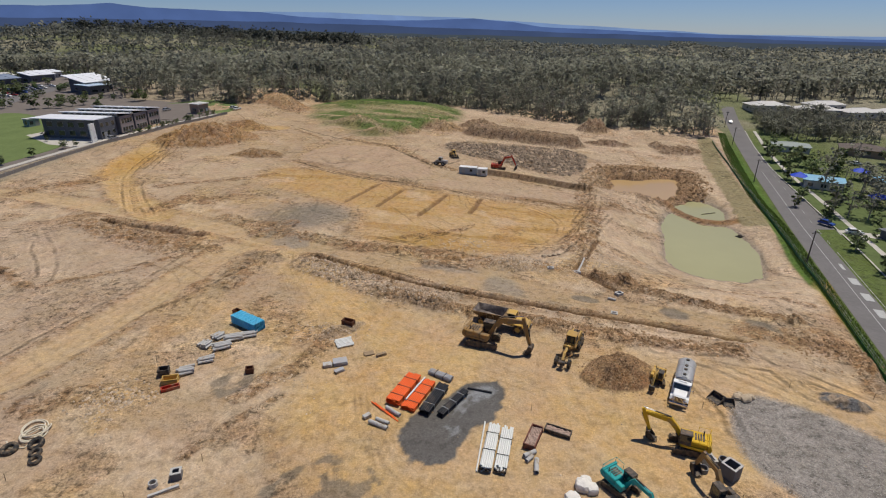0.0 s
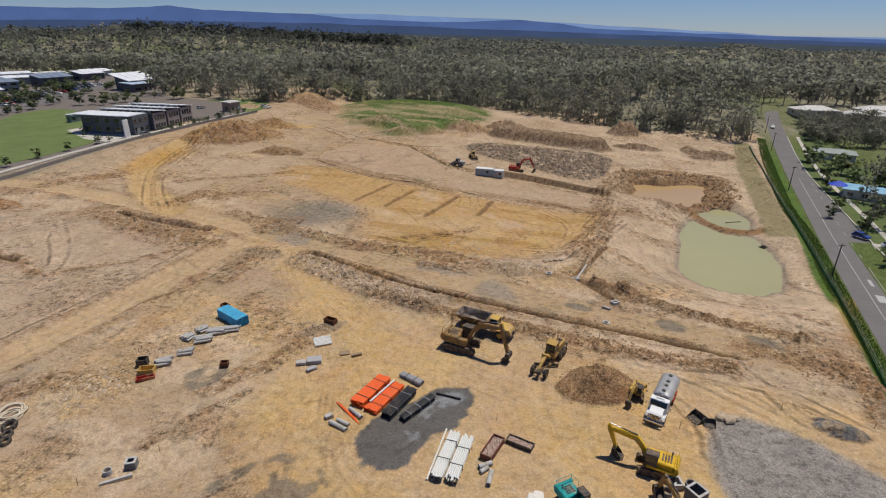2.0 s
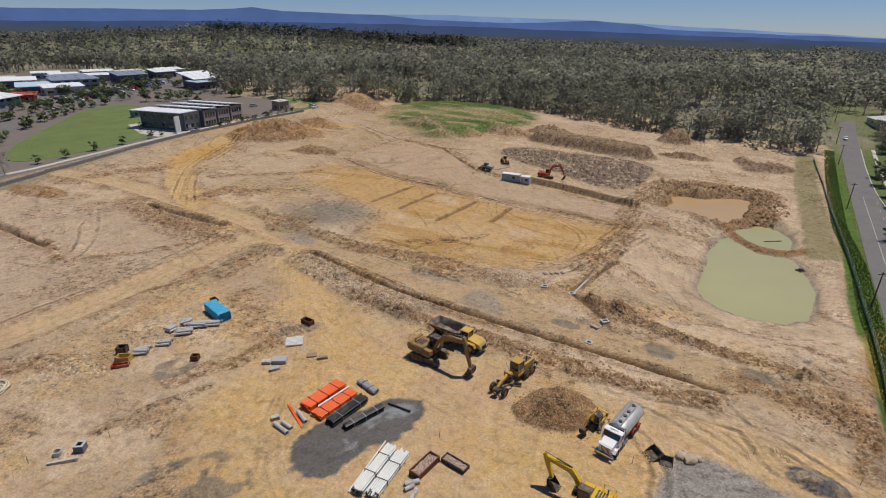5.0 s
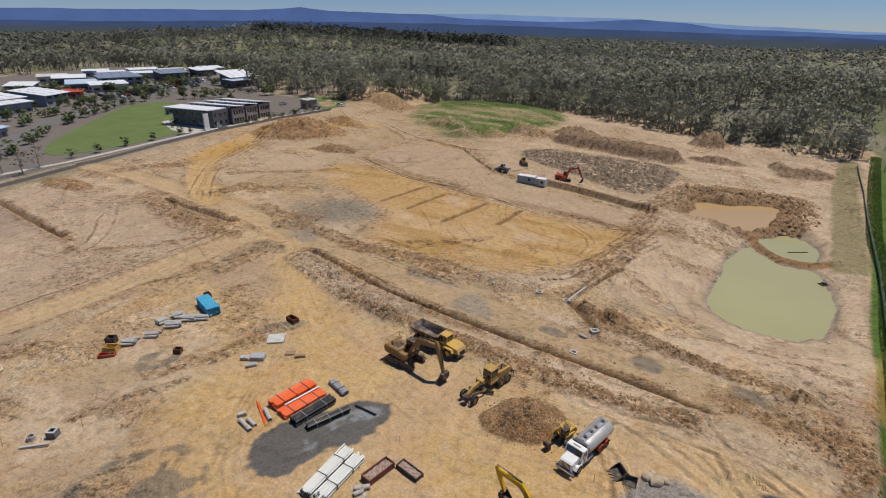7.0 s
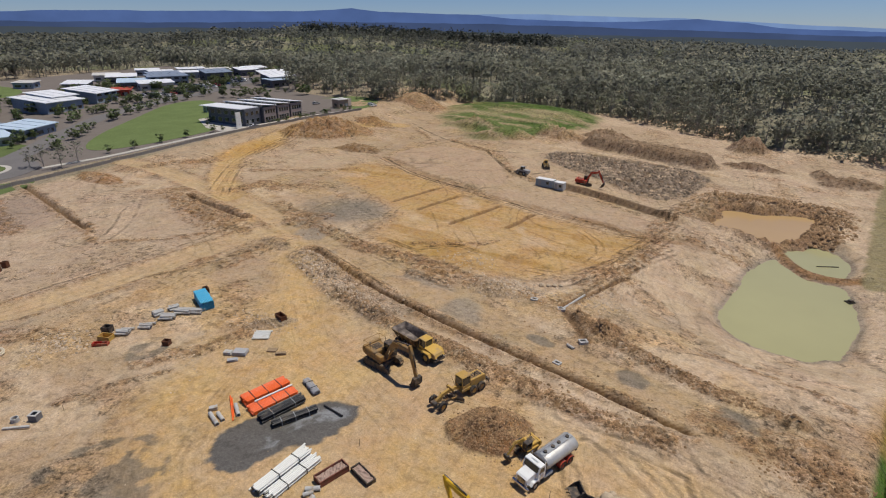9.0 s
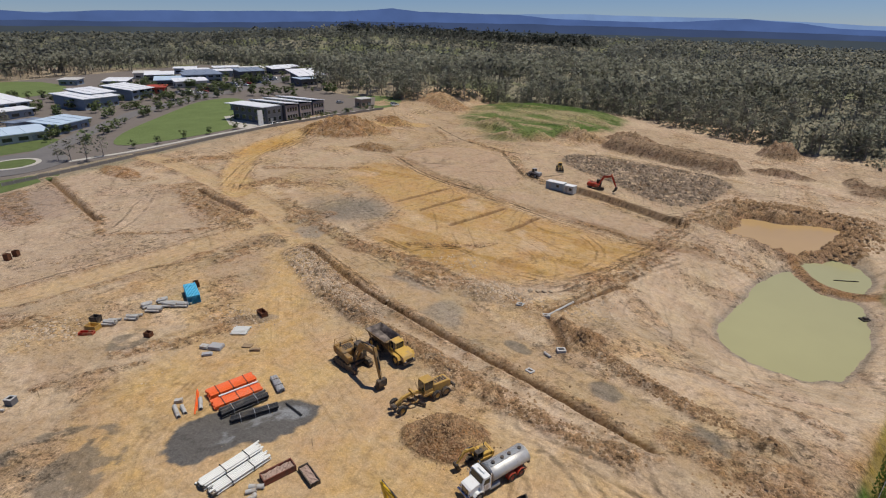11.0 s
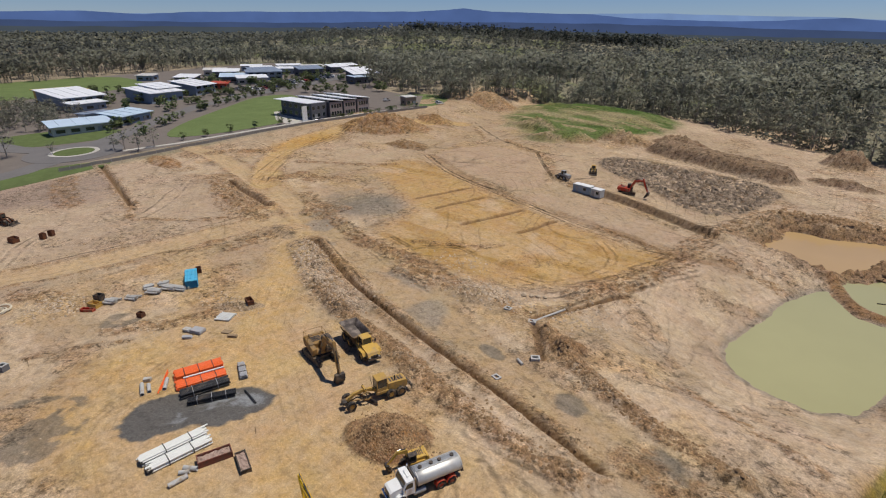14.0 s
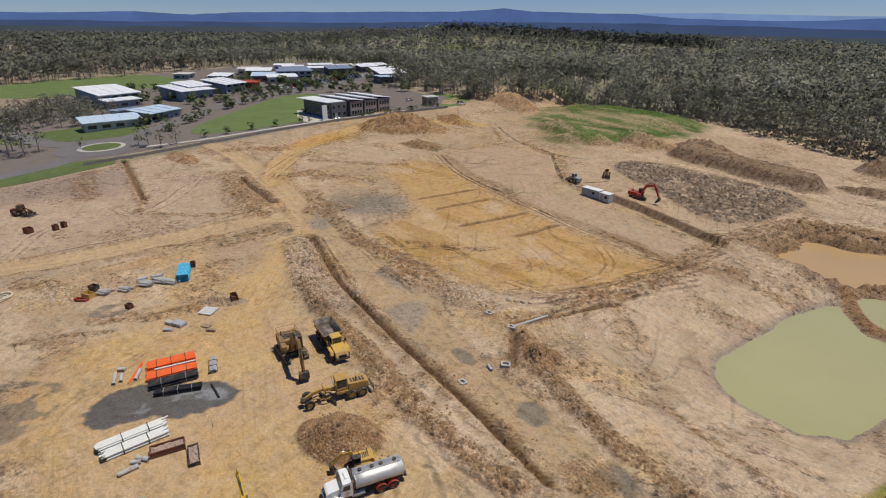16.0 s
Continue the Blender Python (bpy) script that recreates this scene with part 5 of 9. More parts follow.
def excavator(label, m, k, paint, arm_paint, track_turn=0.0, elbow=(4.1, 4.2), wrist=(5.6, 1.5), tip=(5.3, 0.35), rails=True, name="excavator"):
    """A tracked excavator, its arm towards +x; k scales it (1: a 20-tonne machine). elbow, wrist, tip: joints of the arm ahead and up."""
    root = thing(name, label, "excavator", m, "earthmoving machines")
    turn = Matrix.Rotation(radians(track_turn), 4, "Z")
    for s in (-1, 1):
        y = s * 1.15 * k
        bm = bmesh.new()
        prof = []
        for i in range(16):
            a = 2 * math.pi * i / 16
            prof.append(((1.55 if math.cos(a) > 0 else -1.55) * k + 0.45 * k * math.cos(a), 0.46 * k + 0.45 * k * math.sin(a)))
        slab(bm, prof, y - 0.22 * k, y + 0.22 * k)
        for v in bm.verts:
            v.co = turn @ v.co
        frame_ = part("track", bm, DARK_STEEL, root)
        shoe = None
        n = 26
        for i in range(n):
            t = i / n * (4 * 1.55 + 2 * math.pi * 0.45)
            if t < 3.1:
                p, ang = (-1.55 + t, 0.93), 0
            elif t < 3.1 + math.pi * 0.45:
                a = (t - 3.1) / 0.45
                p, ang = (1.55 + 0.47 * math.sin(a), 0.46 + 0.47 * math.cos(a)), a
            elif t < 6.2 + math.pi * 0.45:
                p, ang = (1.55 - (t - 3.1 - math.pi * 0.45), 0.02), math.pi
            else:
                a = (t - 6.2 - math.pi * 0.45) / 0.45
                p, ang = (-1.55 - 0.47 * math.sin(a), 0.46 - 0.47 * math.cos(a)), math.pi + a
            mm = turn @ Matrix.Translation((p[0] * k, y, p[1] * k + 0.02 * k)) @ Matrix.Rotation(ang, 4, "Y")
            if shoe is None:
                bm = bmesh.new()
                box(bm, (0, 0, 0), (0.27 * k, 0.62 * k, 0.05 * k))
                box(bm, (0.05 * k, 0, 0.04 * k), (0.05 * k, 0.62 * k, 0.06 * k))
                shoe = part("track_shoe", bm, TRACK_STEEL, frame_)
                shoe.matrix_basis = mm
            else:
                share("track_shoe", shoe, frame_, mm)
    bm = bmesh.new()
    box(bm, (0, 0, 0.62 * k), (1.9 * k, 1.9 * k, 0.35 * k), turn, 0.08 * k)
    rod(bm, (0, 0, 0.7 * k), (0, 0, 1.05 * k), 0.7 * k, 18)
    part("undercarriage", bm, DARK_STEEL, root)
    bm = bmesh.new()
    box(bm, (-0.55 * k, 0, 1.25 * k), (3.1 * k, 2.55 * k, 0.36 * k), bevel=0.06 * k)
    box(bm, (-1.0 * k, -0.1 * k, 1.75 * k), (1.9 * k, 2.3 * k, 0.75 * k), bevel=0.1 * k)
    box(bm, (0.55 * k, -0.95 * k, 1.7 * k), (1.1 * k, 0.6 * k, 0.6 * k), bevel=0.06 * k)
    body = part("house", bm, paint, root)
    bm = bmesh.new()
    slab(bm, [(-2.0 * k, 1.15 * k), (-2.35 * k, 1.25 * k), (-2.45 * k, 1.7 * k), (-2.3 * k, 2.15 * k), (-1.95 * k, 2.15 * k)], -1.25 * k, 1.25 * k)
    part("counterweight", bm, paint, root)
    bm = bmesh.new()
    for i in range(4):
        box(bm, (-1.5 * k + 0.3 * i * k, -0.1 * k, 2.14 * k), (0.2 * k, 1.2 * k, 0.06 * k))
    part("engine_grille", bm, DARK_STEEL, body)
    bm = bmesh.new()
    rod(bm, (-1.5 * k, -0.75 * k, 2.1 * k), (-1.5 * k, -0.75 * k, 2.7 * k), 0.08 * k, 8)
    part("exhaust", bm, DARK_STEEL, root)
    operator_cab(root, (0.55 * k, 0.75 * k, 1.42 * k), (1.35 * k, 0.95 * k, 1.55 * k), paint if paint is not arm_paint else DARK_STEEL)
    if rails:
        z = 2.15 * k
        for s in (-1, 1):
            rail(root, [(-2.2 * k, s * 1.15 * k, z), (-2.2 * k, s * 1.15 * k, z + 0.75 * k), (-0.9 * k, s * 1.15 * k, z + 0.75 * k), (-0.9 * k, s * 1.15 * k, z)], 0.03 * k, paint)
        rail(root, [(-2.2 * k, -1.15 * k, z + 0.75 * k), (-2.2 * k, 1.15 * k, z + 0.75 * k)], 0.03 * k, paint)
    (ex, ez), (wx, wz), (bx, bz) = elbow, wrist, tip
    hx, hz = 0.75, 1.5
    knee = (hx + 0.42 * (ex - hx) - 0.25, hz + 0.60 * (ez - hz) + 0.75)
    S = lambda p: (p[0] * k, p[1] * k)
    P = lambda p, y=0.0: (p[0] * k, y * k, p[1] * k)
    boom = beam(root, "boom", [S((hx, hz)), S(((hx + knee[0]) / 2, (hz + knee[1]) / 2 + 0.1)), S(knee), S(((knee[0] + ex) / 2, (knee[1] + ez) / 2)), S((ex, ez))], 0.42 * k, [0.4 * k, 0.6 * k, 0.72 * k, 0.55 * k, 0.36 * k], arm_paint)
    back = (ex - 0.35 * (wx - ex) / 2.2, ez - 0.35 * (wz - ez) / 2.2 + 0.1)
    beam(root, "stick", [S(back), S((ex + 0.25 * (wx - ex), ez + 0.25 * (wz - ez))), S((wx, wz))], 0.34 * k, [0.35 * k, 0.52 * k, 0.28 * k], arm_paint)
    for y in (-0.38, 0.38):
        ram(root, P((hx + 0.35, hz - 0.25), y), P(((knee[0] + hx) / 2 + 0.35, (knee[1] + hz) / 2 + 0.35), y), 0.09 * k)
    ram(root, P((knee[0] - 0.1, knee[1] + 0.42)), P((back[0], back[1] + 0.15)), 0.09 * k)
    ram(root, P((ex + 0.1 * (wx - ex) + 0.3, ez + 0.1 * (wz - ez))), P((wx + 0.25, wz + 0.15)), 0.08 * k)
    bm = bmesh.new()
    dx, dz = bx - wx, bz - wz
    shell = [(wx - 0.1, wz + 0.1), (wx + 0.35, wz + 0.05), (wx + 0.42, wz - 0.5), (wx + 0.2, wz - 1.0), (bx, bz - 0.15), (bx - 0.35, bz - 0.05), (wx + 0.05, wz - 0.85), (wx + 0.22, wz - 0.45), (wx + 0.15, wz - 0.15)]
    slab(bm, [S(p) for p in shell], -0.55 * k, 0.55 * k)
    for s in (-0.52, 0.52):
        slab(bm, [S(p) for p in ((wx - 0.05, wz), (wx + 0.4, wz), (wx + 0.42, wz - 0.5), (wx + 0.2, wz - 1.0), (bx, bz - 0.1), (bx - 0.3, bz + 0.1))], (s - 0.03) * k, (s + 0.03) * k)
    bucket = part("bucket", bm, DARK_STEEL, root)
    for i in range(5):
        bm = bmesh.new()
        box(bm, ((bx - 0.42) * k, (-0.44 + 0.22 * i) * k, (bz - 0.08) * k), (0.24 * k, 0.09 * k, 0.08 * k))
        part("tooth", bm, TRACK_STEEL, bucket)
    return root


def dump_truck(m):
    root = thing("dump_truck", "yellow articulated dump truck with an empty dark steel tray", "dump truck", m, "earthmoving machines")
    for x in (-3.3, -1.55, 2.9):
        for s in (-1, 1):
            wheel(root, (x, s * 1.12, 0.82), 0.82, 0.62, RUBBER, CAT_YELLOW)
    bm = bmesh.new()
    box(bm, (-1.9, 0, 1.05), (4.6, 0.9, 0.4), bevel=0.05)
    box(bm, (2.6, 0, 1.0), (3.4, 0.9, 0.5), bevel=0.05)
    rod(bm, (0.5, 0, 0.8), (0.5, 0, 1.5), 0.35, 12)
    for x in (-3.3, -1.55, 2.9):
        rod(bm, (x, -1.0, 0.82), (x, 1.0, 0.82), 0.2, 10)
    part("chassis", bm, DARK_STEEL, root)
    # tray: outer and inner skins joined at the rim
    bm = bmesh.new()

    def ring(x0, x1, w0, w1, z0, z1):
        return [bm.verts.new(p) for p in ((x0, -w0, z0), (x1, -w1, z1), (x1, w1, z1), (x0, w0, z0))]

    low, high = ring(-4.3, 0.25, 0.95, 0.95, 1.75, 1.25), ring(-4.9, 0.55, 1.6, 1.6, 2.75, 2.85)
    ih, il = ring(-4.78, 0.43, 1.48, 1.48, 2.77, 2.85), ring(-4.2, 0.1, 0.85, 0.85, 1.9, 1.4)
    bm.faces.new(low)
    for a, b in ((low, high), (high, ih)):
        for i in range(4):
            bm.faces.new((a[i], a[(i + 1) % 4], b[(i + 1) % 4], b[i]))
    inner = []
    for i in range(4):
        inner.append(bm.faces.new((ih[i], ih[(i + 1) % 4], il[(i + 1) % 4], il[i])))
    inner.append(bm.faces.new(il[::-1]))
    for f in inner:
        f.material_index = 1
    tray = part("tray", bm, [TRAY_BROWN, BED_LINER], root)
    for x in (-3.6, -2.4, -1.2, 0.0):
        for s in (-1, 1):
            bm = bmesh.new()
            box(bm, (x, s * 1.42, 2.1), (0.14, 0.16, 1.2), Matrix.Translation((x, s * 1.42, 2.1)) @ Matrix.Rotation(-s * 0.42, 4, "X") @ Matrix.Translation((-x, -s * 1.42, -2.1)))
            part("rib", bm, TRAY_BROWN, tray)
    bm = bmesh.new()
    slab(bm, [(0.5, 2.85), (1.1, 3.0), (1.1, 2.92), (0.5, 2.75)], -1.5, 1.5)
    part("spill_guard", bm, TRAY_BROWN, tray)
    bm = bmesh.new()
    slab(bm, [(2.2, 1.2), (4.55, 1.05), (4.65, 1.35), (4.35, 1.85), (2.2, 2.15)], -0.95, 0.95)
    hood = part("bonnet", bm, CAT_YELLOW, root)
    bm = bmesh.new()
    for i in range(6):
        box(bm, (4.66, 0, 1.08 + 0.09 * i - 0.02), (0.06, 1.2, 0.04))
    part("grille", bm, DARK_STEEL, hood)
    for s in (-1, 1):
        bm = bmesh.new()
        slab(bm, [(2.0, 1.4), (2.15, 1.78), (3.6, 1.78), (3.95, 1.3), (3.8, 1.25), (3.5, 1.65), (2.25, 1.65), (2.1, 1.4)], s * 1.15 - 0.35, s * 1.15 + 0.35)
        part("mudguard", bm, CAT_YELLOW, root)
        bm = bmesh.new()
        rod(bm, (4.55, s * 0.72, 1.2), (4.68, s * 0.72, 1.2), 0.11, 10)
        part("headlight", bm, WHITE_PAINT, root)
        bm = bmesh.new()
        box(bm, (2.45, s * 1.25, 2.55), (0.06, 0.28, 0.45))
        rod(bm, (2.3, s * 0.85, 2.3), (2.45, s * 1.2, 2.5), 0.025, 6)
        part("mirror", bm, DARK_STEEL, root)
        rail(root, [(1.1, s * 1.2, 1.5), (1.1, s * 1.2, 2.3), (2.2, s * 1.25, 2.3), (2.2, s * 1.25, 1.7)])
    bm = bmesh.new()
    box(bm, (4.5, 0, 0.82), (0.4, 2.2, 0.35), bevel=0.06)
    part("bumper", bm, DARK_STEEL, root)
    bm = bmesh.new()
    box(bm, (1.5, 0, 1.4), (1.5, 2.2, 0.3), bevel=0.05)
    part("deck", bm, CAT_YELLOW, root)
    operator_cab(root, (1.6, 0, 1.5), (1.4, 1.5, 1.65), CAT_YELLOW)
    bm = bmesh.new()
    rod(bm, (1.05, -0.95, 1.6), (1.05, -0.95, 3.1), 0.09, 8)
    part("exhaust", bm, DARK_STEEL, root)
    return root


def grader(m):
    root = thing("motor_grader", "dusty yellow motor grader with a long front beam and blade", "grader", m, "earthmoving machines")
    for x in (-3.2, -1.75):
        for s in (-1, 1):
            wheel(root, (x, s * 1.0, 0.68), 0.68, 0.45, RUBBER, DUSTY_YELLOW)
    for s in (-1, 1):
        wheel(root, (3.7, s * 0.95, 0.68), 0.68, 0.42, RUBBER, DUSTY_YELLOW)
        bm = bmesh.new()
        box(bm, (-2.5, s * 0.72, 0.75), (2.0, 0.2, 0.4), bevel=0.05)
        part("tandem_case", bm, DARK_STEEL, root)
    bm = bmesh.new()
    slab(bm, [(-4.2, 1.15), (-4.2, 1.95), (-3.9, 2.1), (-1.5, 2.2), (-1.5, 1.0), (-3.8, 0.95)], -0.75, 0.75)
    eng = part("engine_cover", bm, DUSTY_YELLOW, root)
    bm = bmesh.new()
    for i in range(5):
        box(bm, (-3.6 + 0.4 * i, 0, 2.18), (0.25, 0.9, 0.05))
    part("grille", bm, DARK_STEEL, eng)
    bm = bmesh.new()
    rod(bm, (-2.6, 0.3, 2.1), (-2.6, 0.3, 2.9), 0.08, 8)
    part("exhaust", bm, DARK_STEEL, root)
    bm = bmesh.new()
    box(bm, (-0.7, 0, 1.15), (1.7, 1.6, 0.4), bevel=0.05)
    part("platform", bm, DUSTY_YELLOW, root)
    operator_cab(root, (-0.65, 0, 1.35), (1.5, 1.45, 1.8), DUSTY_YELLOW)
    beam(root, "front_beam", [(0.0, 1.35), (0.9, 1.75), (1.9, 1.9), (3.0, 1.7), (4.0, 1.1)], 0.34, [0.4, 0.42, 0.4, 0.4, 0.45], DUSTY_YELLOW)
    bm = bmesh.new()
    rod(bm, (3.7, -0.95, 0.7), (3.7, 0.95, 0.7), 0.13, 8)
    box(bm, (4.35, 0, 0.95), (0.6, 0.9, 0.5), bevel=0.06)
    part("front_axle", bm, DARK_STEEL, root)
    bm = bmesh.new()
    for v in range(28):
        a = 2 * math.pi * v / 28
        box(bm, (1.4 + 0.7 * math.cos(a), 0.7 * math.sin(a), 0.78), (0.18, 0.18, 0.12))
    for s in (-1, 1):
        rod(bm, (3.6, 0, 0.85), (1.5, s * 0.62, 0.85), 0.08, 6)
    part("circle_frame", bm, OLD_YELLOW, root)
    bm = bmesh.new()
    t = Matrix.Translation((1.2, 0, 0)) @ Matrix.Rotation(radians(28), 4, "Z")
    prof = [(-0.02, 0.06), (0.12, 0.2), (0.15, 0.4), (0.08, 0.6), (0.02, 0.66), (0.08, 0.4), (0.05, 0.22), (-0.08, 0.06)]
    slab(bm, prof, -1.75, 1.75)
    for v in bm.verts:
        v.co = t @ v.co
    part("blade", bm, DARK_STEEL, root)
    for s in (-1, 1):
        ram(root, (1.6, s * 0.55, 2.35), (1.5, s * 0.65, 0.9), 0.07)
    bm = bmesh.new()
    box(bm, (1.6, 0, 2.1), (0.3, 1.3, 0.4), bevel=0.04)
    part("saddle", bm, DUSTY_YELLOW, root)
    bm = bmesh.new()
    box(bm, (-4.75, 0, 1.0), (0.3, 1.9, 0.25), bevel=0.03)
    for i in range(5):
        box(bm, (-4.85, -0.8 + 0.4 * i, 0.72), (0.1, 0.09, 0.6))
    for s in (-1, 1):
        rod(bm, (-4.1, s * 0.5, 1.2), (-4.7, s * 0.5, 1.05), 0.07, 6)
    part("ripper", bm, DARK_STEEL, root)
    for s in (-1, 1):
        rail(root, [(0.15, s * 0.7, 1.4), (0.3, s * 1.15, 2.4), (0.3, s * 1.2, 2.75)], 0.025, DARK_STEEL, "mirror_arm")
    return root


def tanker(m):
    root = thing("water_tanker", "white bonneted truck with a stainless steel tank and red mudguards", "tanker truck", m)
    for s in (-1, 1):
        wheel(root, (3.0, s * 1.0, 0.52), 0.52, 0.32, RUBBER, GALV)
        for x in (-2.9, -1.6):
            wheel(root, (x, s * 0.92, 0.52), 0.52, 0.55, RUBBER, RED_PAINT)
    bm = bmesh.new()
    for s in (-1, 1):
        box(bm, (-0.2, s * 0.42, 0.85), (8.2, 0.12, 0.26))
    for x in (-3.8, -2.2, -0.6, 1.0):
        box(bm, (x, 0, 0.85), (0.12, 0.84, 0.2))
    part("chassis", bm, DARK_STEEL, root)
    # tank
    bm = bmesh.new()
    n = 24
    rings = []
    for x, k in ((-4.35, 0.3), (-4.25, 0.8), (-4.05, 1.0), (-2.0, 1.0), (0.0, 1.0), (1.05, 1.0), (1.2, 0.8), (1.28, 0.3)):
        rings.append([bm.verts.new((x, 1.18 * k * math.cos(2 * math.pi * i / n), 1.98 + 0.88 * k * math.sin(2 * math.pi * i / n))) for i in range(n)])
    for a, b in zip(rings[:-1], rings[1:]):
        for i in range(n):
            bm.faces.new((a[i], a[(i + 1) % n], b[(i + 1) % n], b[i]))
    bm.faces.new(rings[0])
    bm.faces.new(rings[-1][::-1])
    tank = part("tank", bm, STAINLESS, root)
    for f in tank.data.polygons:
        f.use_smooth = True
    for x in (-4.05, -2.3, -0.6, 1.05):
        bm = bmesh.new()
        hoops = [[bm.verts.new((x + dx, (1.18 + k) * math.cos(2 * math.pi * i / n), 1.98 + (0.88 + k) * math.sin(2 * math.pi * i / n))) for i in range(n)] for dx, k in ((-0.03, -0.01), (-0.03, 0.02), (0.03, 0.02), (0.03, -0.01))]
        for p, q in zip(hoops, hoops[1:] + hoops[:1]):
            for i in range(n):
                bm.faces.new((p[i], p[(i + 1) % n], q[(i + 1) % n], q[i]))
        part("band", bm, STAINLESS, tank)
    bm = bmesh.new()
    box(bm, (-1.5, 0, 2.88), (5.0, 0.55, 0.06))
    for s in (-1, 1):
        rod(bm, (-4.0, s * 0.36, 2.98), (1.0, s * 0.36, 2.98), 0.03, 6)
    part("walkway", bm, GALV, tank)
    for x in (-3.4, -1.9, -0.9, 0.4):
        bm = bmesh.new()
        rod(bm, (x, 0, 2.88), (x, 0, 3.05), 0.22, 12)
        part("hatch", bm, DARK_STEEL, tank)
    bm = bmesh.new()
    box(bm, (1.35, 0, 1.9), (0.12, 2.2, 1.5), bevel=0.04)
    part("headboard", bm, DARK_STEEL, root)
    # cab and bonnet
    bm = bmesh.new()
    slab(bm, [(1.5, 0.95), (1.5, 2.55), (1.65, 2.72), (2.45, 2.72), (2.75, 2.0), (2.75, 0.95)], -1.1, 1.1)
    cab = part("cab", bm, WHITE_PAINT, root)
    bm = bmesh.new()
    slab(bm, [(2.47, 2.62), (2.74, 2.02), (2.77, 2.02), (2.5, 2.64)], -0.98, 0.98)
    part("windscreen", bm, GLASS, cab)
    for s in (-1, 1):
        bm = bmesh.new()
        slab(bm, [(1.7, 1.85), (1.7, 2.45), (2.35, 2.45), (2.58, 1.85)], s * 1.105 - 0.01, s * 1.105 + 0.01)
        part("side_window", bm, GLASS, cab)
        bm = bmesh.new()
        rod(bm, (2.55, s * 1.1, 2.1), (2.7, s * 1.42, 2.1), 0.025, 6)
        box(bm, (2.72, s * 1.42, 2.05), (0.08, 0.2, 0.42), bevel=0.03)
        part("mirror", bm, CHROME, cab)
        bm = bmesh.new()
        rod(bm, (1.42, s * 1.0, 0.9), (1.42, s * 1.0, 3.0), 0.075, 8)
        part("exhaust_stack", bm, CHROME, root)
        bm = bmesh.new()
        rod(bm, (0.2, s * 0.85, 0.78), (1.6, s * 0.85, 0.78), 0.3, 12)
        part("fuel_tank", bm, GALV, root)
        bm = bmesh.new()
        box(bm, (4.14, s * 0.82, 1.15), (0.08, 0.3, 0.2), bevel=0.03)
        part("headlight", bm, CHROME, root)
        bm = bmesh.new()
        slab(bm, [(2.35, 0.75), (2.5, 1.12), (2.85, 1.22), (3.4, 1.15), (3.72, 0.8), (3.62, 0.78), (3.35, 1.05), (2.85, 1.1), (2.6, 1.02), (2.45, 0.75)], s * 0.95 - 0.2, s * 0.95 + 0.2)
        part("mudguard", bm, WHITE_PAINT, root)
        for x in (-2.9, -1.6):
            bm = bmesh.new()
            prof = [(x + 0.66 * math.cos(a), 0.55 + 0.66 * math.sin(a)) for a in np.linspace(0.15, math.pi - 0.15, 9)]
            prof += [(x + 0.6 * math.cos(a), 0.55 + 0.6 * math.sin(a)) for a in np.linspace(math.pi - 0.15, 0.15, 9)]
            slab(bm, prof, s * 0.92 - 0.3, s * 0.92 + 0.3)
            part("mudguard", bm, RED_PAINT, root, "red rear mudguard")
    bm = bmesh.new()
    slab(bm, [(2.75, 0.9), (2.75, 1.98), (3.9, 1.78), (4.12, 1.65), (4.15, 0.85)], -0.78, 0.78)
    hood = part("bonnet", bm, WHITE_PAINT, root)
    bm = bmesh.new()
    box(bm, (4.16, 0, 1.28), (0.04, 1.05, 0.75))
    grille = part("grille", bm, DARK_STEEL, hood)
    for i in range(7):
        bm = bmesh.new()
        box(bm, (4.19, -0.45 + 0.15 * i, 1.28), (0.04, 0.05, 0.72))
        part("grille_bar", bm, CHROME, grille)
    bm = bmesh.new()
    box(bm, (4.22, 0, 0.68), (0.28, 2.3, 0.36), bevel=0.07)
    part("bumper", bm, CHROME, root)
    bm = bmesh.new()
    box(bm, (1.95, 0, 2.8), (0.3, 1.0, 0.12), bevel=0.04)
    part("roof_marker", bm, WHITE_PAINT, cab)
    bm = bmesh.new()
    box(bm, (-4.35, 0, 1.1), (0.3, 1.6, 0.5), bevel=0.05)
    rod(bm, (-4.5, -0.8, 0.9), (-4.5, 0.8, 0.9), 0.06, 8)
    part("spray_bar", bm, DARK_STEEL, root)
    return root


dump_truck(on(8.4, 74.3, -22))
excavator("dusty ochre hydraulic excavator resting its bucket beside the dump truck", on(5.0, 69.2, -23), 1.22, OLD_YELLOW, OLD_YELLOW, 8, elbow=(5.2, 4.4), wrist=(6.1, 1.35), tip=(5.9, 0.25))
grader(on(18.0, 66.8, 243.5))
tanker(on(31.75, 58.75, 242.4))
excavator("small yellow excavator with a dark cab beside the spoil heap", on(29.0, 60.6, 238), 0.66, CAT_YELLOW, CAT_YELLOW, 20, elbow=(3.0, 3.4), wrist=(4.6, 1.6), tip=(4.3, 0.3), rails=False)
excavator("bright yellow hydraulic excavator on the gravel yard", on(28.2, 47.6, 158), 0.95, BRIGHT_YELLOW, BRIGHT_YELLOW, 12, elbow=(5.6, 3.9), wrist=(4.6, 1.4), tip=(4.1, 0.3))
excavator("dark excavator with a yellow arm beside the concrete pits", on(28.6, 39.2, 103), 0.9, DARK_STEEL, OLD_YELLOW, 30, elbow=(4.6, 3.6), wrist=(5.4, 1.4), tip=(5.0, 0.3))
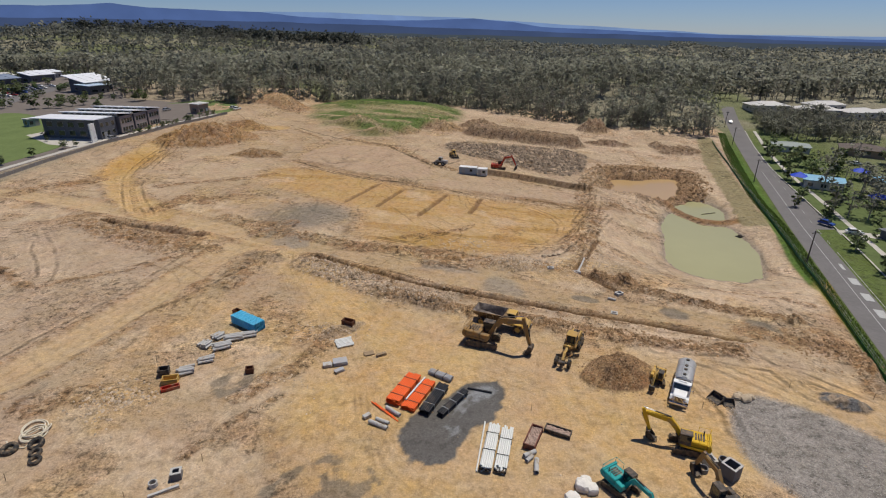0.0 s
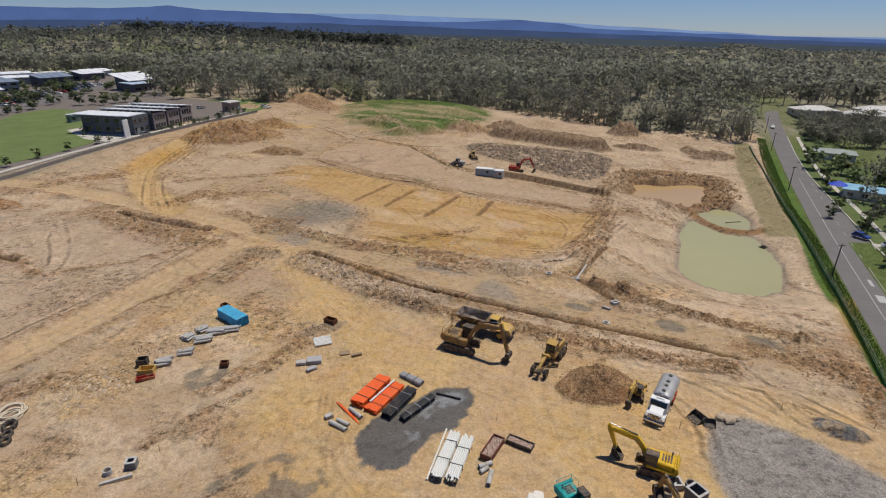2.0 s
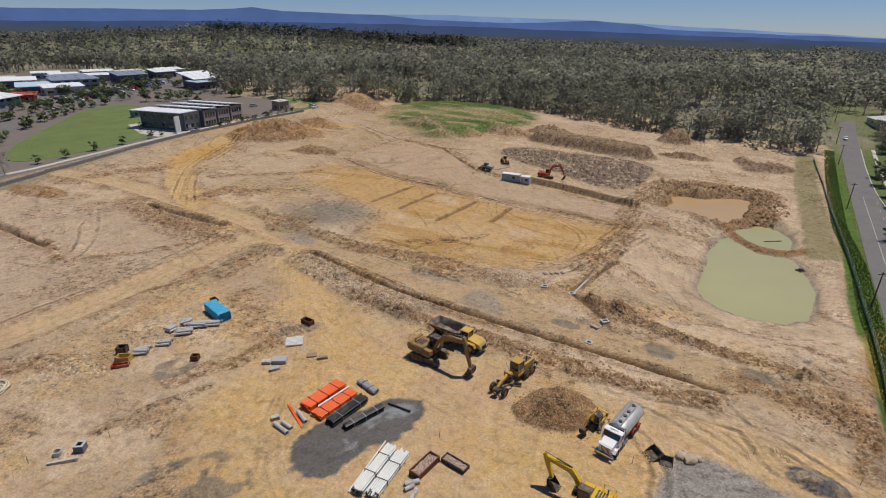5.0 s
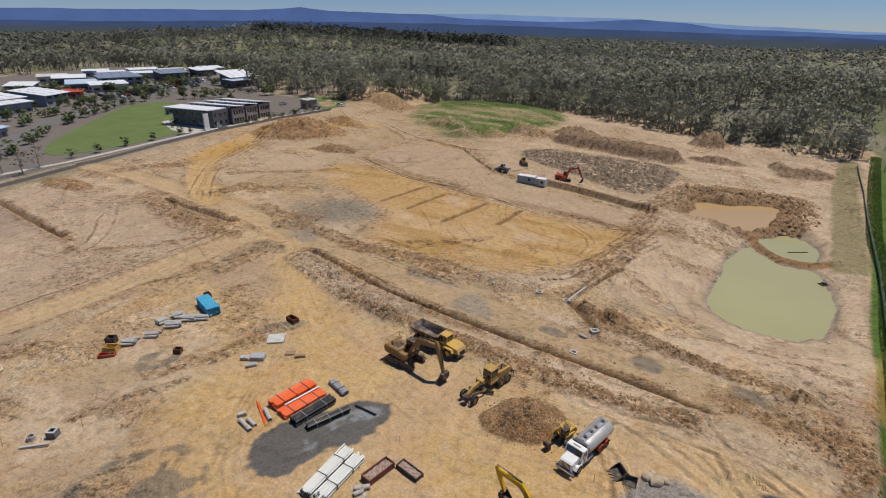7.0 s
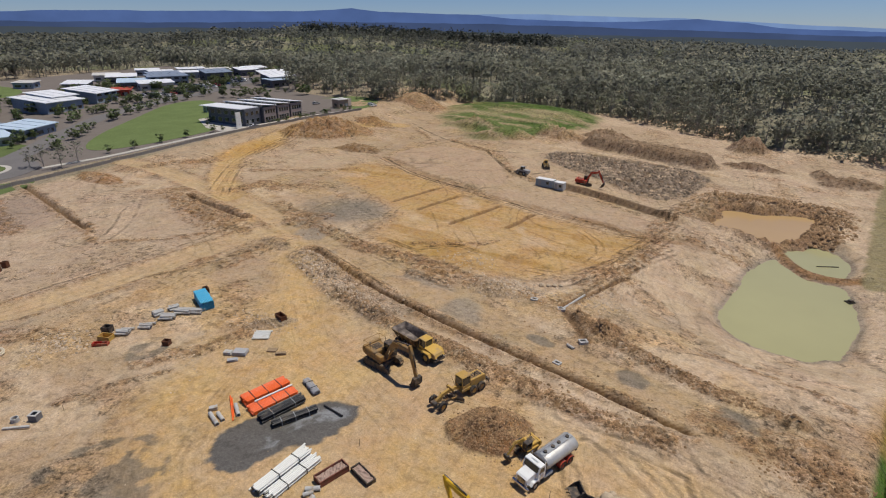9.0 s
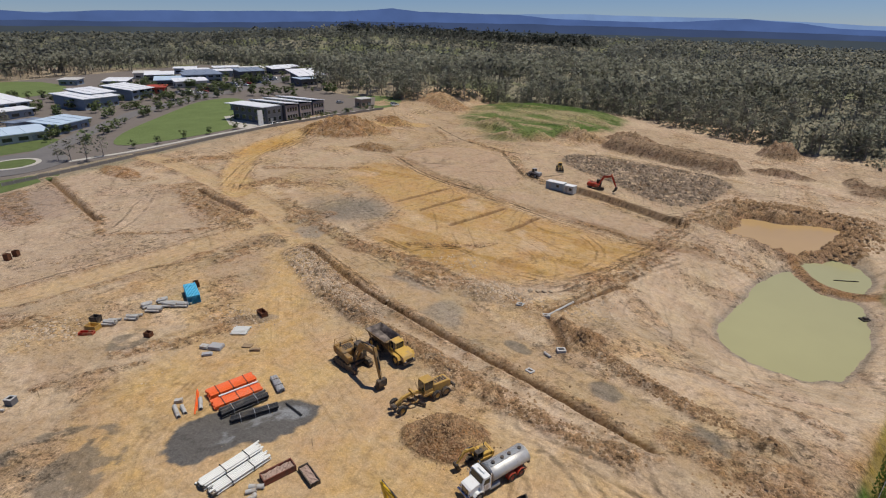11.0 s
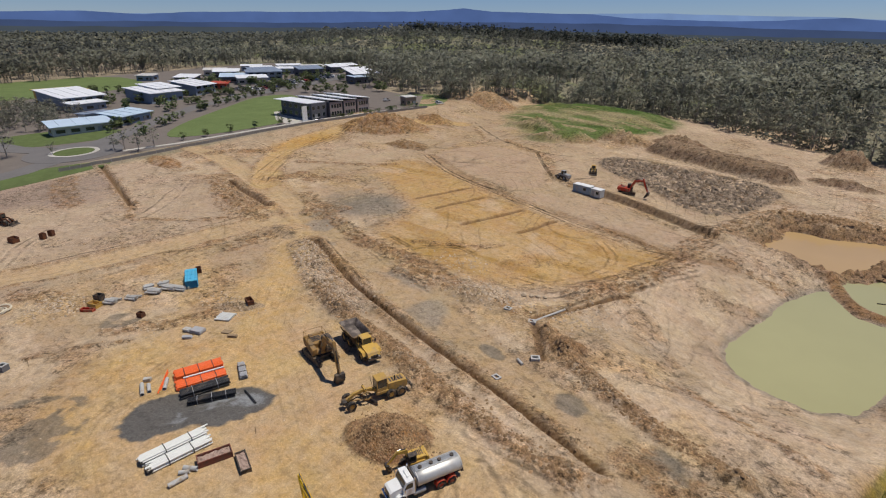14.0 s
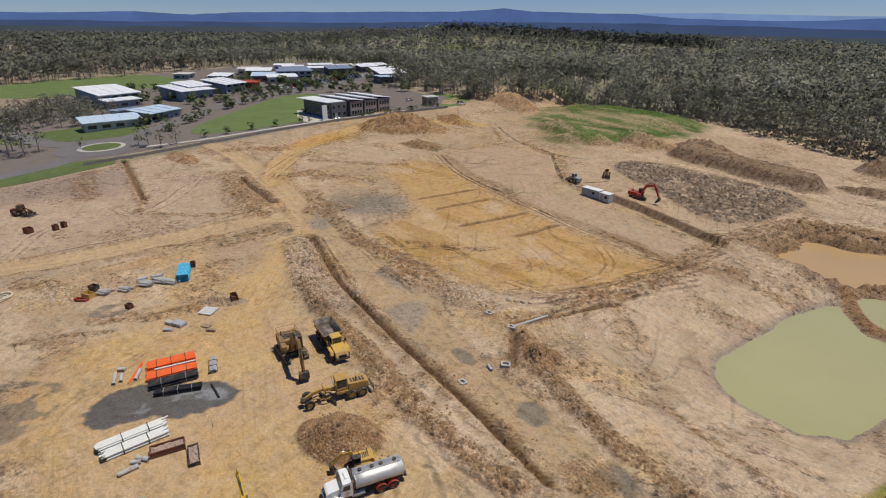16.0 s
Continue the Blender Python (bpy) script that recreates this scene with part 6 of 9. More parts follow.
excavator("teal hydraulic excavator with its arm folded low", on(18.6, 41.2, -58), 0.85, TEAL, TEAL, 10, elbow=(4.2, 3.0), wrist=(5.0, 1.3), tip=(4.6, 0.3))
excavator("red excavator working beside the site cabins", on(15.0, 187.2, -6), 1.1, RED_PAINT, RED_PAINT, 40, elbow=(4.3, 4.6), wrist=(5.8, 1.6), tip=(5.4, 0.3))

# ---------------------------------------------------------------- stacks and loose things in the yard
ORANGE = material("orange_plastic", (0.78, 0.13, 0.025), rough=0.45, vary=0.12, size=1.5, dirt=(0.55, 0.2, 0.1), dirt_amount=0.2)
BLACK_PIPE = material("black_plastic", (0.022, 0.022, 0.024), rough=0.4, vary=0.25, size=1.0, dirt=(0.1, 0.08, 0.06), dirt_amount=0.3)
WHITE_PIPE = material("white_plastic", (0.68, 0.68, 0.64), rough=0.4, vary=0.08, size=1.5, dirt=(0.5, 0.44, 0.34), dirt_amount=0.2)
GREY_PIPE = material("grey_plastic", (0.36, 0.36, 0.37), rough=0.5, vary=0.15, size=0.8, dirt=DUST, dirt_amount=0.2)
BLUE_PIPE = material("light_blue_plastic", (0.10, 0.45, 0.66), rough=0.45, vary=0.12, size=1.5, dirt=(0.15, 0.42, 0.55), dirt_amount=0.2)
STRAP = material("dark_strap", (0.05, 0.045, 0.04), rough=0.7, vary=0.2)
SACKING = material("pale_woven_sack", (0.68, 0.64, 0.58), rough=0.9, vary=0.12, size=0.5, bump=0.03)
HOSE = material("cream_hose", (0.62, 0.55, 0.42), rough=0.6, vary=0.12)
STONE = material("pale_broken_rock", (0.34, 0.27, 0.19), rough=0.95, vary=0.25, size=0.5, island=0.3, bump=0.02)


def pipe_stack(name, label, m, length, cols, rows, r, mat, straps=(0.2, 0.5, 0.8), nest=0.98, cap=None, jitter=0.12, group="stacked pipes", wall=None, strap_mat=None, square=False):
    """A strapped stack of pipes lying along x on timber bearers."""
    root = thing(name, label, "pipes", m, group)
    r_ = random.Random(len(label) + cols * rows)
    bm = bmesh.new()
    hollow(bm, (-length / 2, 0, 0), (length / 2, 0, 0), r, wall or r * 0.12, 10)
    src = None
    w = cols * 2 * r * nest
    for j in range(rows):
        for i in range(cols - (j % 2 if rows > 1 and not square else 0)):
            y = -w / 2 + r + 2 * r * nest * i + (r * nest if j % 2 and rows > 1 and not square else 0)
            mm = Matrix.Translation((r_.uniform(-jitter, jitter), y, 0.1 + r + j * 1.75 * r)) @ Matrix.Rotation(r_.uniform(0, 6.28), 4, "X")
            if src is None:
                src = part("pipe", bm, mat, root)
                src.matrix_basis = mm
            else:
                share("pipe", src, root, mm)
    if cap:
        for i in range(cols):
            y = -w / 2 + r + 2 * r * nest * i
            c = bmesh.new()
            rod(c, (-length / 2 - 0.12 + r_.uniform(-0.25, 0.1), y, 0.1 + r + (rows - 1) * 0.9 * r), (-length / 2 + 0.28, y, 0.1 + r + (rows - 1) * 0.9 * r), r * 1.12, 10)
            part("end_cap", c, cap, root)
    for k in (0.15, 0.85):
        b = bmesh.new()
        box(b, ((k - 0.5) * length, 0, 0.05), (0.12, w + 0.3, 0.1))
        part("bearer", b, TIMBER, root)
    top = 0.1 + r * 2 + (rows - 1) * 1.75 * r
    for k in straps:
        b = bmesh.new()
        x = (k - 0.5) * length
        box(b, (x, 0, top + 0.02), (0.09, w + 0.06, 0.035))
        for s in (-1, 1):
            box(b, (x, s * (w / 2 + 0.03), top / 2), (0.09, 0.045, top))
        part("strap", b, strap_mat or STRAP, root)
    return root


pipe_stack("pipe_bundle", "bundle of orange plastic pipes strapped on bearers", on(-6.1, 56.55, 67), 6.2, 9, 4, 0.11, ORANGE, square=True)
pipe_stack("pipe_bundle", "low bundle of orange plastic pipes with a white pipe on top", on(-4.05, 55.6, 67), 6.3, 9, 3, 0.11, ORANGE, square=True)
pipe_stack("pipe_bundle", "bundle of black plastic pipes beside the orange stacks", on(-1.95, 54.85, 67), 6.1, 6, 3, 0.13, BLACK_PIPE, straps=(0.25, 0.75), strap_mat=GALV)
pipe_stack("pipe_bundle", "narrow bundle of black plastic pipes on the wet ground", on(0.55, 54.2, 56), 5.8, 4, 3, 0.13, BLACK_PIPE, straps=(0.2, 0.5, 0.8), strap_mat=GALV)
pipe_stack("pipe_bundle", "bundle of white plastic pipes with black end caps", on(5.0, 46.5, 78), 7.0, 6, 4, 0.118, WHITE_PIPE, cap=BLACK_PIPE, straps=(0.35, 0.75), jitter=0.35)
pipe_stack("pipe_bundle", "second bundle of white plastic pipes with dark caps", on(6.6, 46.2, 78), 6.6, 6, 3, 0.118, WHITE_PIPE, cap=RUBBER, straps=(0.3, 0.7), jitter=0.45)
pipe_stack("pipe_bundle", "light blue plastic water pipes strapped in two tiers", on(-33.2, 72.2, -31), 5.8, 9, 7, 0.12, BLUE_PIPE, jitter=0.03, square=True, straps=(0.2, 0.5, 0.8), strap_mat=BLUE_PIPE)
pipe_stack("pipe_bundle", "short bundle of grey conduit pipes on bearers", on(-1.3, 60.2, 150), 3.6, 7, 4, 0.075, GREY_PIPE, straps=(0.3, 0.7))
pipe_stack("pipe_row", "row of pale grey pipes laid side by side on the ground", on(-16.6, 68.0, 25), 2.6, 7, 1, 0.14, WHITE_PIPE, straps=(), nest=1.25)


def lone_pipe(label, a, b, r, mat, name="pipe", wall=None, lift=0.0):
    a, b = Vector(a), Vector(b)
    mid = (a + b) / 2
    ln = (b - a).length
    ob_bm = bmesh.new()
    hollow(ob_bm, (-ln / 2, 0, r), (ln / 2, 0, r), r, wall or r * 0.15, 14)
    ob = part(name, ob_bm, mat)
    ob.matrix_basis = on(mid.x, mid.y, math.degrees(math.atan2(b.y - a.y, b.x - a.x)), lift)
    return tagged(ob, label, "pipe", "loose pipes")


lone_pipe("single black plastic pipe lying on the wet ground", (2.5, 57.8), (5.8, 57.0), 0.14, BLACK_PIPE)
lone_pipe("thin orange pipe lying on the dirt", (-10.1, 54.2), (-6.2, 50.6), 0.1, ORANGE)
lone_pipe("second thin orange pipe lying beside the first", (-9.6, 54.0), (-6.6, 51.2), 0.08, ORANGE)
lone_pipe("grey concrete pipe lying on the dirt", (-8.0, 53.0), (-6.1, 51.5), 0.26, CONCRETE)
lone_pipe("grey concrete pipe lying on the dirt", (-9.8, 50.4), (-7.4, 49.2), 0.27, CONCRETE)
lone_pipe("short grey concrete pipe lying on the dirt", (-9.0, 50.9), (-7.3, 50.1), 0.25, CONCRETE)
lone_pipe("long white pipe leaning against the stack", (3.3, 42.9), (4.6, 50.9), 0.1, WHITE_PIPE, lift=0.1)
lone_pipe("white pipe lying on top of the orange bundle", (-5.6, 54.0), (-3.4, 58.8), 0.12, WHITE_PIPE, lift=0.72)
lone_pipe("short concrete pipe lying beside the trench pit", (28.9, 86.4), (30.1, 85.6), 0.22, CONCRETE)
lone_pipe("pale concrete drain pipe lying along the trench", (25.8, 98.2), (28.6, 105.3), 0.2, CONCRETE, lift=0.1)
lone_pipe("thick concrete pipe lying beside the red tub", (9.9, 42.9), (10.2, 44.9), 0.28, CONCRETE)
lone_pipe("thick concrete pipe lying beside the red tub", (8.8, 45.3), (10.2, 46.1), 0.28, CONCRETE)
lone_pipe("short concrete pipe among the fittings", (9.0, 44.6), (9.8, 45.4), 0.24, CONCRETE)


def pipe_pile(label, x, y, turn, n=4, ln=2.3, r=0.19, seed=1):
    """Concrete pipes in a low pile on two timbers."""
    root = thing("concrete_pipe_pile", label, "pipes", on(x, y, turn), "piles of concrete pipes")
    rr = random.Random(seed)
    n += 2
    for i in range(n):
        up = i >= (n + 1) // 2 + 1
        bm = bmesh.new()
        yy = (-0.8 + 0.42 * i) if not up else (-0.6 + 0.42 * (i - (n + 1) // 2 - 1))
        hollow(bm, (-ln / 2, 0, 0), (ln / 2, 0, 0), r, 0.05, 12)
        hollow(bm, (ln / 2 - 0.18, 0, 0), (ln / 2, 0, 0), r * 1.22, 0.06, 12)
        p = part("pipe", bm, CONCRETE, root)
        p.matrix_basis = pose(rr.uniform(-0.25, 0.25), yy, 0.12 + r + (0.33 if up else 0), 0, 0, rr.uniform(-7, 7))
    for sx in (-0.7, 0.7):
        bm = bmesh.new()
        box(bm, (sx, 0, 0.06), (0.12, 2.2, 0.12))
        part("bearer", bm, TIMBER, root)
    return root


pipe_pile("pile of grey concrete pipes on timbers beside the blue bundle", -34.0, 68.3, 20, 5, 2.6, seed=2)
pipe_pile("pile of grey concrete pipes stacked two high", -34.9, 65.9, 28, 6, 2.4, seed=3)
pipe_pile("small pile of grey concrete pipes on timbers", -35.8, 62.5, 30, 4, 2.0, seed=4)
pipe_pile("small pile of grey concrete pipes beside the yellow bin", -37.4, 59.5, 25, 5, 2.0, seed=5)
pipe_pile("pile of dark weathered concrete fittings", -36.6, 68.6, 50, 5, 1.6, seed=6)
pipe_pile("pile of short weathered concrete pipes", -37.6, 66.2, 70, 5, 1.5, seed=8)
pipe_pile("row of grey concrete pipes beside the blue bundle", -32.2, 69.4, 22, 4, 2.6, seed=9)


RUST_RED = material("rust_red_paint", (0.21, 0.075, 0.05), rough=0.7, vary=0.3, size=0.6, dirt=(0.12, 0.07, 0.05), dirt_amount=0.5)
RUBBLE_FILL = material("pinkish_rubble", (0.36, 0.26, 0.21), rough=0.95, vary=0.3, size=0.4, bump=0.05)


def open_bin(name, label, m, size, mat, load=None, category="bin"):
    """An open steel bin with plate walls, a rim and corner posts; load: its filling."""
    lx, ly, lz = size
    root = thing(name, label, category, m)
    bm = bmesh.new()
    box(bm, (0, 0, 0.06), (lx, ly, 0.08))
    for s in (-1, 1):
        box(bm, (s * (lx / 2 - 0.03), 0, lz / 2), (0.06, ly, lz))
        box(bm, (0, s * (ly / 2 - 0.03), lz / 2), (lx - 0.12, 0.06, lz))
    body = part("body", bm, mat, root)
    bm = bmesh.new()
    for s in (-1, 1):
        box(bm, (s * lx / 2, 0, lz), (0.1, ly + 0.1, 0.08))
        box(bm, (0, s * ly / 2, lz), (lx - 0.1, 0.1, 0.08))
    part("rim", bm, mat, body)
    for sx in (-1, 1):
        for sy in (-1, 1):
            bm = bmesh.new()
            box(bm, (sx * lx / 2, sy * ly / 2, lz / 2), (0.09, 0.09, lz * 0.96))
            part("corner_post", bm, mat, body)
    if load:
        bm = bmesh.new()
        rr = random.Random(int(lx * 100))
        n = 14
        grid = [[bm.verts.new((-lx / 2 + 0.08 + (lx - 0.16) * i / n, -ly / 2 + 0.08 + (ly - 0.16) * j / 6, lz * rr.uniform(0.55, 0.9))) for j in range(7)] for i in range(n + 1)]
        for i in range(n):
            for j in range(6):
                bm.faces.new((grid[i][j], grid[i + 1][j], grid[i + 1][j + 1], grid[i][j + 1]))
        part("load", bm, load, root, "pale rubble filling")
    return root


open_bin("steel_tub", "rust-red steel tub filled with pale rubble", on(10.2, 48.2, 66), (3.6, 1.35, 0.8), RUST_RED, RUBBLE_FILL)
open_bin("steel_tray", "dark steel tray with a little rubble on the dirt", on(13.4, 49.6, -24), (3.1, 1.1, 0.55), DARK_STEEL, RUBBLE_FILL)
open_bin("steel_bin", "yellow steel bin with red stripe of dust beside the pipe piles", on(-38.4, 57.2, 15), (2.0, 1.2, 0.8), CAT_YELLOW, None)
open_bin("steel_bin", "red-brown low steel bin beside the yellow bin", on(-37.6, 55.7, 30), (2.2, 0.7, 0.5), RED_PAINT)
open_bin("steel_bin", "black steel basket standing on the dirt", on(-40.0, 58.7, 20), (1.3, 1.1, 1.1), DARK_STEEL)
open_bin("steel_bin", "rusted open steel box lying on the dirt", on(-16.9, 73.1, -20), (1.9, 1.0, 0.8), RUST)
open_bin("steel_bin", "small rusted steel box lying alone", on(-28.4, 60.0, 15), (1.0, 0.8, 0.8), RUST)
open_bin("steel_bin", "dark rusted steel box behind the blue pipes", on(-36.3, 75.6, -30), (1.3, 0.9, 1.0), RUST)
open_bin("steel_bin", "rusted steel bin on the far flat", on(-84.6, 60.8, 10), (1.8, 1.4, 1.2), RUST)
open_bin("steel_bin", "rusted steel bin standing upright on the flat", on(-81.4, 65.4, 20), (1.1, 0.8, 1.4), RUST)
open_bin("steel_bin", "brown steel bin standing upright on the flat", on(-82.2, 67.4, 25), (1.0, 0.8, 1.3), RUST)


def digger_bucket(label, m, k):
    """A loose excavator bucket lying on its back."""
    root = thing("loose_bucket", label, "bucket", m, "loose buckets")
    bm = bmesh.new()
    slab(bm, [(-0.6 * k, 0), (0.5 * k, 0), (0.75 * k, 0.4 * k), (0.6 * k, 0.8 * k), (0.5 * k, 0.78 * k), (0.62 * k, 0.42 * k), (0.42 * k, 0.1 * k), (-0.6 * k, 0.1 * k)], -0.75 * k, 0.75 * k)
    part("shell", bm, DARK_STEEL, root)
    for s in (-1, 1):
        bm = bmesh.new()
        slab(bm, [(-0.6 * k, 0), (0.5 * k, 0), (0.75 * k, 0.4 * k), (0.6 * k, 0.8 * k), (0.0, 0.55 * k)], s * 0.75 * k - 0.03, s * 0.75 * k + 0.03)
        part("cheek", bm, DARK_STEEL, root)
    for i in range(4):
        bm = bmesh.new()
        box(bm, (-0.7 * k, (-0.6 + 0.4 * i) * k, 0.06 * k), (0.3 * k, 0.12 * k, 0.1 * k))
        part("tooth", bm, TRACK_STEEL, root)
    return root


digger_bucket("black steel excavator bucket lying by the gravel", on(35.5, 56.8, 30), 1.15)
digger_bucket("rusted steel bucket lying by the gravel", on(36.8, 55.9, 80), 0.9)


def rock(label, x, y, s, seed, mat=None, name="boulder"):
    rr = random.Random(seed)
    bm = bmesh.new()
    bmesh.ops.create_icosphere(bm, subdivisions=2, radius=s)
    for v in bm.verts:
        v.co = Vector((v.co.x * 1.2, v.co.y, v.co.z * 0.75)) * (1 + 0.28 * noise.noise(v.co * 1.5 / s + Vector((seed, 0, 0))) + rr.uniform(-0.05, 0.05))
    ob = part(name, bm, mat or STONE)
    ob.matrix_basis = on(x, y, rr.uniform(0, 360), s * 0.35)
    return tagged(ob, label, "rock", "boulders by the gravel")


for i, (x, y, s) in enumerate(((38.6, 57.4, 0.6), (39.6, 57.0, 0.7), (40.4, 57.5, 0.5), (39.2, 58.0, 0.45), (20.0, 106.4, 0.55), (21.2, 107, 0.45), (22.4, 107.6, 0.5), (23.5, 108.2, 0.4))):
    rock("pale broken boulder lying on the ground", x, y, s, i + 3)


def concrete_pit(label, m, lx, ly, lz, wall=0.14, mat=None):
    """A square concrete pit with an open top."""
    root = thing("concrete_pit", label, "concrete pit", m, "concrete pits")
    bm = bmesh.new()
    rings = []
    for k, z in ((0, 0), (0, lz), (wall, lz), (wall, 0.15)):
        a, b = lx / 2 - k, ly / 2 - k
        rings.append([bm.verts.new(p) for p in ((-a, -b, z), (a, -b, z), (a, b, z), (-a, b, z))])
    for p, q in zip(rings[:-1], rings[1:]):
        for k in range(4):
            bm.faces.new((p[k], p[(k + 1) % 4], q[(k + 1) % 4], q[k]))
    bm.faces.new(rings[0][::-1])
    bm.faces.new(rings[-1])
    part("shell", bm, mat or CONCRETE, root)
    bm = bmesh.new()
    rings = []
    for k, z in ((-0.04, lz + 0.003), (-0.04, lz + 0.09), (0.2, lz + 0.09), (0.2, lz + 0.003)):
        a, b = lx / 2 - k, ly / 2 - k
        rings.append([bm.verts.new(p) for p in ((-a, -b, z), (a, -b, z), (a, b, z), (-a, b, z))])
    for p, q in zip(rings, rings[1:] + rings[:1]):
        for k in range(4):
            bm.faces.new((p[k], p[(k + 1) % 4], q[(k + 1) % 4], q[k]))
    part("lip", bm, CONCRETE, root)
    return root


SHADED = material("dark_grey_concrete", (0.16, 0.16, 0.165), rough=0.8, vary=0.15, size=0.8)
concrete_pit("dark grey concrete pit with a pale square lip", on(31.2, 43.6, 35), 1.6, 1.6, 1.7, mat=SHADED)
concrete_pit("low pale concrete pit beside the excavator", on(29.8, 45.6, 10), 1.3, 1.3, 0.6)
concrete_pit("small concrete pit set in the trench end", on(31.2, 87.6, 30, -0.12), 1.3, 1.0, 0.4)
concrete_pit("white concrete pit beside the long trench", on(28.5, 80.6, -20, -0.2), 1.1, 0.9, 0.35)
concrete_pit("concrete pit in a patch of pale spoil", on(20.3, 99.4, 0, -0.25), 1.2, 1.0, 0.4)
concrete_pit("grey concrete pit with a divided top on the near flat", on(-29.3, 41.0, 20), 1.05, 1.0, 0.9, mat=SHADED)
concrete_pit("concrete pit at the corner of the pipe trench", on(25.6, 98.3, 20, -0.3), 1.3, 1.0, 0.5)


def ring(label, x, y, r, hgt, mat, name="concrete_ring", category="concrete ring", tilt=0.0):
    bm = bmesh.new()
    hollow(bm, (0, 0, 0), (0, 0, hgt), r, r * 0.2, 20)
    ob = part(name, bm, mat)
    ob.matrix_basis = on(x, y, 0) @ pose(0, 0, 0, tilt, 0, 0)
    return tagged(ob, label, category, "concrete rings")


ring("dark concrete manhole ring beside the pits", 31.3, 45.3, 0.6, 0.8, SHADED)
ring("concrete manhole ring lying under the yellow arm", 28.6, 44.3, 0.55, 0.5, SHADED)
ring("grey concrete cylinder on the near flat", -31.2, 39.7, 0.45, 0.6, CONCRETE)


def tyre(label, x, y, r, tilt):
    bm = bmesh.new()
    n, k = 24, 8
    rings = []
    for i in range(n):
        a = 2 * math.pi * i / n
        rings.append([bm.verts.new(((r * 0.72 + r * 0.28 * math.cos(b)) * math.cos(a), (r * 0.72 + r * 0.28 * math.cos(b)) * math.sin(a), r * 0.3 + r * 0.3 * math.sin(b))) for b in [2 * math.pi * j / k for j in range(k)]])
    for i in range(n):
        for j in range(k):
            bm.faces.new((rings[i][j], rings[(i + 1) % n][j], rings[(i + 1) % n][(j + 1) % k], rings[i][(j + 1) % k]))
    ob = part("old_tyre", bm, RUBBER)
    ob.matrix_basis = on(x, y) @ pose(0, 0, 0, tilt, 0, 0)
    return tagged(ob, label, "tyre", "old tyres")


for x, y, r, tilt in ((-50.3, 44.0, 0.95, 8), (-47.9, 45.0, 0.9, 14), (-47.0, 43.6, 0.72, 4), (-46.2, 42.5, 0.72, 4)):
    tyre("old dusty black tyre lying flat on the ground", x, y, r, tilt)


def curve_tube(name, pts, r, mat, label, category):
    cu = bpy.data.curves.new(name, "CURVE")
    cu.dimensions, cu.bevel_depth, cu.bevel_resolution = "3D", r, 2
    sp = cu.splines.new("POLY")
    sp.points.add(len(pts) - 1)
    for q, p in zip(sp.points, pts):
        q.co = (*p, 1)
    cu.materials.append(mat)
    return tagged(new(name, cu), label, category)


coil = []
for i in range(120):
    a = i * 0.27
    cx, cy = -49.6 + 0.5 * math.sin(i * 0.06), 46.2 + 0.012 * i
    rr = 1.15 + 0.45 * math.sin(i * 0.19)
    px, py = cx + rr * math.cos(a), cy + rr * 1.1 * math.sin(a)
    coil.append((px, py, 0.28 + 0.12 * math.sin(i * 0.5)))
z0 = height(-49.6, 46.5)
curve_tube("hose", [(a, b, c + z0) for a, b, c in coil] + [(-48.9, 44.4, z0 + 0.1), (-50.6, 44.2, z0 + 0.1), (-51.8, 45.3, z0 + 0.1)], 0.085, HOSE, "tangled cream-coloured hose coiled beside old tyres", "hose")


def sack(x, y, s, seed):
    rr = random.Random(seed)
    bm = bmesh.new()
    bmesh.ops.create_cube(bm, size=2 * s)
    bmesh.ops.subdivide_edges(bm, edges=bm.edges[:], cuts=4, use_grid_fill=True)
    for v in bm.verts:
        d = v.co.normalized() * s * 1.25
        v.co = v.co.lerp(d, 0.55)
        v.co.z *= 0.7
        v.co += Vector((1, 1, 1)) * 0.12 * s * noise.noise(v.co * 2.2 / s + Vector((seed * 3.1, 0, 0)))
    ob = part("bulk_sack", bm, SACKING)
    ob.matrix_basis = on(x, y, rr.uniform(0, 90), s * 0.6)
    return tagged(ob, "slumped pale woven bulk sack on the dirt", "sack", "bulk sacks")


for i, (x, y, s) in enumerate(((14.6, 41.3, 0.7), (15.5, 40.9, 0.6), (15.1, 41.9, 0.55), (13.2, 39.4, 0.7))):
    sack(x, y, s, i)


def slab_stack(label, m, n, sx, sy, sz, mat):
    """Blocks or boards stacked on a pallet."""
    root = thing("stacked_blocks", label, "blocks", m, "stacked blocks")
    rr = random.Random(n)
    for i in range(n):
        bm = bmesh.new()
        box(bm, (rr.uniform(-0.06, 0.06), rr.uniform(-0.06, 0.06), 0.12 + sz * (i + 0.5)), (sx, sy, sz * 0.92), Matrix.Rotation(rr.uniform(-0.08, 0.08), 4, "Z"), 0.02)
        part("block", bm, mat, root)
    bm = bmesh.new()
    for k in (-0.4, 0, 0.4):
        box(bm, (0, k * sy, 0.06), (sx, 0.1, 0.11))
    part("pallet", bm, TIMBER, root)
    return root


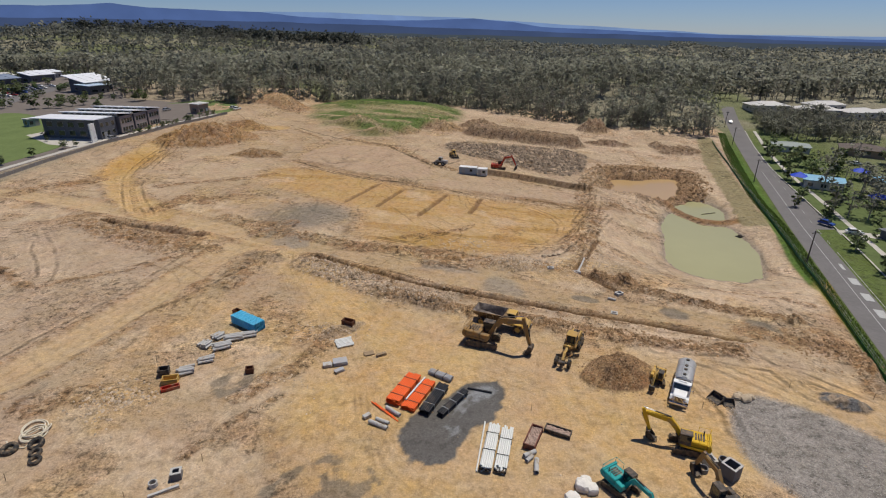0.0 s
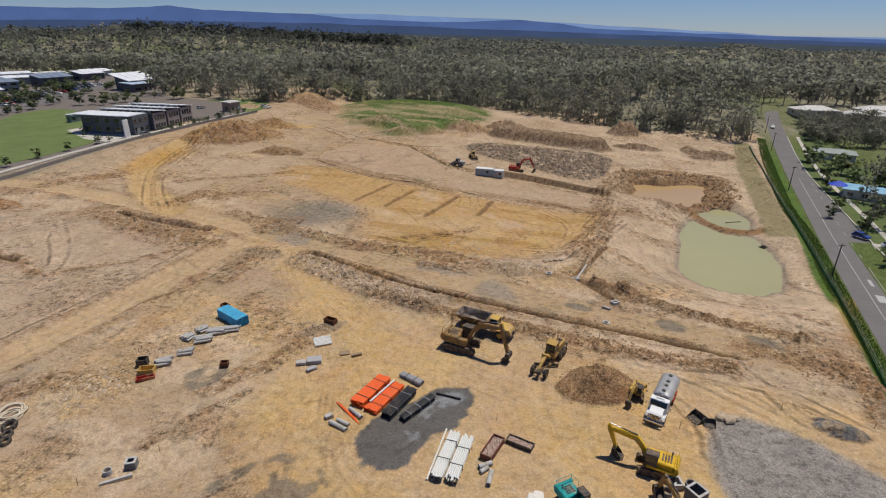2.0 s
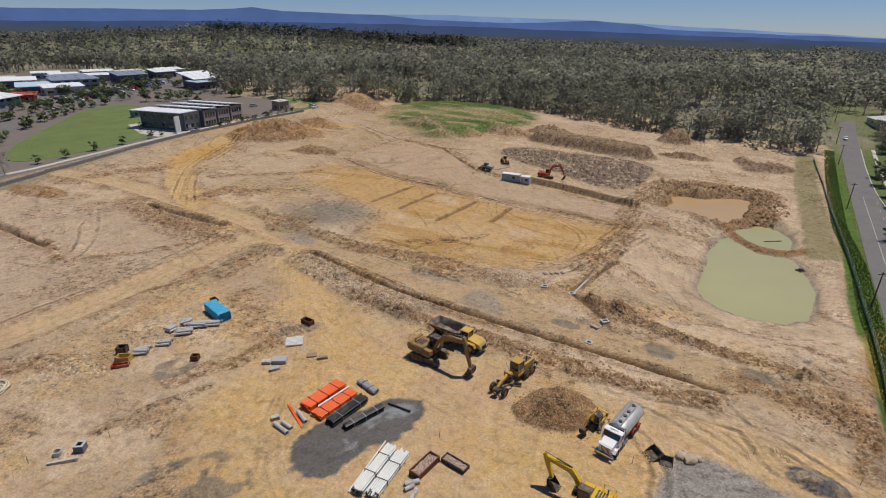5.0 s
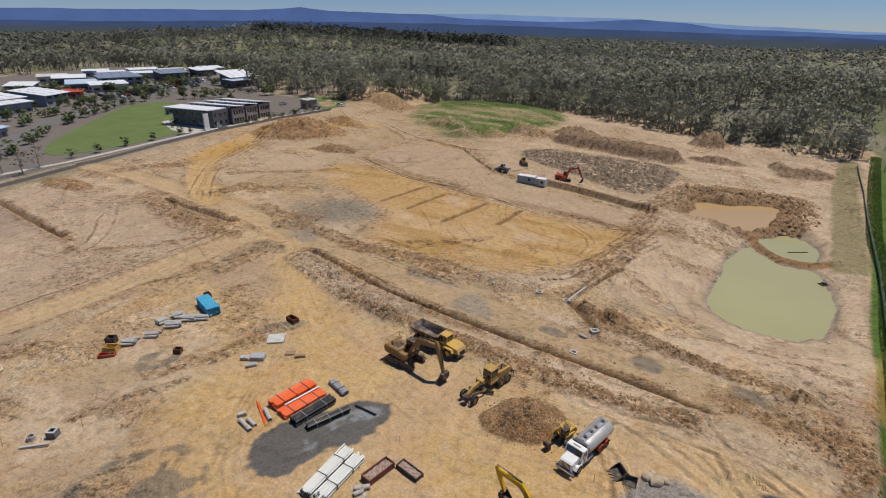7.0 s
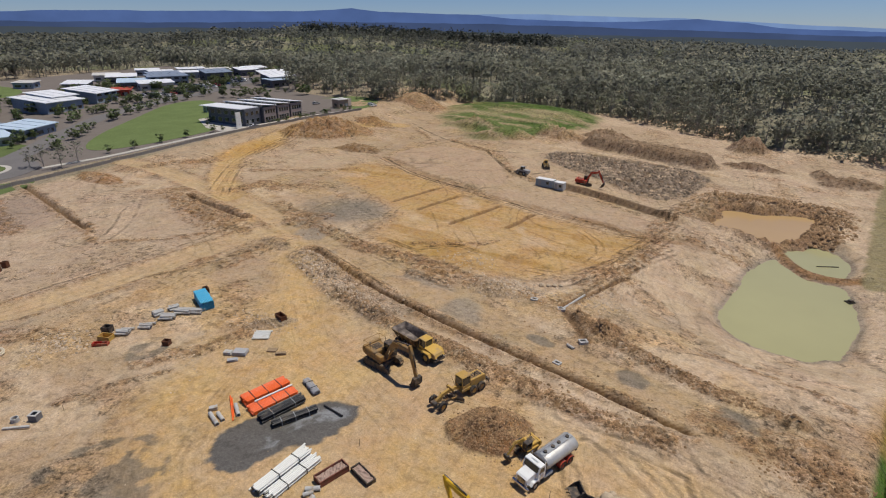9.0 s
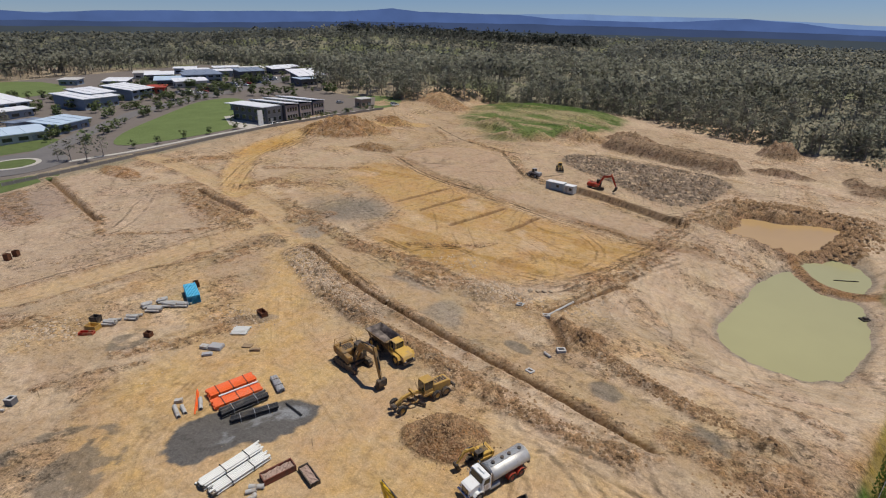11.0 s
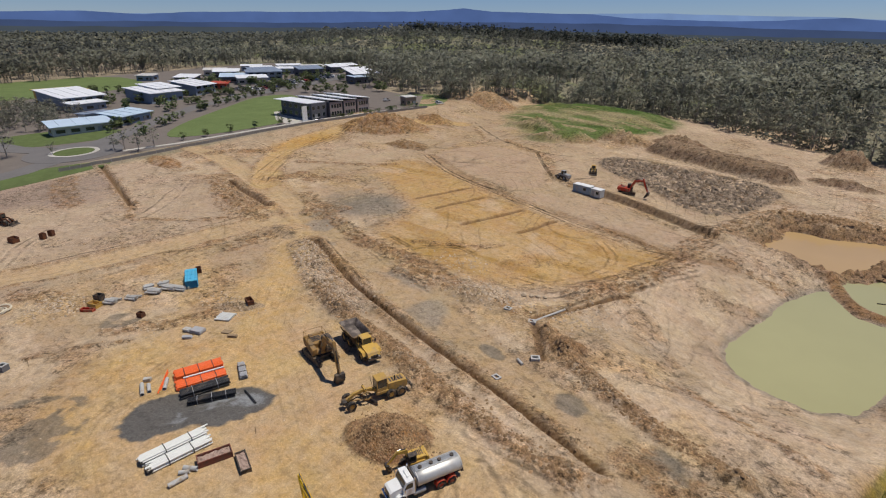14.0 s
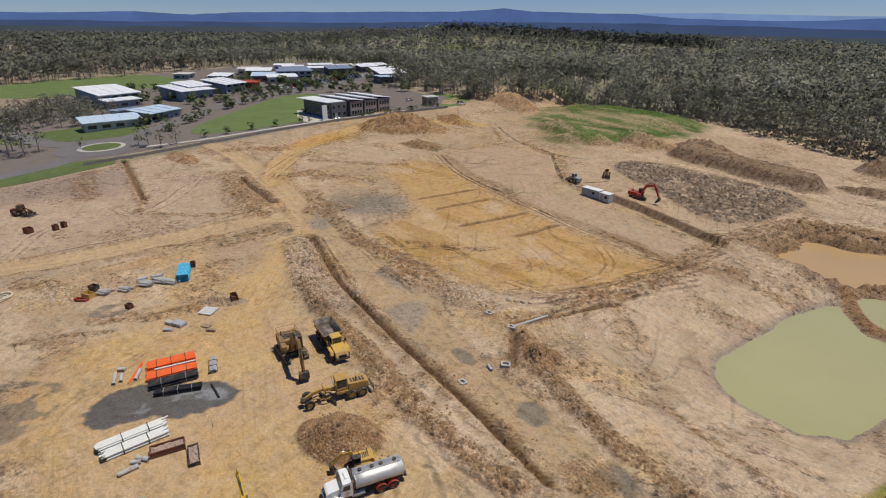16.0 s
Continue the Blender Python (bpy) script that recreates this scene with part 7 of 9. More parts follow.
slab_stack("grey blocks stacked on a pallet", on(-16.0, 62.6, 20), 3, 2.0, 1.4, 0.18, GREY_PIPE)
slab_stack("pale blocks stacked on a small pallet", on(-17.7, 61.8, 15), 2, 1.2, 0.9, 0.2, CONCRETE)
slab_stack("grey boards stacked low on the ground", on(-15.7, 60.6, 40), 2, 1.4, 0.7, 0.16, GREY_PIPE)
slab_stack("weathered timber boards stacked low", on(-10.3, 64.9, 30), 2, 1.5, 0.5, 0.14, TIMBER)
slab_stack("flat weathered timber sheet on the ground", on(-12.2, 65.2, 20), 1, 1.5, 1.0, 0.1, TIMBER)
slab_stack("pale concrete block lying on the dirt", on(-10.2, 51.4, 40), 1, 1.0, 0.6, 0.4, CONCRETE)
slab_stack("pale concrete beam lying on the near flat", on(-29.6, 38.9, 30), 1, 3.0, 0.3, 0.25, CONCRETE)

# bare stakes standing about the near flat
for x, y in ((-27.6, 43.4), (-33.2, 37.8), (-47.2, 39.6), (-42.6, 61.5), (10.6, 53.4), (33.0, 55.0), (47.0, 60.0), (57.5, 58.5), (61.0, 66.0), (26.0, 73.0)):
    bm = bmesh.new()
    rod(bm, (0, 0, -0.2), (0.04, 0.03, 1.1), 0.035, 6)
    ob = part("survey_stake", bm, TIMBER)
    ob.matrix_basis = on(x, y)
    tagged(ob, "thin timber survey stake standing in the dirt", "stake", "survey stakes")


# ---------------------------------------------------------------- rubble lying about
def rubble(name, label, spots, mat, seed):
    """Broken stones, five- to eight-sided, in one sheet."""
    r = np.random.default_rng(seed)
    xs, ys, sz = [np.array(v) for v in zip(*spots)]
    zs = land(xs, ys)[0]
    base = np.array([(1, 0, -0.2), (0.25, 0.95, -0.2), (-0.85, 0.5, -0.2), (-0.8, -0.6, -0.2), (0.3, -0.9, -0.2), (0.45, 0.2, 0.75), (-0.4, 0.25, 0.85), (-0.1, -0.45, 0.7)])
    tris = np.array([(0, 1, 5), (1, 6, 5), (1, 2, 6), (2, 3, 6), (3, 7, 6), (3, 4, 7), (4, 0, 7), (0, 5, 7), (5, 6, 7)])
    n = len(xs)
    a = r.uniform(0, 6.283, n)
    v = base[None] * (1 + r.uniform(-0.3, 0.3, (n, 8, 3)))
    s = sz[:, None]
    w = np.stack([(v[..., 0] * np.cos(a)[:, None] - v[..., 1] * np.sin(a)[:, None]) * s + xs[:, None], (v[..., 0] * np.sin(a)[:, None] + v[..., 1] * np.cos(a)[:, None]) * s + ys[:, None], v[..., 2] * s * 0.8 + zs[:, None]], -1).reshape(-1, 3)
    f = (tris[None] + 8 * np.arange(n)[:, None, None]).reshape(-1, 3).astype(np.int32)
    me = bpy.data.meshes.new(name)
    me.vertices.add(len(w))
    me.vertices.foreach_set("co", w.astype(np.float32).ravel())
    me.loops.add(f.size)
    me.loops.foreach_set("vertex_index", f.ravel())
    me.polygons.add(len(f))
    me.polygons.foreach_set("loop_start", np.arange(0, f.size, 3, dtype=np.int32))
    me.update(calc_edges=True)
    me.materials.append(mat)
    return tagged(new(name, me), label, "rubble", kind="stuff")


def along(pts, n, wide, lo, hi, seed):
    r = np.random.default_rng(seed)
    pts = [np.array(p, float) for p in pts]
    seg = [np.linalg.norm(b - a) for a, b in zip(pts[:-1], pts[1:])]
    out = []
    for _ in range(n):
        k = r.choice(len(seg), p=np.array(seg) / sum(seg))
        p = pts[k] + (pts[k + 1] - pts[k]) * r.uniform() + r.normal(0, wide, 2)
        out.append((p[0], p[1], lo + (hi - lo) * r.uniform() ** 3))
    return out


def around(x, y, rx, ry, n, lo, hi, seed):
    r = np.random.default_rng(seed)
    return [(x + r.normal(0, rx), y + r.normal(0, ry), lo + (hi - lo) * r.uniform() ** 3) for _ in range(n)]


CLOD = material("brown_clods", (0.255, 0.16, 0.085), rough=0.95, vary=0.3, size=0.5, island=0.4)
PALE_CLOD = material("pale_clods", (0.42, 0.33, 0.24), rough=0.95, vary=0.2, size=0.5, island=0.35)
GREY_STONE = material("grey_gravel", (0.30, 0.28, 0.255), rough=0.9, vary=0.2, size=0.3, island=0.4)
rubble("spoil_clods", "brown clods of spoil along the trenches", along(SPOIL_A, 1500, 1.0, 0.06, 0.38, 1) + along(SPOIL_B, 1100, 0.9, 0.06, 0.36, 2) + along(TRENCH_A, 700, 1.6, 0.05, 0.25, 3) + along(TRENCH_B, 300, 1.4, 0.05, 0.28, 4) + along(TRENCH_D, 350, 1.6, 0.08, 0.35, 5) + along(TRENCH_E, 260, 1.4, 0.08, 0.3, 6), CLOD, 1)
rubble("spoil_clods", "dark clods and rocks of the spoil heap", around(24.3, 62.2, 2.5, 1.9, 2600, 0.05, 0.2, 7) + around(34, 93.5, 1.6, 1.6, 220, 0.05, 0.18, 8) + around(64, 70, 3.4, 1.8, 500, 0.08, 0.4, 9) + around(58, 72, 3.0, 1.5, 300, 0.06, 0.3, 10), CLOD, 2)
rubble("broken_rock", "pale broken rock strewn over the ground", along(SPOIL_C, 1500, 1.7, 0.06, 0.34, 11) + around(-44, 53, 2.4, 2.2, 420, 0.05, 0.3, 12) + around(15, 103, 4.5, 2.2, 700, 0.08, 0.4, 13) + around(33, 106, 3, 4, 450, 0.06, 0.32, 14) + around(-20, 71, 3.2, 1.6, 300, 0.05, 0.25, 15) + around(-24, 58, 4, 3, 180, 0.04, 0.2, 16) + around(-28, 41, 2.0, 1.6, 150, 0.04, 0.16, 18) + around(4, 112, 5, 2, 250, 0.06, 0.3, 19) + around(0, 70, 60, 35, 1400, 0.03, 0.14, 20), PALE_CLOD, 3)
rr_ = np.random.default_rng(31)
field = [(a, b, 0.15 + 0.75 * c ** 2.5) for a, b, c in zip(rr_.uniform(-14, 58, 5200), rr_.uniform(184, 230, 5200), rr_.uniform(0, 1, 5200))]
inside_ = poly_dist(np.array([p[0] for p in field]), np.array([p[1] for p in field]), RUBBLE) < 0.5
rubble("broken_rock", "grey-brown broken rock heaped over the rough field", [p for p, k in zip(field, inside_) if k], material("brown_grey_rock", (0.21, 0.16, 0.115), rough=0.95, vary=0.25, size=0.5, island=0.55), 4)
gravel_spots = [(a, b, 0.03 + 0.06 * c) for a, b, c in zip(rr_.uniform(34, 60, 9000), rr_.uniform(36, 58, 9000), rr_.uniform(0, 1, 9000))]
inside_ = poly_dist(np.array([p[0] for p in gravel_spots]), np.array([p[1] for p in gravel_spots]), GRAVEL_YARD) < 0.3
rubble("gravel", "grey crushed gravel spread over the yard", [p for p, k in zip(gravel_spots, inside_) if k], GREY_STONE, 5)
churned = []
for k, (pts, half, rough) in enumerate(CHURN):
    if pts[0][1] < 160:
        ln = sum(math.hypot(b[0] - a[0], b[1] - a[1]) for a, b in zip(pts[:-1], pts[1:]))
        far = max(1.0, pts[0][1] / 90)
        churned += along(pts, int(ln * half * 2.6 * (0.5 + rough) / far), half * 0.75, 0.05 * far, 0.24 * far, 40 + k)
rubble("spoil_clods", "loose brown clods on ground broken by tracks", churned, CLOD, 7)
rubble("spoil_clods", "brown clods along the edges of the haul roads", [q for n_, c_ in enumerate((HAUL_A, HAUL_B, GREY_ROAD)) for q in along(c_, 700, 5.2, 0.06, 0.26, 80 + n_) if line_dist(np.array([q[0]]), np.array([q[1]]), c_)[0][0] > 3.6], CLOD, 8)
rubble("spoil_clods", "broken clods on the steep bank of the muddy pit", along([(57, 203), (72, 206), (90, 205), (86, 185), (79, 172)], 1800, 2.6, 0.15, 0.8, 90), CLOD, 9)

# ---------------------------------------------------------------- the street beside the site
ASPHALT = material("worn_asphalt", (0.155, 0.145, 0.14), rough=0.9, vary=0.15, size=6.0, bump=0.004)
PAINT_LINE = material("road_paint", (0.42, 0.42, 0.40), rough=0.7, vary=0.15, size=0.6)
KERB = material("concrete_kerb", (0.45, 0.42, 0.38), rough=0.9, vary=0.15, size=1.0)
PATH_CONCRETE = material("path_concrete", (0.46, 0.43, 0.38), rough=0.9, vary=0.12, size=1.5)
LAWN = material("lawn", (0.105, 0.135, 0.05), rough=0.95, vary=0.25, size=2.5, spec=0.1)
POLE_WOOD = material("weathered_pole", (0.10, 0.085, 0.07), rough=0.9, vary=0.25, size=0.8)
MESH_GREEN = material("green_shade_mesh", (0.07, 0.17, 0.075), rough=0.9, vary=0.3, size=1.5)


def strip(name, course, mat, label, category, width, lift=0.06, thick=0.25, kind="structure", level=None):
    """A band laid along a course of points on the ground, with thickness. width: (left, right) at each point, or one pair."""
    pts = [Vector((p[0], p[1], 0)) for p in course]
    bm = bmesh.new()
    rows = []
    for i, p in enumerate(pts):
        d = (pts[min(i + 1, len(pts) - 1)] - pts[max(i - 1, 0)]).normalized()
        nrm = Vector((-d.y, d.x, 0))
        a, b = width(i) if callable(width) else width
        l, r = p + nrm * a, p - nrm * b
        z = (level(p) if level else float(wide_land(np.array([p.x]), np.array([p.y]))[0])) + lift
        rows.append([bm.verts.new((l.x, l.y, z)), bm.verts.new((r.x, r.y, z)), bm.verts.new((r.x, r.y, z - thick)), bm.verts.new((l.x, l.y, z - thick))])
    for a, b in zip(rows[:-1], rows[1:]):
        for k in range(4):
            bm.faces.new((a[k], a[(k + 1) % 4], b[(k + 1) % 4], b[k]))
    bm.faces.new(rows[0][::-1])
    bm.faces.new(rows[-1])
    return tagged(part(name, bm, mat), label, category, kind=kind)


ys_ = np.concatenate([np.arange(20, 240, 6), np.arange(240, 353, 8)])
COS = math.cos(math.atan(ROAD_SLOPE))
road_level = lambda p: float(road_height(p.y))
strip("road", [(float(road_left(y)), float(y)) for y in ys_], ASPHALT, "worn grey asphalt road with white lines", "road", lambda i: (0.0, float(road_width(ys_[i])) * COS), 0.05, 0.3, level=road_level)


def road_mark(y0, y1, off, w):
    ys = np.linspace(y0, y1, max(2, int((y1 - y0) / 6) + 1))
    strip("trim", [(float(road_left(y)) + off * COS, float(y) - off * COS * ROAD_SLOPE) for y in ys], PAINT_LINE, "white painted road line", "road marking", (w / 2, w / 2), 0.06, 0.006, level=road_level)


road_mark(60, 132, 3.6, 0.14)
road_mark(132, 346, 3.7, 0.14)
road_mark(60, 128, 7.2, 0.12)
for y in np.arange(134, 215, 9):
    road_mark(y, y + 3.0, 7.2, 0.12)
for y0 in (92, 99.5, 107.5, 116):
    road_mark(y0, y0 + 3.6, 5.4, 1.7 if y0 < 112 else 0.7)
kerb_y = np.arange(20, 300, 8)
strip("pavement", [(float(road_left(y) + road_width(y) + 0.15), float(y)) for y in kerb_y], KERB, "concrete kerb along the street", "kerb", (0.18, 0.18), 0.2, 0.4, level=road_level)
strip("pavement", [(float(road_left(y) + road_width(y) + 5.2), float(y)) for y in kerb_y], PATH_CONCRETE, "pale concrete footpath behind the verge", "footpath", (0.75, 0.75), 0.14, 0.3, level=road_level)
strip("ground", [(float(road_left(y) + road_width(y) + 10.5), float(y)) for y in kerb_y], LAWN, "green front lawns along the street", "lawn", (10.2, 10.0), 0.1, 0.3, level=road_level)
strip("pavement", [(float(road_left(142)) + 12.5, 141.5), (float(road_left(142)) + 24, 137.5)], PATH_CONCRETE, "pale concrete driveway to a house", "driveway", (2.2, 2.2), 0.17, 0.3, level=road_level)
strip("road", [(float(road_left(264)) + 7, 264), (165, 268), (187, 258), (215, 240), (280, 205)], ASPHALT, "side street running between the houses", "road", (3.2, 3.2), 0.1, 0.3, level=lambda p: float(road_height(230)))


def street_pole(x, y, tall=9.0, cross=True):
    root = thing("power_pole", "weathered timber power pole beside the road", "pole", pose(x, y, float(road_height(y)) - 0.3, 0, 0, 18), "street poles")
    bm = bmesh.new()
    rod(bm, (0, 0, 0), (0, 0, tall), 0.17, 10, 0.11)
    part("pole", bm, POLE_WOOD, root)
    if cross:
        bm = bmesh.new()
        box(bm, (0, 0, tall - 0.5), (2.0, 0.12, 0.14))
        part("crossarm", bm, POLE_WOOD, root)
        for k in (-0.85, -0.3, 0.3, 0.85):
            bm = bmesh.new()
            rod(bm, (k, 0, tall - 0.43), (k, 0, tall - 0.2), 0.05, 6)
            part("insulator", bm, GALV, root)
    bm = bmesh.new()
    rod(bm, (0, 0, tall - 1.2), (1.6, 0, tall - 0.9), 0.035, 6)
    box(bm, (1.75, 0, tall - 0.9), (0.5, 0.18, 0.1))
    part("lamp_arm", bm, GALV, root)


for y, tall in ((118.5, 8.5), (196, 9.0), (262, 9.0), (300, 9.0), (345, 9.0)):
    street_pole(float(road_left(y)) - 2.0, y, tall)

# site fence: posts, rails and green shade mesh
fence_course = [(63.8, 62), (66.4, 69), (69.7, 77.3), (75, 91), (82.2, 112.6), (92.6, 145.1), (105.5, 190.1), (117, 228), (127.7, 268.2)]
fence = tagged(new("site_fence"), "wire site fence with green shade mesh on steel posts", "fence")
post_src = mesh_src = None
for (ax, ay), (bx, by) in zip(fence_course[:-1], fence_course[1:]):
    ln = math.hypot(bx - ax, by - ay)
    n = max(1, round(ln / 3.5))
    for i in range(n):
        px, py = ax + (bx - ax) * i / n, ay + (by - ay) * i / n
        qx, qy = ax + (bx - ax) * (i + 1) / n, ay + (by - ay) * (i + 1) / n
        z, zq = height(px, py), height(qx, qy)
        if post_src is None:
            bm = bmesh.new()
            rod(bm, (0, 0, -0.3), (0, 0, 1.8), 0.035, 6)
            post_src = part("post", bm, GALV, fence)
            post_src.matrix_basis = Matrix.Translation((px, py, z))
        else:
            share("post", post_src, fence, Matrix.Translation((px, py, z)))
        bm = bmesh.new()
        d = Vector((qx - px, qy - py, 0)).normalized()
        nn = Vector((-d.y, d.x, 0)) * 0.02
        a, b = Vector((px, py, z)), Vector((qx, qy, zq))
        cs = [a + Vector((0, 0, 0.05)), b + Vector((0, 0, 0.05)), b + Vector((0, 0, 0.8)), a + Vector((0, 0, 0.8))]
        f, g = [bm.verts.new(c + nn) for c in cs], [bm.verts.new(c - nn) for c in cs]
        bm.faces.new(f)
        bm.faces.new(g[::-1])
        for k in range(4):
            bm.faces.new((f[k], g[k], g[(k + 1) % 4], f[(k + 1) % 4]))
        part("mesh_panel", bm, MESH_GREEN, fence)
        bm = bmesh.new()
        for hgt in (1.2, 1.7):
            rod(bm, a + Vector((0, 0, hgt)), b + Vector((0, 0, hgt)), 0.02, 5)
        part("rail", bm, GALV, fence)

# grass tufts on the verge
def tufts(name, label, xs, ys, size, mat, seed, zs=None):
    r = np.random.default_rng(seed)
    n = len(xs)
    zs = land(xs, ys)[0] if zs is None else zs
    a = r.uniform(0, 6.283, n)
    s = size * r.uniform(0.5, 1.3, n)
    v = np.empty((n, 3, 3))
    v[:, 0] = np.stack([xs - np.cos(a) * s * 0.35, ys - np.sin(a) * s * 0.35, zs - 0.03], -1)
    v[:, 1] = np.stack([xs + np.cos(a) * s * 0.35, ys + np.sin(a) * s * 0.35, zs - 0.03], -1)
    v[:, 2] = np.stack([xs + r.normal(0, 0.3, n) * s, ys + r.normal(0, 0.3, n) * s, zs + s], -1)
    me = bpy.data.meshes.new(name)
    me.vertices.add(3 * n)
    me.vertices.foreach_set("co", v.astype(np.float32).ravel())
    me.loops.add(3 * n)
    me.loops.foreach_set("vertex_index", np.arange(3 * n, dtype=np.int32))
    me.polygons.add(n)
    me.polygons.foreach_set("loop_start", np.arange(0, 3 * n, 3, dtype=np.int32))
    me.update(calc_edges=True)
    me.materials.append(mat)
    return tagged(new(name, me), label, "grass", kind="stuff")


VERGE_GRASS = leaf_material("verge_grass", (0.11, 0.17, 0.04))
gy_ = rng.uniform(45, 285, 26000)
tufts("verge_grass", "long green grass on the verge between fence and road", road_left(gy_) - rng.uniform(0.4, 4.6, 26000) - 2.6 * ss(140, 180, gy_), gy_, 0.32, VERGE_GRASS, 3)


# ---------------------------------------------------------------- houses, cars and garden trees
ROOF_GREY = material("grey_roof_tiles", (0.16, 0.165, 0.175), rough=0.8, vary=0.15, size=1.0)
ROOF_PALE = material("pale_metal_roof", (0.56, 0.54, 0.50), rough=0.5, vary=0.08, size=3.0)
ROOF_WHITE = material("white_metal_roof", (0.72, 0.73, 0.75), rough=0.45, vary=0.06, size=3.0)
ROOF_BLUE = material("light_blue_roof", (0.22, 0.42, 0.56), rough=0.5, vary=0.1, size=3.0)
SHADE_BLUE = material("blue_shade_cloth", (0.02, 0.06, 0.48), rough=0.6, vary=0.1, size=2.0)
BRICK_WALL = material("tan_brick_wall", (0.34, 0.25, 0.18), rough=0.9, vary=0.15, size=0.6)
MAUVE_BRICK = material("mauve_grey_brick", (0.30, 0.25, 0.235), rough=0.9, vary=0.15, size=0.6)
DARK_WALL = material("charcoal_wall", (0.11, 0.115, 0.13), rough=0.7, vary=0.12, size=1.5)
PALE_WALL = material("pale_render_wall", (0.52, 0.5, 0.46), rough=0.8, vary=0.1, size=1.5)


def window(parent, c, s, m=None):
    """A framed pane set proud of a wall; thin along its smallest side."""
    bm = bmesh.new()
    thin = min(range(3), key=lambda i: s[i])
    f = [v + 0.12 if i != thin else v for i, v in enumerate(s)]
    box(bm, c, f, m)
    fr = part("window", bm, GALV, parent)
    g = [v if i != thin else v + 0.04 for i, v in enumerate(s)]
    bm = bmesh.new()
    box(bm, c, g, m)
    part("pane", bm, GLASS, fr)
    return fr


def hip_house(label, x, y, z, turn, lx, ly, wall, roof, tall=2.7, rise=1.9, flat=False):
    root = thing("house", label, "house", pose(x, y, z, 0, 0, turn), "houses by the street")
    bm = bmesh.new()
    box(bm, (0, 0, tall / 2 - 0.3), (lx, ly, tall + 0.6))
    part("wall", bm, wall, root)
    bm = bmesh.new()
    ex, ey = lx / 2 + 0.6, ly / 2 + 0.6
    rx = max(0.1, ex - ey)
    lo = [bm.verts.new(p) for p in ((-ex, -ey, tall), (ex, -ey, tall), (ex, ey, tall), (-ex, ey, tall))]
    lb = [bm.verts.new((v.co.x, v.co.y, tall - 0.15)) for v in lo]
    r0, r1 = bm.verts.new((-rx, 0, tall + rise)), bm.verts.new((rx, 0, tall + rise))
    for f in ((lo[0], lo[1], r1, r0), (lo[1], lo[2], r1), (lo[2], lo[3], r0, r1), (lo[3], lo[0], r0), lb[::-1]):
        bm.faces.new(f)
    for i in range(4):
        bm.faces.new((lb[i], lb[(i + 1) % 4], lo[(i + 1) % 4], lo[i]))
    rf = part("roof", bm, roof, root)
    bm = bmesh.new()
    rod(bm, (-rx, 0, tall + rise + 0.02), (rx, 0, tall + rise + 0.02), 0.12, 6)
    part("ridge", bm, roof, rf)
    for s in (-1, 1):
        n = max(2, int(lx / 4))
        for i in range(n):
            window(root, (-lx / 2 + lx * (i + 0.5) / n, s * (ly / 2), 1.5), (1.6, 0.06, 1.2))
        window(root, (s * lx / 2, 0, 1.5), (0.06, 1.6, 1.2))
    return root


zr = float(road_height(140))
hip_house("single-storey house with charcoal walls and grey hip roof", 125.5, 133.5, zr, 14, 15, 12, DARK_WALL, ROOF_GREY)
hip_house("single-storey garage wing with grey hip roof", 121.0, 121.0, zr, 14, 9, 9, DARK_WALL, ROOF_GREY)
hip_house("brick house with grey hip roof behind the street trees", 137.0, 110.0, zr, 14, 16, 12, BRICK_WALL, ROOF_GREY)
hip_house("house with brown-grey hip roof among trees", 186, 246, -6.0, -30, 17, 12, BRICK_WALL, material("brown_roof_tiles", (0.12, 0.095, 0.08), rough=0.8, vary=0.15))
hip_house("house with grey-green metal roof by the side street", 157, 252, -6.2, -25, 15, 11, PALE_WALL, material("grey_green_roof", (0.27, 0.30, 0.27), rough=0.6, vary=0.08, size=3.0), 2.8, 1.2)
hip_house("house with light blue metal roof among trees", 134, 190, -7.0, -30, 12, 9, PALE_WALL, ROOF_BLUE, 3.2, 1.0)
hip_house("house with light blue metal roof further along", 160, 190, -7.0, -10, 12, 9, PALE_WALL, ROOF_BLUE, 3.2, 1.0)
for x, y, lx, ly, t in ((191, 342, 22, 13, 0), (216, 333, 24, 12, -10), (238, 328, 22, 12, 12), (258, 326, 20, 11, -15), (228, 345, 22, 10, 5), (282, 318, 22, 12, -10)):
    hip_house("low building with broad pale metal roof among the trees", x, y, float(wide_land(np.array([x]), np.array([y]))[0]) + 0.5, t, lx, ly, PALE_WALL, ROOF_PALE, 3.4, 2.0)
for x, y in ((127, 193.5), (155, 202), (137, 167)):
    root = thing("shade_sail", "bright blue fabric shade over a play area", "shade", pose(x, y, -7, 0, 0, 20), "blue shades")
    bm = bmesh.new()
    bmesh.ops.create_cone(bm, cap_ends=True, segments=8, radius1=3.2, radius2=0.3, depth=1.4, matrix=Matrix.Translation((0, 0, 4.0)))
    part("canopy", bm, SHADE_BLUE, root)
    for k in range(4):
        bm = bmesh.new()
        rod(bm, (2.6 * math.cos(k * 1.571), 2.6 * math.sin(k * 1.571), 0), (2.6 * math.cos(k * 1.571), 2.6 * math.sin(k * 1.571), 3.3), 0.06, 6)
        part("post", bm, GALV, root)


def car_meshes():
    """Body, glasshouse and wheel of a small car, along x."""
    bm = bmesh.new()
    slab(bm, [(-2.1, 0.32), (-2.15, 0.75), (-1.95, 0.95), (1.0, 0.95), (1.95, 0.8), (2.1, 0.6), (2.1, 0.32)], -0.86, 0.86)
    bmesh.ops.bevel(bm, geom=bm.edges[:], offset=0.06, segments=1, affect="EDGES")
    return bm


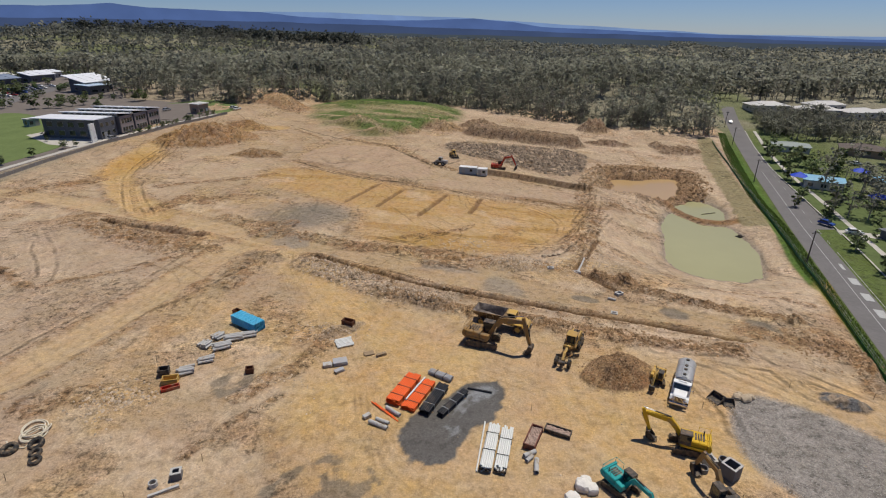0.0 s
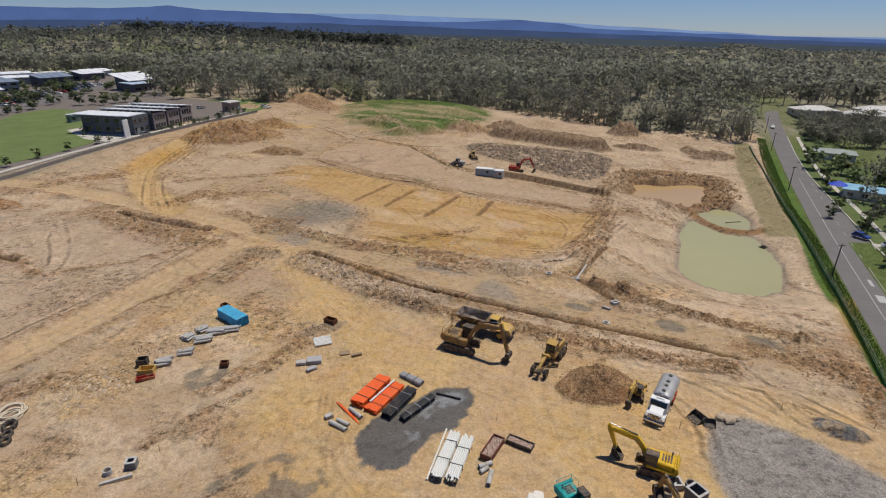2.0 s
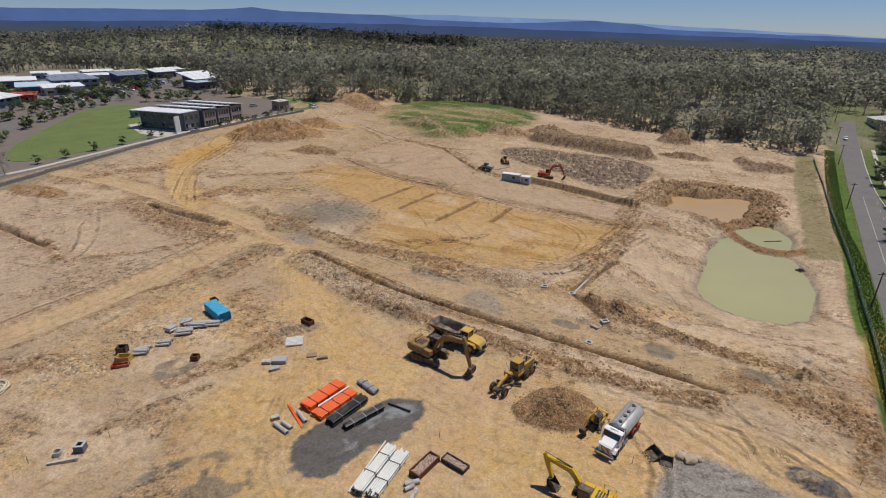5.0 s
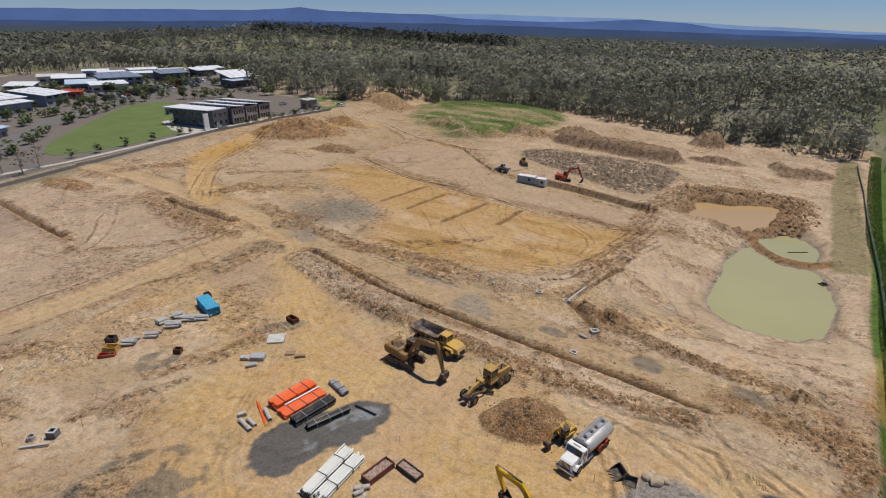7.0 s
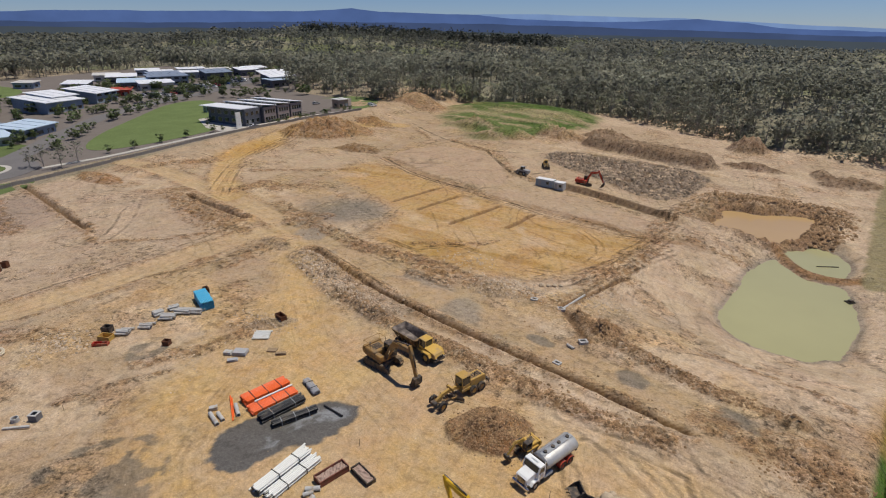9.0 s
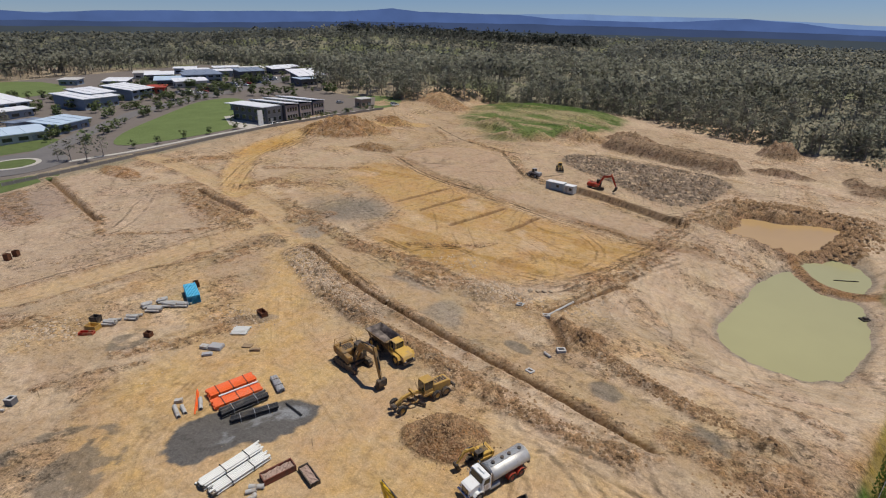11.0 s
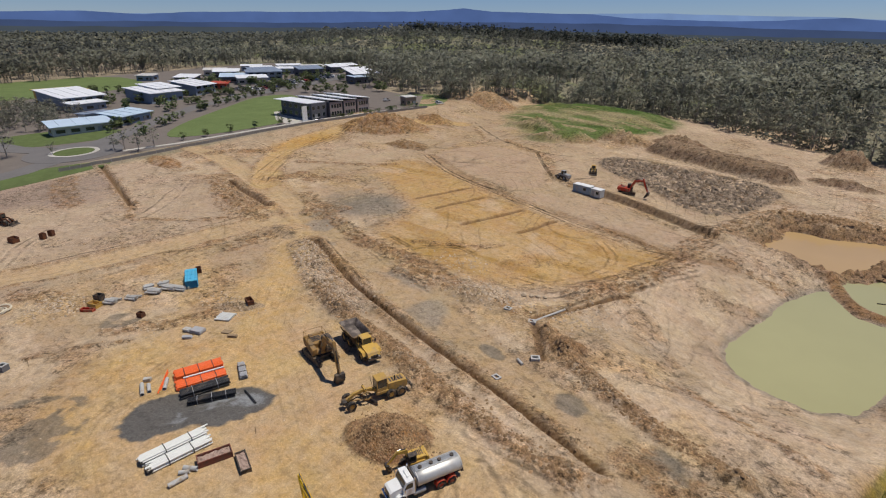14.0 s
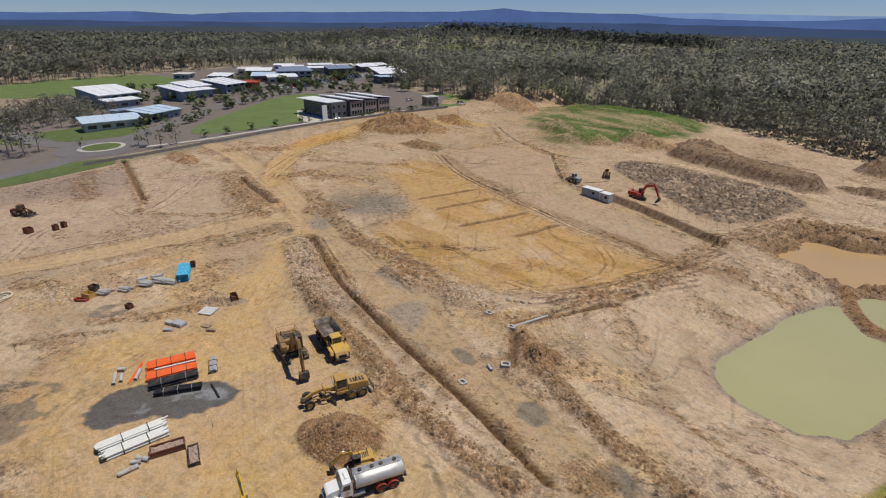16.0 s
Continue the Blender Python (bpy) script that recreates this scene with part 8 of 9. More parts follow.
CAR_PAINTS = [WHITE_PAINT, material("silver_car_paint", (0.42, 0.43, 0.45), rough=0.3, metal=0.5, vary=0.04), material("dark_car_paint", (0.04, 0.045, 0.055), rough=0.25, vary=0.05), material("red_car_paint", (0.35, 0.03, 0.03), rough=0.3, vary=0.05), material("blue_car_paint", (0.03, 0.07, 0.28), rough=0.3, vary=0.05)]
car_src = {}


def car(x, y, z, turn, paint, label):
    if paint not in car_src:
        root = thing("car", label, "car", pose(x, y, z, 0, 0, turn), "parked cars")
        part("body", car_meshes(), CAR_PAINTS[paint], root)
        bm = bmesh.new()
        slab(bm, [(-1.9, 0.95), (-1.45, 1.4), (0.15, 1.45), (0.95, 0.95)], -0.74, 0.74)
        part("glasshouse", bm, GLASS, root)
        bm = bmesh.new()
        slab(bm, [(-1.5, 1.37), (-1.3, 1.46), (0.05, 1.5), (0.25, 1.42)], -0.7, 0.7)
        part("roof", bm, CAR_PAINTS[paint], root)
        for wx in (-1.35, 1.3):
            for s in (-1, 1):
                bm = bmesh.new()
                rod(bm, (wx, s * 0.68, 0.32), (wx, s * 0.88, 0.32), 0.32, 12)
                w = part("wheel", bm, RUBBER, root)
                bm = bmesh.new()
                rod(bm, (wx, s * 0.8, 0.32), (wx, s * 0.9, 0.32), 0.19, 8)
                part("hubcap", bm, GALV, w)
        car_src[paint] = root
        return root
    ob = copy_thing(car_src[paint], pose(x, y, z, 0, 0, turn))
    return tagged(ob, label)


car(112.0, 140.3, zr + 0.2, -16, 0, "white hatchback parked on a driveway")
car(108.6, 147.3, zr + 0.2, -60, 4, "dark blue car parked on the lawn edge")
car(170, 225, -6.4, -12, 0, "white car parked in the side street")
car(float(road_left(312)) + 2.5, 312, float(road_height(312)) + 0.1, 251, 0, "white car driving down the road")

GARDEN_TREES = [tree_shape(rng, 7, 20, 13, 0.5, 0.40, 0.16) for _ in range(3)]
GARDEN_FIRST = [plant("garden_tree", s, "leafy green street tree with a rounded crown", GARDEN, "garden trees") for s in GARDEN_TREES]
BUSH = [tree_shape(rng, 3.2, 10, 11, 0.34, 0.42, 0.05) for _ in range(2)]
BUSH_FIRST = [plant("shrub", s, "dense green garden shrub", GARDEN, "shrubs") for s in BUSH]
used = set()


def put_tree(k, x, y, z, s, src=None):
    src = src or GARDEN_FIRST
    o = src[k % len(src)]
    m = pose(x, y, z, 0, 0, rng.uniform(0, 360)) @ Matrix.Scale(s, 4)
    if o.name not in used:
        used.add(o.name)
        o.matrix_basis = m
        return o
    c = copy_thing(o, Matrix())
    c.matrix_basis = m
    return c


for i, (x, y, s) in enumerate(((103.3, 127.0, 0.62), (100.0, 112.0, 0.62), (112.5, 153, 0.6), (118, 160, 0.55), (110, 165, 0.5), (142, 243, 0.95), (137, 230, 1.0), (144, 222, 1.1), (133, 214, 1.0), (139, 205, 0.95), (127, 200, 0.8), (150, 208, 0.9), (147, 232, 0.8), (157, 218, 0.8), (168, 232, 0.8), (185, 228, 0.9), (96.5, 96, 0.6), (126, 171, 0.75), (117, 174, 0.6))):
    put_tree(i, x, y, float(road_height(y)) + 0.05, s * 1.2)
for i in range(110):
    y = rng.uniform(95, 245)
    put_tree(i, float(road_left(y)) + rng.uniform(19, 48), y, float(road_height(y)), rng.uniform(0.5, 1.1), BUSH_FIRST)
# tall eucalypts behind the houses
spots = [(float(road_left(q)) + w, float(q)) for q, w in zip(rng.uniform(150, 235, 18), rng.uniform(26, 75, 18))] + [(117, 158), (120.5, 155.7), (125, 153.4), (130, 183.5), (139, 177.6), (146, 168), (152, 160), (140, 158), (158, 172), (150, 178), (166, 164), (172, 182), (143, 176), (162, 150), (155, 143), (148, 150), (176, 160), (184, 175), (138, 168)]
for i, (x, y) in enumerate(spots):
    c = copy_thing(first[i % 7], Matrix())
    c.matrix_basis = pose(x, y, -7, 0, 0, rng.uniform(0, 360)) @ Matrix.Scale(rng.uniform(0.55, 0.85), 4)
bx_, by_ = rng.uniform(150, 330, 700), rng.uniform(236, 308, 700)
ok_ = (bx_ - road_left(by_) > 18) & (by_ > 276 - 0.2 * (bx_ - 150))
ry_ = rng.uniform(284, 330, 150)
rx_ = road_left(ry_) + rng.uniform(17, 60, 150)
join_trees("woodland", rx_, ry_, NEAR_TREES, "dark trees along the upper end of the street", 16, 0.4, 0.62)
join_trees("woodland", bx_[ok_][:380], by_[ok_][:380], NEAR_TREES, "belt of dark eucalypts between street and buildings", 15, 0.42, 0.68)

# ---------------------------------------------------------------- far side of the works
def cabin(label, x, y, turn, lx, wall):
    root = thing("site_cabin", label, "site cabin", on(x, y, turn), "site cabins")
    bm = bmesh.new()
    box(bm, (0, 0, 1.35), (lx, 2.4, 2.4), bevel=0.03)
    part("wall", bm, wall, root)
    bm = bmesh.new()
    box(bm, (0, 0, 2.6), (lx + 0.15, 2.55, 0.12), bevel=0.03)
    part("roof", bm, WHITE_PAINT, root)
    for k in range(int(lx / 0.4)):
        bm = bmesh.new()
        box(bm, (-lx / 2 + 0.3 + 0.4 * k, -1.215, 1.35), (0.08, 0.04, 2.2))
        part("rib", bm, wall, root)
    window(root, (lx * 0.2, -1.24, 1.6), (0.9, 0.05, 0.8))
    bm = bmesh.new()
    box(bm, (-lx * 0.25, -1.24, 1.15), (0.85, 0.06, 2.0))
    part("door", bm, GALV, root)
    for s in (-1, 1):
        bm = bmesh.new()
        box(bm, (s * lx * 0.4, 0, 0.08), (0.2, 2.2, 0.16))
        part("bearer", bm, TIMBER, root)


CABIN_BLUE = material("blue_grey_cabin_wall", (0.27, 0.33, 0.38), rough=0.6, vary=0.1, size=1.5, dirt=DUST, dirt_amount=0.2)
CABIN_PALE = material("pale_grey_cabin_wall", (0.46, 0.47, 0.46), rough=0.6, vary=0.1, size=1.5, dirt=DUST, dirt_amount=0.2)
cabin("blue-grey site cabin with a white roof", 4.0, 179.0, -12, 6.0, CABIN_BLUE)
cabin("small pale grey site cabin with a white roof", 8.9, 177.9, -12, 3.2, CABIN_PALE)


def loader(label, m, paint):
    root = thing("wheel_loader", label, "loader", m, "earthmoving machines")
    for x in (-1.3, 1.4):
        for s in (-1, 1):
            wheel(root, (x, s * 0.95, 0.7), 0.7, 0.5, RUBBER, paint)
    bm = bmesh.new()
    slab(bm, [(-2.6, 0.8), (-2.6, 1.8), (-0.6, 2.0), (-0.6, 0.8)], -0.8, 0.8)
    part("engine_cover", bm, paint, root)
    bm = bmesh.new()
    box(bm, (0.6, 0, 1.0), (2.6, 0.9, 0.5), bevel=0.05)
    part("chassis", bm, DARK_STEEL, root)
    operator_cab(root, (0.0, 0, 1.3), (1.2, 1.3, 1.6), paint)
    for s in (-1, 1):
        arm = beam(root, "lift_arm", [(0.6, 1.9), (1.6, 1.6), (2.7, 0.6)], 0.14, [0.25, 0.3, 0.22], paint)
        arm.location = (0, s * 0.5, 0)
    bm = bmesh.new()
    slab(bm, [(2.6, 0.9), (2.6, 0.2), (3.5, 0.12), (3.5, 0.18), (2.75, 0.3), (2.75, 0.9)], -1.25, 1.25)
    part("bucket", bm, DARK_STEEL, root)


loader("yellow wheel loader standing beyond the cabins", on(-1.5, 203.0, -70), CAT_YELLOW)
loader("grey compact loader standing beside the trench", on(-6.0, 187.2, 160), GALV)
loader("rusty tracked loader parked on the far flat", on(-100.0, 63.8, 30), RUST)

# pond float and the low pump raft
raft = thing("pump_raft", "dark floating pump raft with hoses in the pond", "raft", pose(80.5, 140.0, GREEN_LEVEL, 0, 0, 30))
for k in range(4):
    bm = bmesh.new()
    rod(bm, (-0.9, -0.6 + 0.4 * k, 0.1), (0.9, -0.6 + 0.4 * k, 0.1), 0.17, 8)
    part("float", bm, RUBBER, raft)
bm = bmesh.new()
box(bm, (0, 0, 0.45), (0.9, 0.7, 0.4), bevel=0.05)
part("pump", bm, DARK_STEEL, raft)
lone_log = lone_pipe("thin dark hose lying across the small basin", (77.5, 156.5), (82.5, 158.5), 0.12, RUBBER, "hose")
lone_log.matrix_basis = pose(80, 159.5, SMALL_LEVEL - 0.02, 0, 0, 20)

# ---------------------------------------------------------------- the campus beyond the boundary
def campus(y):
    return 1.5 + 0.03 * (y - 105)


def sloped(name, pts, mat, label, category, lift=0.06, thick=0.5):
    """A flat sheet on the sloping campus ground, with a turned-down edge."""
    bm = bmesh.new()
    top = [bm.verts.new((px, py, campus(py) + lift)) for px, py in pts]
    low = [bm.verts.new((px, py, campus(py) + lift - thick)) for px, py in pts]
    bm.faces.new(top)
    n = len(pts)
    for k in range(n):
        bm.faces.new((top[k], low[k], low[(k + 1) % n], top[(k + 1) % n]))
    bmesh.ops.triangulate(bm, faces=[f for f in bm.faces if len(f.verts) > 4])
    return tagged(part(name, bm, mat), label, category, kind="structure")


def band(course, half):
    """A closed outline along a course."""
    left, right = [], []
    for i, p in enumerate(course):
        a, b = Vector(course[max(i - 1, 0)]), Vector(course[min(i + 1, len(course) - 1)])
        d = (b - a).normalized()
        left.append((p[0] - d.y * half, p[1] + d.x * half))
        right.append((p[0] + d.y * half, p[1] - d.x * half))
    return left + right[::-1]


def circle(x, y, r, n=32):
    return [(x + r * math.cos(2 * math.pi * k / n), y + r * math.sin(2 * math.pi * k / n)) for k in range(n)]


BRIGHT_LAWN = material("mown_lawn", (0.13, 0.17, 0.062), rough=0.95, vary=0.18, size=7.0, spec=0.1)
PAVED = material("brown_paving", (0.165, 0.14, 0.12), rough=0.9, vary=0.15, size=4.0)
sloped("pavement", [(-150, 60), (-145, 120), (-140, 170), (-136, 198), (-118, 260), (-140, 284), (-190, 300), (-222, 350), (-255, 400), (-420, 400), (-440, 230), (-280, 110), (-190, 60)], PAVED, "brown paved and bare ground of the campus", "paving", 0.02)
sloped("ground", rounded([(-161, 138), (-182, 157), (-207, 201), (-226, 234), (-217, 255), (-184, 236), (-160, 212), (-145, 192), (-146, 172), (-151, 150)], 2), BRIGHT_LAWN, "mown green lawn of the campus", "lawn", 0.1)
sloped("ground", rounded([(-455, 120), (-350, 118), (-330, 190), (-350, 240), (-450, 250)], 2), BRIGHT_LAWN, "green sports field at the edge of the woods", "sports field", 0.08)
sloped("ground", rounded([(-165, 262), (-148, 300), (-120, 292), (-112, 266), (-118, 252)], 2), BRIGHT_LAWN, "patch of rough green grass at the woodland edge", "grass", 0.05)
sloped("ground", rounded([(-150, 60), (-150, 92), (-139, 112), (-133, 96), (-132, 60)], 2), LAWN, "rough grass verge by the roundabout", "grass", 0.07)
sloped("ground", rounded([(-196, 84), (-176, 128), (-192, 140), (-215, 130), (-222, 84)], 2), LAWN, "rough grass behind the roundabout", "grass", 0.06)
sloped("road", band([(-158, 98), (-180, 130), (-198, 154), (-222, 191), (-233, 225), (-240, 273), (-254, 336), (-266, 400)], 4.6), ASPHALT, "asphalt campus street", "road", 0.12)
sloped("road", circle(-165, 107, 16), ASPHALT, "asphalt roundabout", "road", 0.15)
sloped("road", band([(-165, 107), (-190, 96), (-225, 92), (-260, 95)], 4.4), ASPHALT, "asphalt road leaving the roundabout", "road", 0.13)
sloped("road", band([(-160, 103), (-150, 84), (-146, 60)], 4.4), ASPHALT, "asphalt road running down from the roundabout", "road", 0.11)
sloped("pavement", circle(-165, 107, 8.2), KERB, "pale concrete ring of the roundabout island", "kerb", 0.3)
sloped("ground", circle(-165, 107, 6.6), LAWN, "grassed roundabout island", "lawn", 0.34)
sloped("pavement", band([(-152, 118), (-146, 136), (-141.5, 170), (-137.5, 194), (-128, 228), (-117, 256)], 1.1), PATH_CONCRETE, "pale concrete footpath along the boundary", "footpath", 0.16)
sloped("pavement", [(-140, 186), (-137, 198), (-145, 206), (-168, 214), (-172, 204), (-153, 190)], PATH_CONCRETE, "pale concrete forecourt before the campus building", "forecourt", 0.14)
sloped("road", [(-152, 244), (-124, 238), (-118, 256), (-140, 290), (-166, 276)], PAVED, "brown surfaced car park behind the building", "car park", 0.13)
sloped("road", [(-268, 246), (-244, 244), (-256, 345), (-276, 350)], ASPHALT, "asphalt car park full of cars", "car park", 0.16)
# boundary fence
fence_w = tagged(new("boundary_fence"), "grey steel boundary fence with solid panels", "fence")
west = [(-140, 92), (-138, 114), (-136.5, 141), (-135.5, 167), (-132.5, 193), (-127, 212), (-121.5, 232), (-112, 256)]
FENCE_GREY = material("grey_fence_panel", (0.23, 0.21, 0.19), rough=0.8, vary=0.15, size=2.0)
for (ax, ay), (bx, by) in zip(west[:-1], west[1:]):
    n = max(1, round(math.hypot(bx - ax, by - ay) / 3.0))
    for i in range(n):
        px, py, qx, qy = ax + (bx - ax) * i / n, ay + (by - ay) * i / n, ax + (bx - ax) * (i + 1) / n, ay + (by - ay) * (i + 1) / n
        z = height((px + qx) / 2, (py + qy) / 2)
        bm = bmesh.new()
        ln = math.hypot(qx - px, qy - py)
        box(bm, (0, 0, 0.45), (ln - 0.06, 0.05, 1.3))
        p = part("panel", bm, FENCE_GREY, fence_w)
        p.matrix_basis = pose((px + qx) / 2, (py + qy) / 2, z, 0, 0, math.degrees(math.atan2(qy - py, qx - px)))
        bm = bmesh.new()
        box(bm, (0, 0, 0.5), (0.09, 0.09, 1.6))
        p = part("post", bm, GALV, fence_w)
        p.matrix_basis = pose(px, py, height(px, py), 0, 0, 0)

# two-storey building with three saw-tooth wings
main = thing("campus_building", "two-storey charcoal and brown building with white saw-tooth roofs", "building", pose(-136.5, 198.5, campus(205), 0, 0, 85))


def bpart(name, c, s, mat, parent=None, taper=None):
    bm = bmesh.new()
    box(bm, c, s, taper=taper)
    return part(name, bm, mat, parent or main)


block = bpart("wall", (4.6, 13, 3.4), (9.0, 24, 8.0), DARK_WALL)
bpart("roof", (3.4, 15, 7.55), (10.5, 27, 0.25), ROOF_WHITE)
for x in (1.2, 4.2, 7.2):
    for z in (2.0, 5.3):
        window(block, (x, 0.98, z), (1.5, 0.08, 1.6))
for y in (4, 8.5, 13, 17.5, 22):
    for z in (2.0, 5.3):
        window(block, (0.08, y, z), (0.08, 2.4, 1.8))
for k in range(3):
    x0 = 9.6 + 8.8 * k
    wing = bpart("wall", (x0 + 4.4, 12.5, 3.3), (8.0, 25, 7.8), DARK_WALL)
    bpart("wall", (x0 + 8.6, 13.5, 3.2), (0.8, 22, 7.2), SHADED)
    for z in (1.9, 5.2):
        bpart("window_surround", (x0 + 4.4, -0.05, z), (7.6, 0.35, 2.5), MAUVE_BRICK, wing)
        for i in range(4):
            window(wing, (x0 + 1.95 + 1.63 * i, -0.24, z), (1.2, 0.08, 1.7))
    bpart("spandrel", (x0 + 4.4, -0.05, 3.55), (7.6, 0.3, 0.76), MAUVE_BRICK, wing)
    bpart("parapet", (x0 + 4.4, -0.05, 6.82), (7.6, 0.3, 0.7), MAUVE_BRICK, wing)
    bm = bmesh.new()
    slab(bm, [(x0 - 0.1, 8.35), (x0 - 0.1, 8.6), (x0 + 8.5, 7.6), (x0 + 8.5, 7.35)], -0.8, 25.5)
    rf = part("roof", bm, ROOF_WHITE, main)
    bpart("clerestory", (x0 + 0.55, 12.5, 7.75), (0.3, 24, 1.1), GALV, rf)
    for i in range(8):
        window(rf, (x0 + 0.38, 2.5 + 2.9 * i, 7.85), (0.08, 2.2, 0.55))
bpart("entry_blade", (-4.0, 1.0, 3.0), (2.6, 0.5, 7.4), WHITE_PAINT)
bpart("door", (2.4, 0.96, 1.2), (1.6, 0.1, 2.4), GALV)


def hall(label, x, y, turn, lx, ly, tall, wall, roof, slope=0.0, base=None, eave=1.2, name="hall_building"):
    """A long low building with a skillion roof, windows along both sides and a door."""
    root = thing(name, label, "building", pose(x, y, (campus(y) if base is None else base), 0, 0, turn), "campus halls")
    rise = slope * ly
    bm = bmesh.new()
    a = [(-ly / 2, -1.0), (ly / 2, -1.0), (ly / 2, tall + rise), (-ly / 2, tall)]
    vs = [[bm.verts.new((sx * lx / 2, py, pz)) for py, pz in a] for sx in (-1, 1)]
    bm.faces.new(vs[0])
    bm.faces.new(vs[1][::-1])
    for i in range(4):
        bm.faces.new((vs[0][i], vs[1][i], vs[1][(i + 1) % 4], vs[0][(i + 1) % 4]))
    w = part("wall", bm, wall, root)
    bm = bmesh.new()
    k = slope * eave
    a = [(-ly / 2 - eave, tall - k + 0.04), (ly / 2 + eave, tall + rise + k + 0.04), (ly / 2 + eave, tall + rise + k + 0.34), (-ly / 2 - eave, tall - k + 0.34)]
    vs = [[bm.verts.new((sx * (lx / 2 + eave), py, pz)) for py, pz in a] for sx in (-1, 1)]
    bm.faces.new(vs[0])
    bm.faces.new(vs[1][::-1])
    for i in range(4):
        bm.faces.new((vs[0][i], vs[1][i], vs[1][(i + 1) % 4], vs[0][(i + 1) % 4]))
    rf = part("roof", bm, roof, root)
    for i in range(int(lx / 6)):
        bm = bmesh.new()
        box(bm, (-lx / 2 + 3 + 6 * i, 0, tall + rise / 2 + 0.42), (0.12, ly * 0.96, 0.16), Matrix.Translation((0, 0, tall + rise / 2 + 0.4)) @ Matrix.Rotation(math.atan(slope), 4, "X") @ Matrix.Translation((0, 0, -tall - rise / 2 - 0.4)))
        part("roof_seam", bm, roof, rf)
    n = max(2, int(lx / 5))
    levels = [1.6] if tall < 5.5 else [1.6, 4.6]
    for i in range(n):
        for z in levels:
            for s in (-1, 1):
                window(w, (-lx / 2 + lx * (i + 0.5) / n, s * ly / 2, z), (lx / n * 0.6, 0.1, 1.4))
    for s in (-1, 1):
        window(w, (s * lx / 2, 0, 1.7), (0.1, ly * 0.4, 1.5))
    bm = bmesh.new()
    box(bm, (lx * 0.3, -ly / 2 - 0.02, 1.1), (1.8, 0.12, 2.2))
    part("door", bm, GALV, root)
    return root


ROOF_SKY = material("pale_blue_metal_roof", (0.46, 0.56, 0.66), rough=0.45, vary=0.06, size=4.0)
ROOF_STEEL = material("blue_grey_metal_roof", (0.20, 0.24, 0.31), rough=0.5, vary=0.08, size=4.0)
YELLOW_WALL = material("yellow_render", (0.52, 0.36, 0.10), rough=0.8, vary=0.08, size=2.0)
WALL_BLUE = material("blue_grey_render", (0.25, 0.30, 0.36), rough=0.8, vary=0.1, size=2.0)
hall("long low shed with pale blue metal roof", -204, 126, 82, 22, 8, 3.6, PALE_WALL, ROOF_SKY, 0.16)
hall("pavilion with pale blue metal roof", -209.5, 148.5, 113, 19, 11, 4.0, WALL_BLUE, ROOF_SKY, 0.1)
hall("pavilion with blue and white panelled side", -219, 139, 100, 12, 5, 5.0, WHITE_PAINT, ROOF_STEEL, 0.0)
hall("large two-storey hall with a broad white roof", -286, 157, 95, 22, 26, 6.0, WALL_BLUE, ROOF_WHITE, 0.10)
hall("low wing with a flat white roof", -265, 155, 95, 17, 8, 3.8, WALL_BLUE, ROOF_WHITE, 0.05)
hall("yellow rendered sports hall", -312, 162, 95, 20, 18, 6.6, YELLOW_WALL, YELLOW_WALL, 0.0)
hall("two-storey hall with stepped white roof", -266, 193.5, 95, 20, 24, 5.4, WALL_BLUE, ROOF_WHITE, 0.07)
hall("upper wing with stepped white roof", -272, 200, 95, 14, 18, 6.6, WALL_BLUE, ROOF_WHITE, 0.08)
hall("two-storey classroom block with a white roof", -273, 223, 108, 18, 18, 5.6, WALL_BLUE, ROOF_WHITE, 0.12)
BACK = ["teaching block with white metal roof", "teaching block with blue-grey metal roof", "low classroom with pale metal roof", "classroom with pale blue metal roof"]
BLOCKS = [(-300, 285, 24, 12, 62, 4.5, 0), (-318, 283, 22, 12, 50, 4.5, 3), (-312, 305, 30, 14, 62, 6.5, 1), (-330, 318, 26, 12, 70, 6.0, 1), (-306, 345, 24, 13, 72, 5.5, 1), (-328, 342, 20, 11, 55, 5.0, 0), (-346, 330, 20, 11, 62, 5.5, 0), (-352, 300, 22, 11, 50, 5.0, 0)]
BLOCKS += [(-350, 362, 24, 11, 60, 5.0, 0), (-326, 368, 22, 11, 70, 4.5, 2), (-302, 374, 20, 11, 75, 5.0, 0), (-380, 345, 20, 10, 50, 4.5, 0), (-376, 306, 20, 10, 50, 4.5, 2), (-345, 262, 18, 11, 30, 4.5, 0), (-388, 255, 15, 10, 30, 4.0, 2), (-310, 392, 22, 10, 75, 4.5, 0)]
for i, (x, y, lx, ly, t, h, rf) in enumerate(BLOCKS):
    hall(BACK[rf] + " among trees", x + 14, y - 8, t, lx * 0.85, ly * 0.85, h * 0.9, (PALE_WALL, DARK_WALL, WALL_BLUE)[i % 3], (ROOF_WHITE, ROOF_STEEL, ROOF_PALE, ROOF_SKY)[rf], (0.12, 0.16, 0.08)[i % 3], eave=0.9)
hall("low block with red metal roof", -279, 246, 40, 10, 7, 3.6, RED_PAINT, RED_PAINT, 0.1)
hall("hall with a steep white skillion roof by the woods", -226, 328, 75, 18, 12, 6.0, DARK_WALL, ROOF_WHITE, 0.22, eave=2.5)
hall("lower wing with a pale blue flat roof", -218, 318, 75, 13, 9, 4.5, DARK_WALL, ROOF_SKY, 0.05)
hall("small brick shed with pale roof by the boundary", -127, 259, 75, 7, 5, 4.2, BRICK_WALL, ROOF_PALE, 0.05, eave=0.4, name="brick_shed")
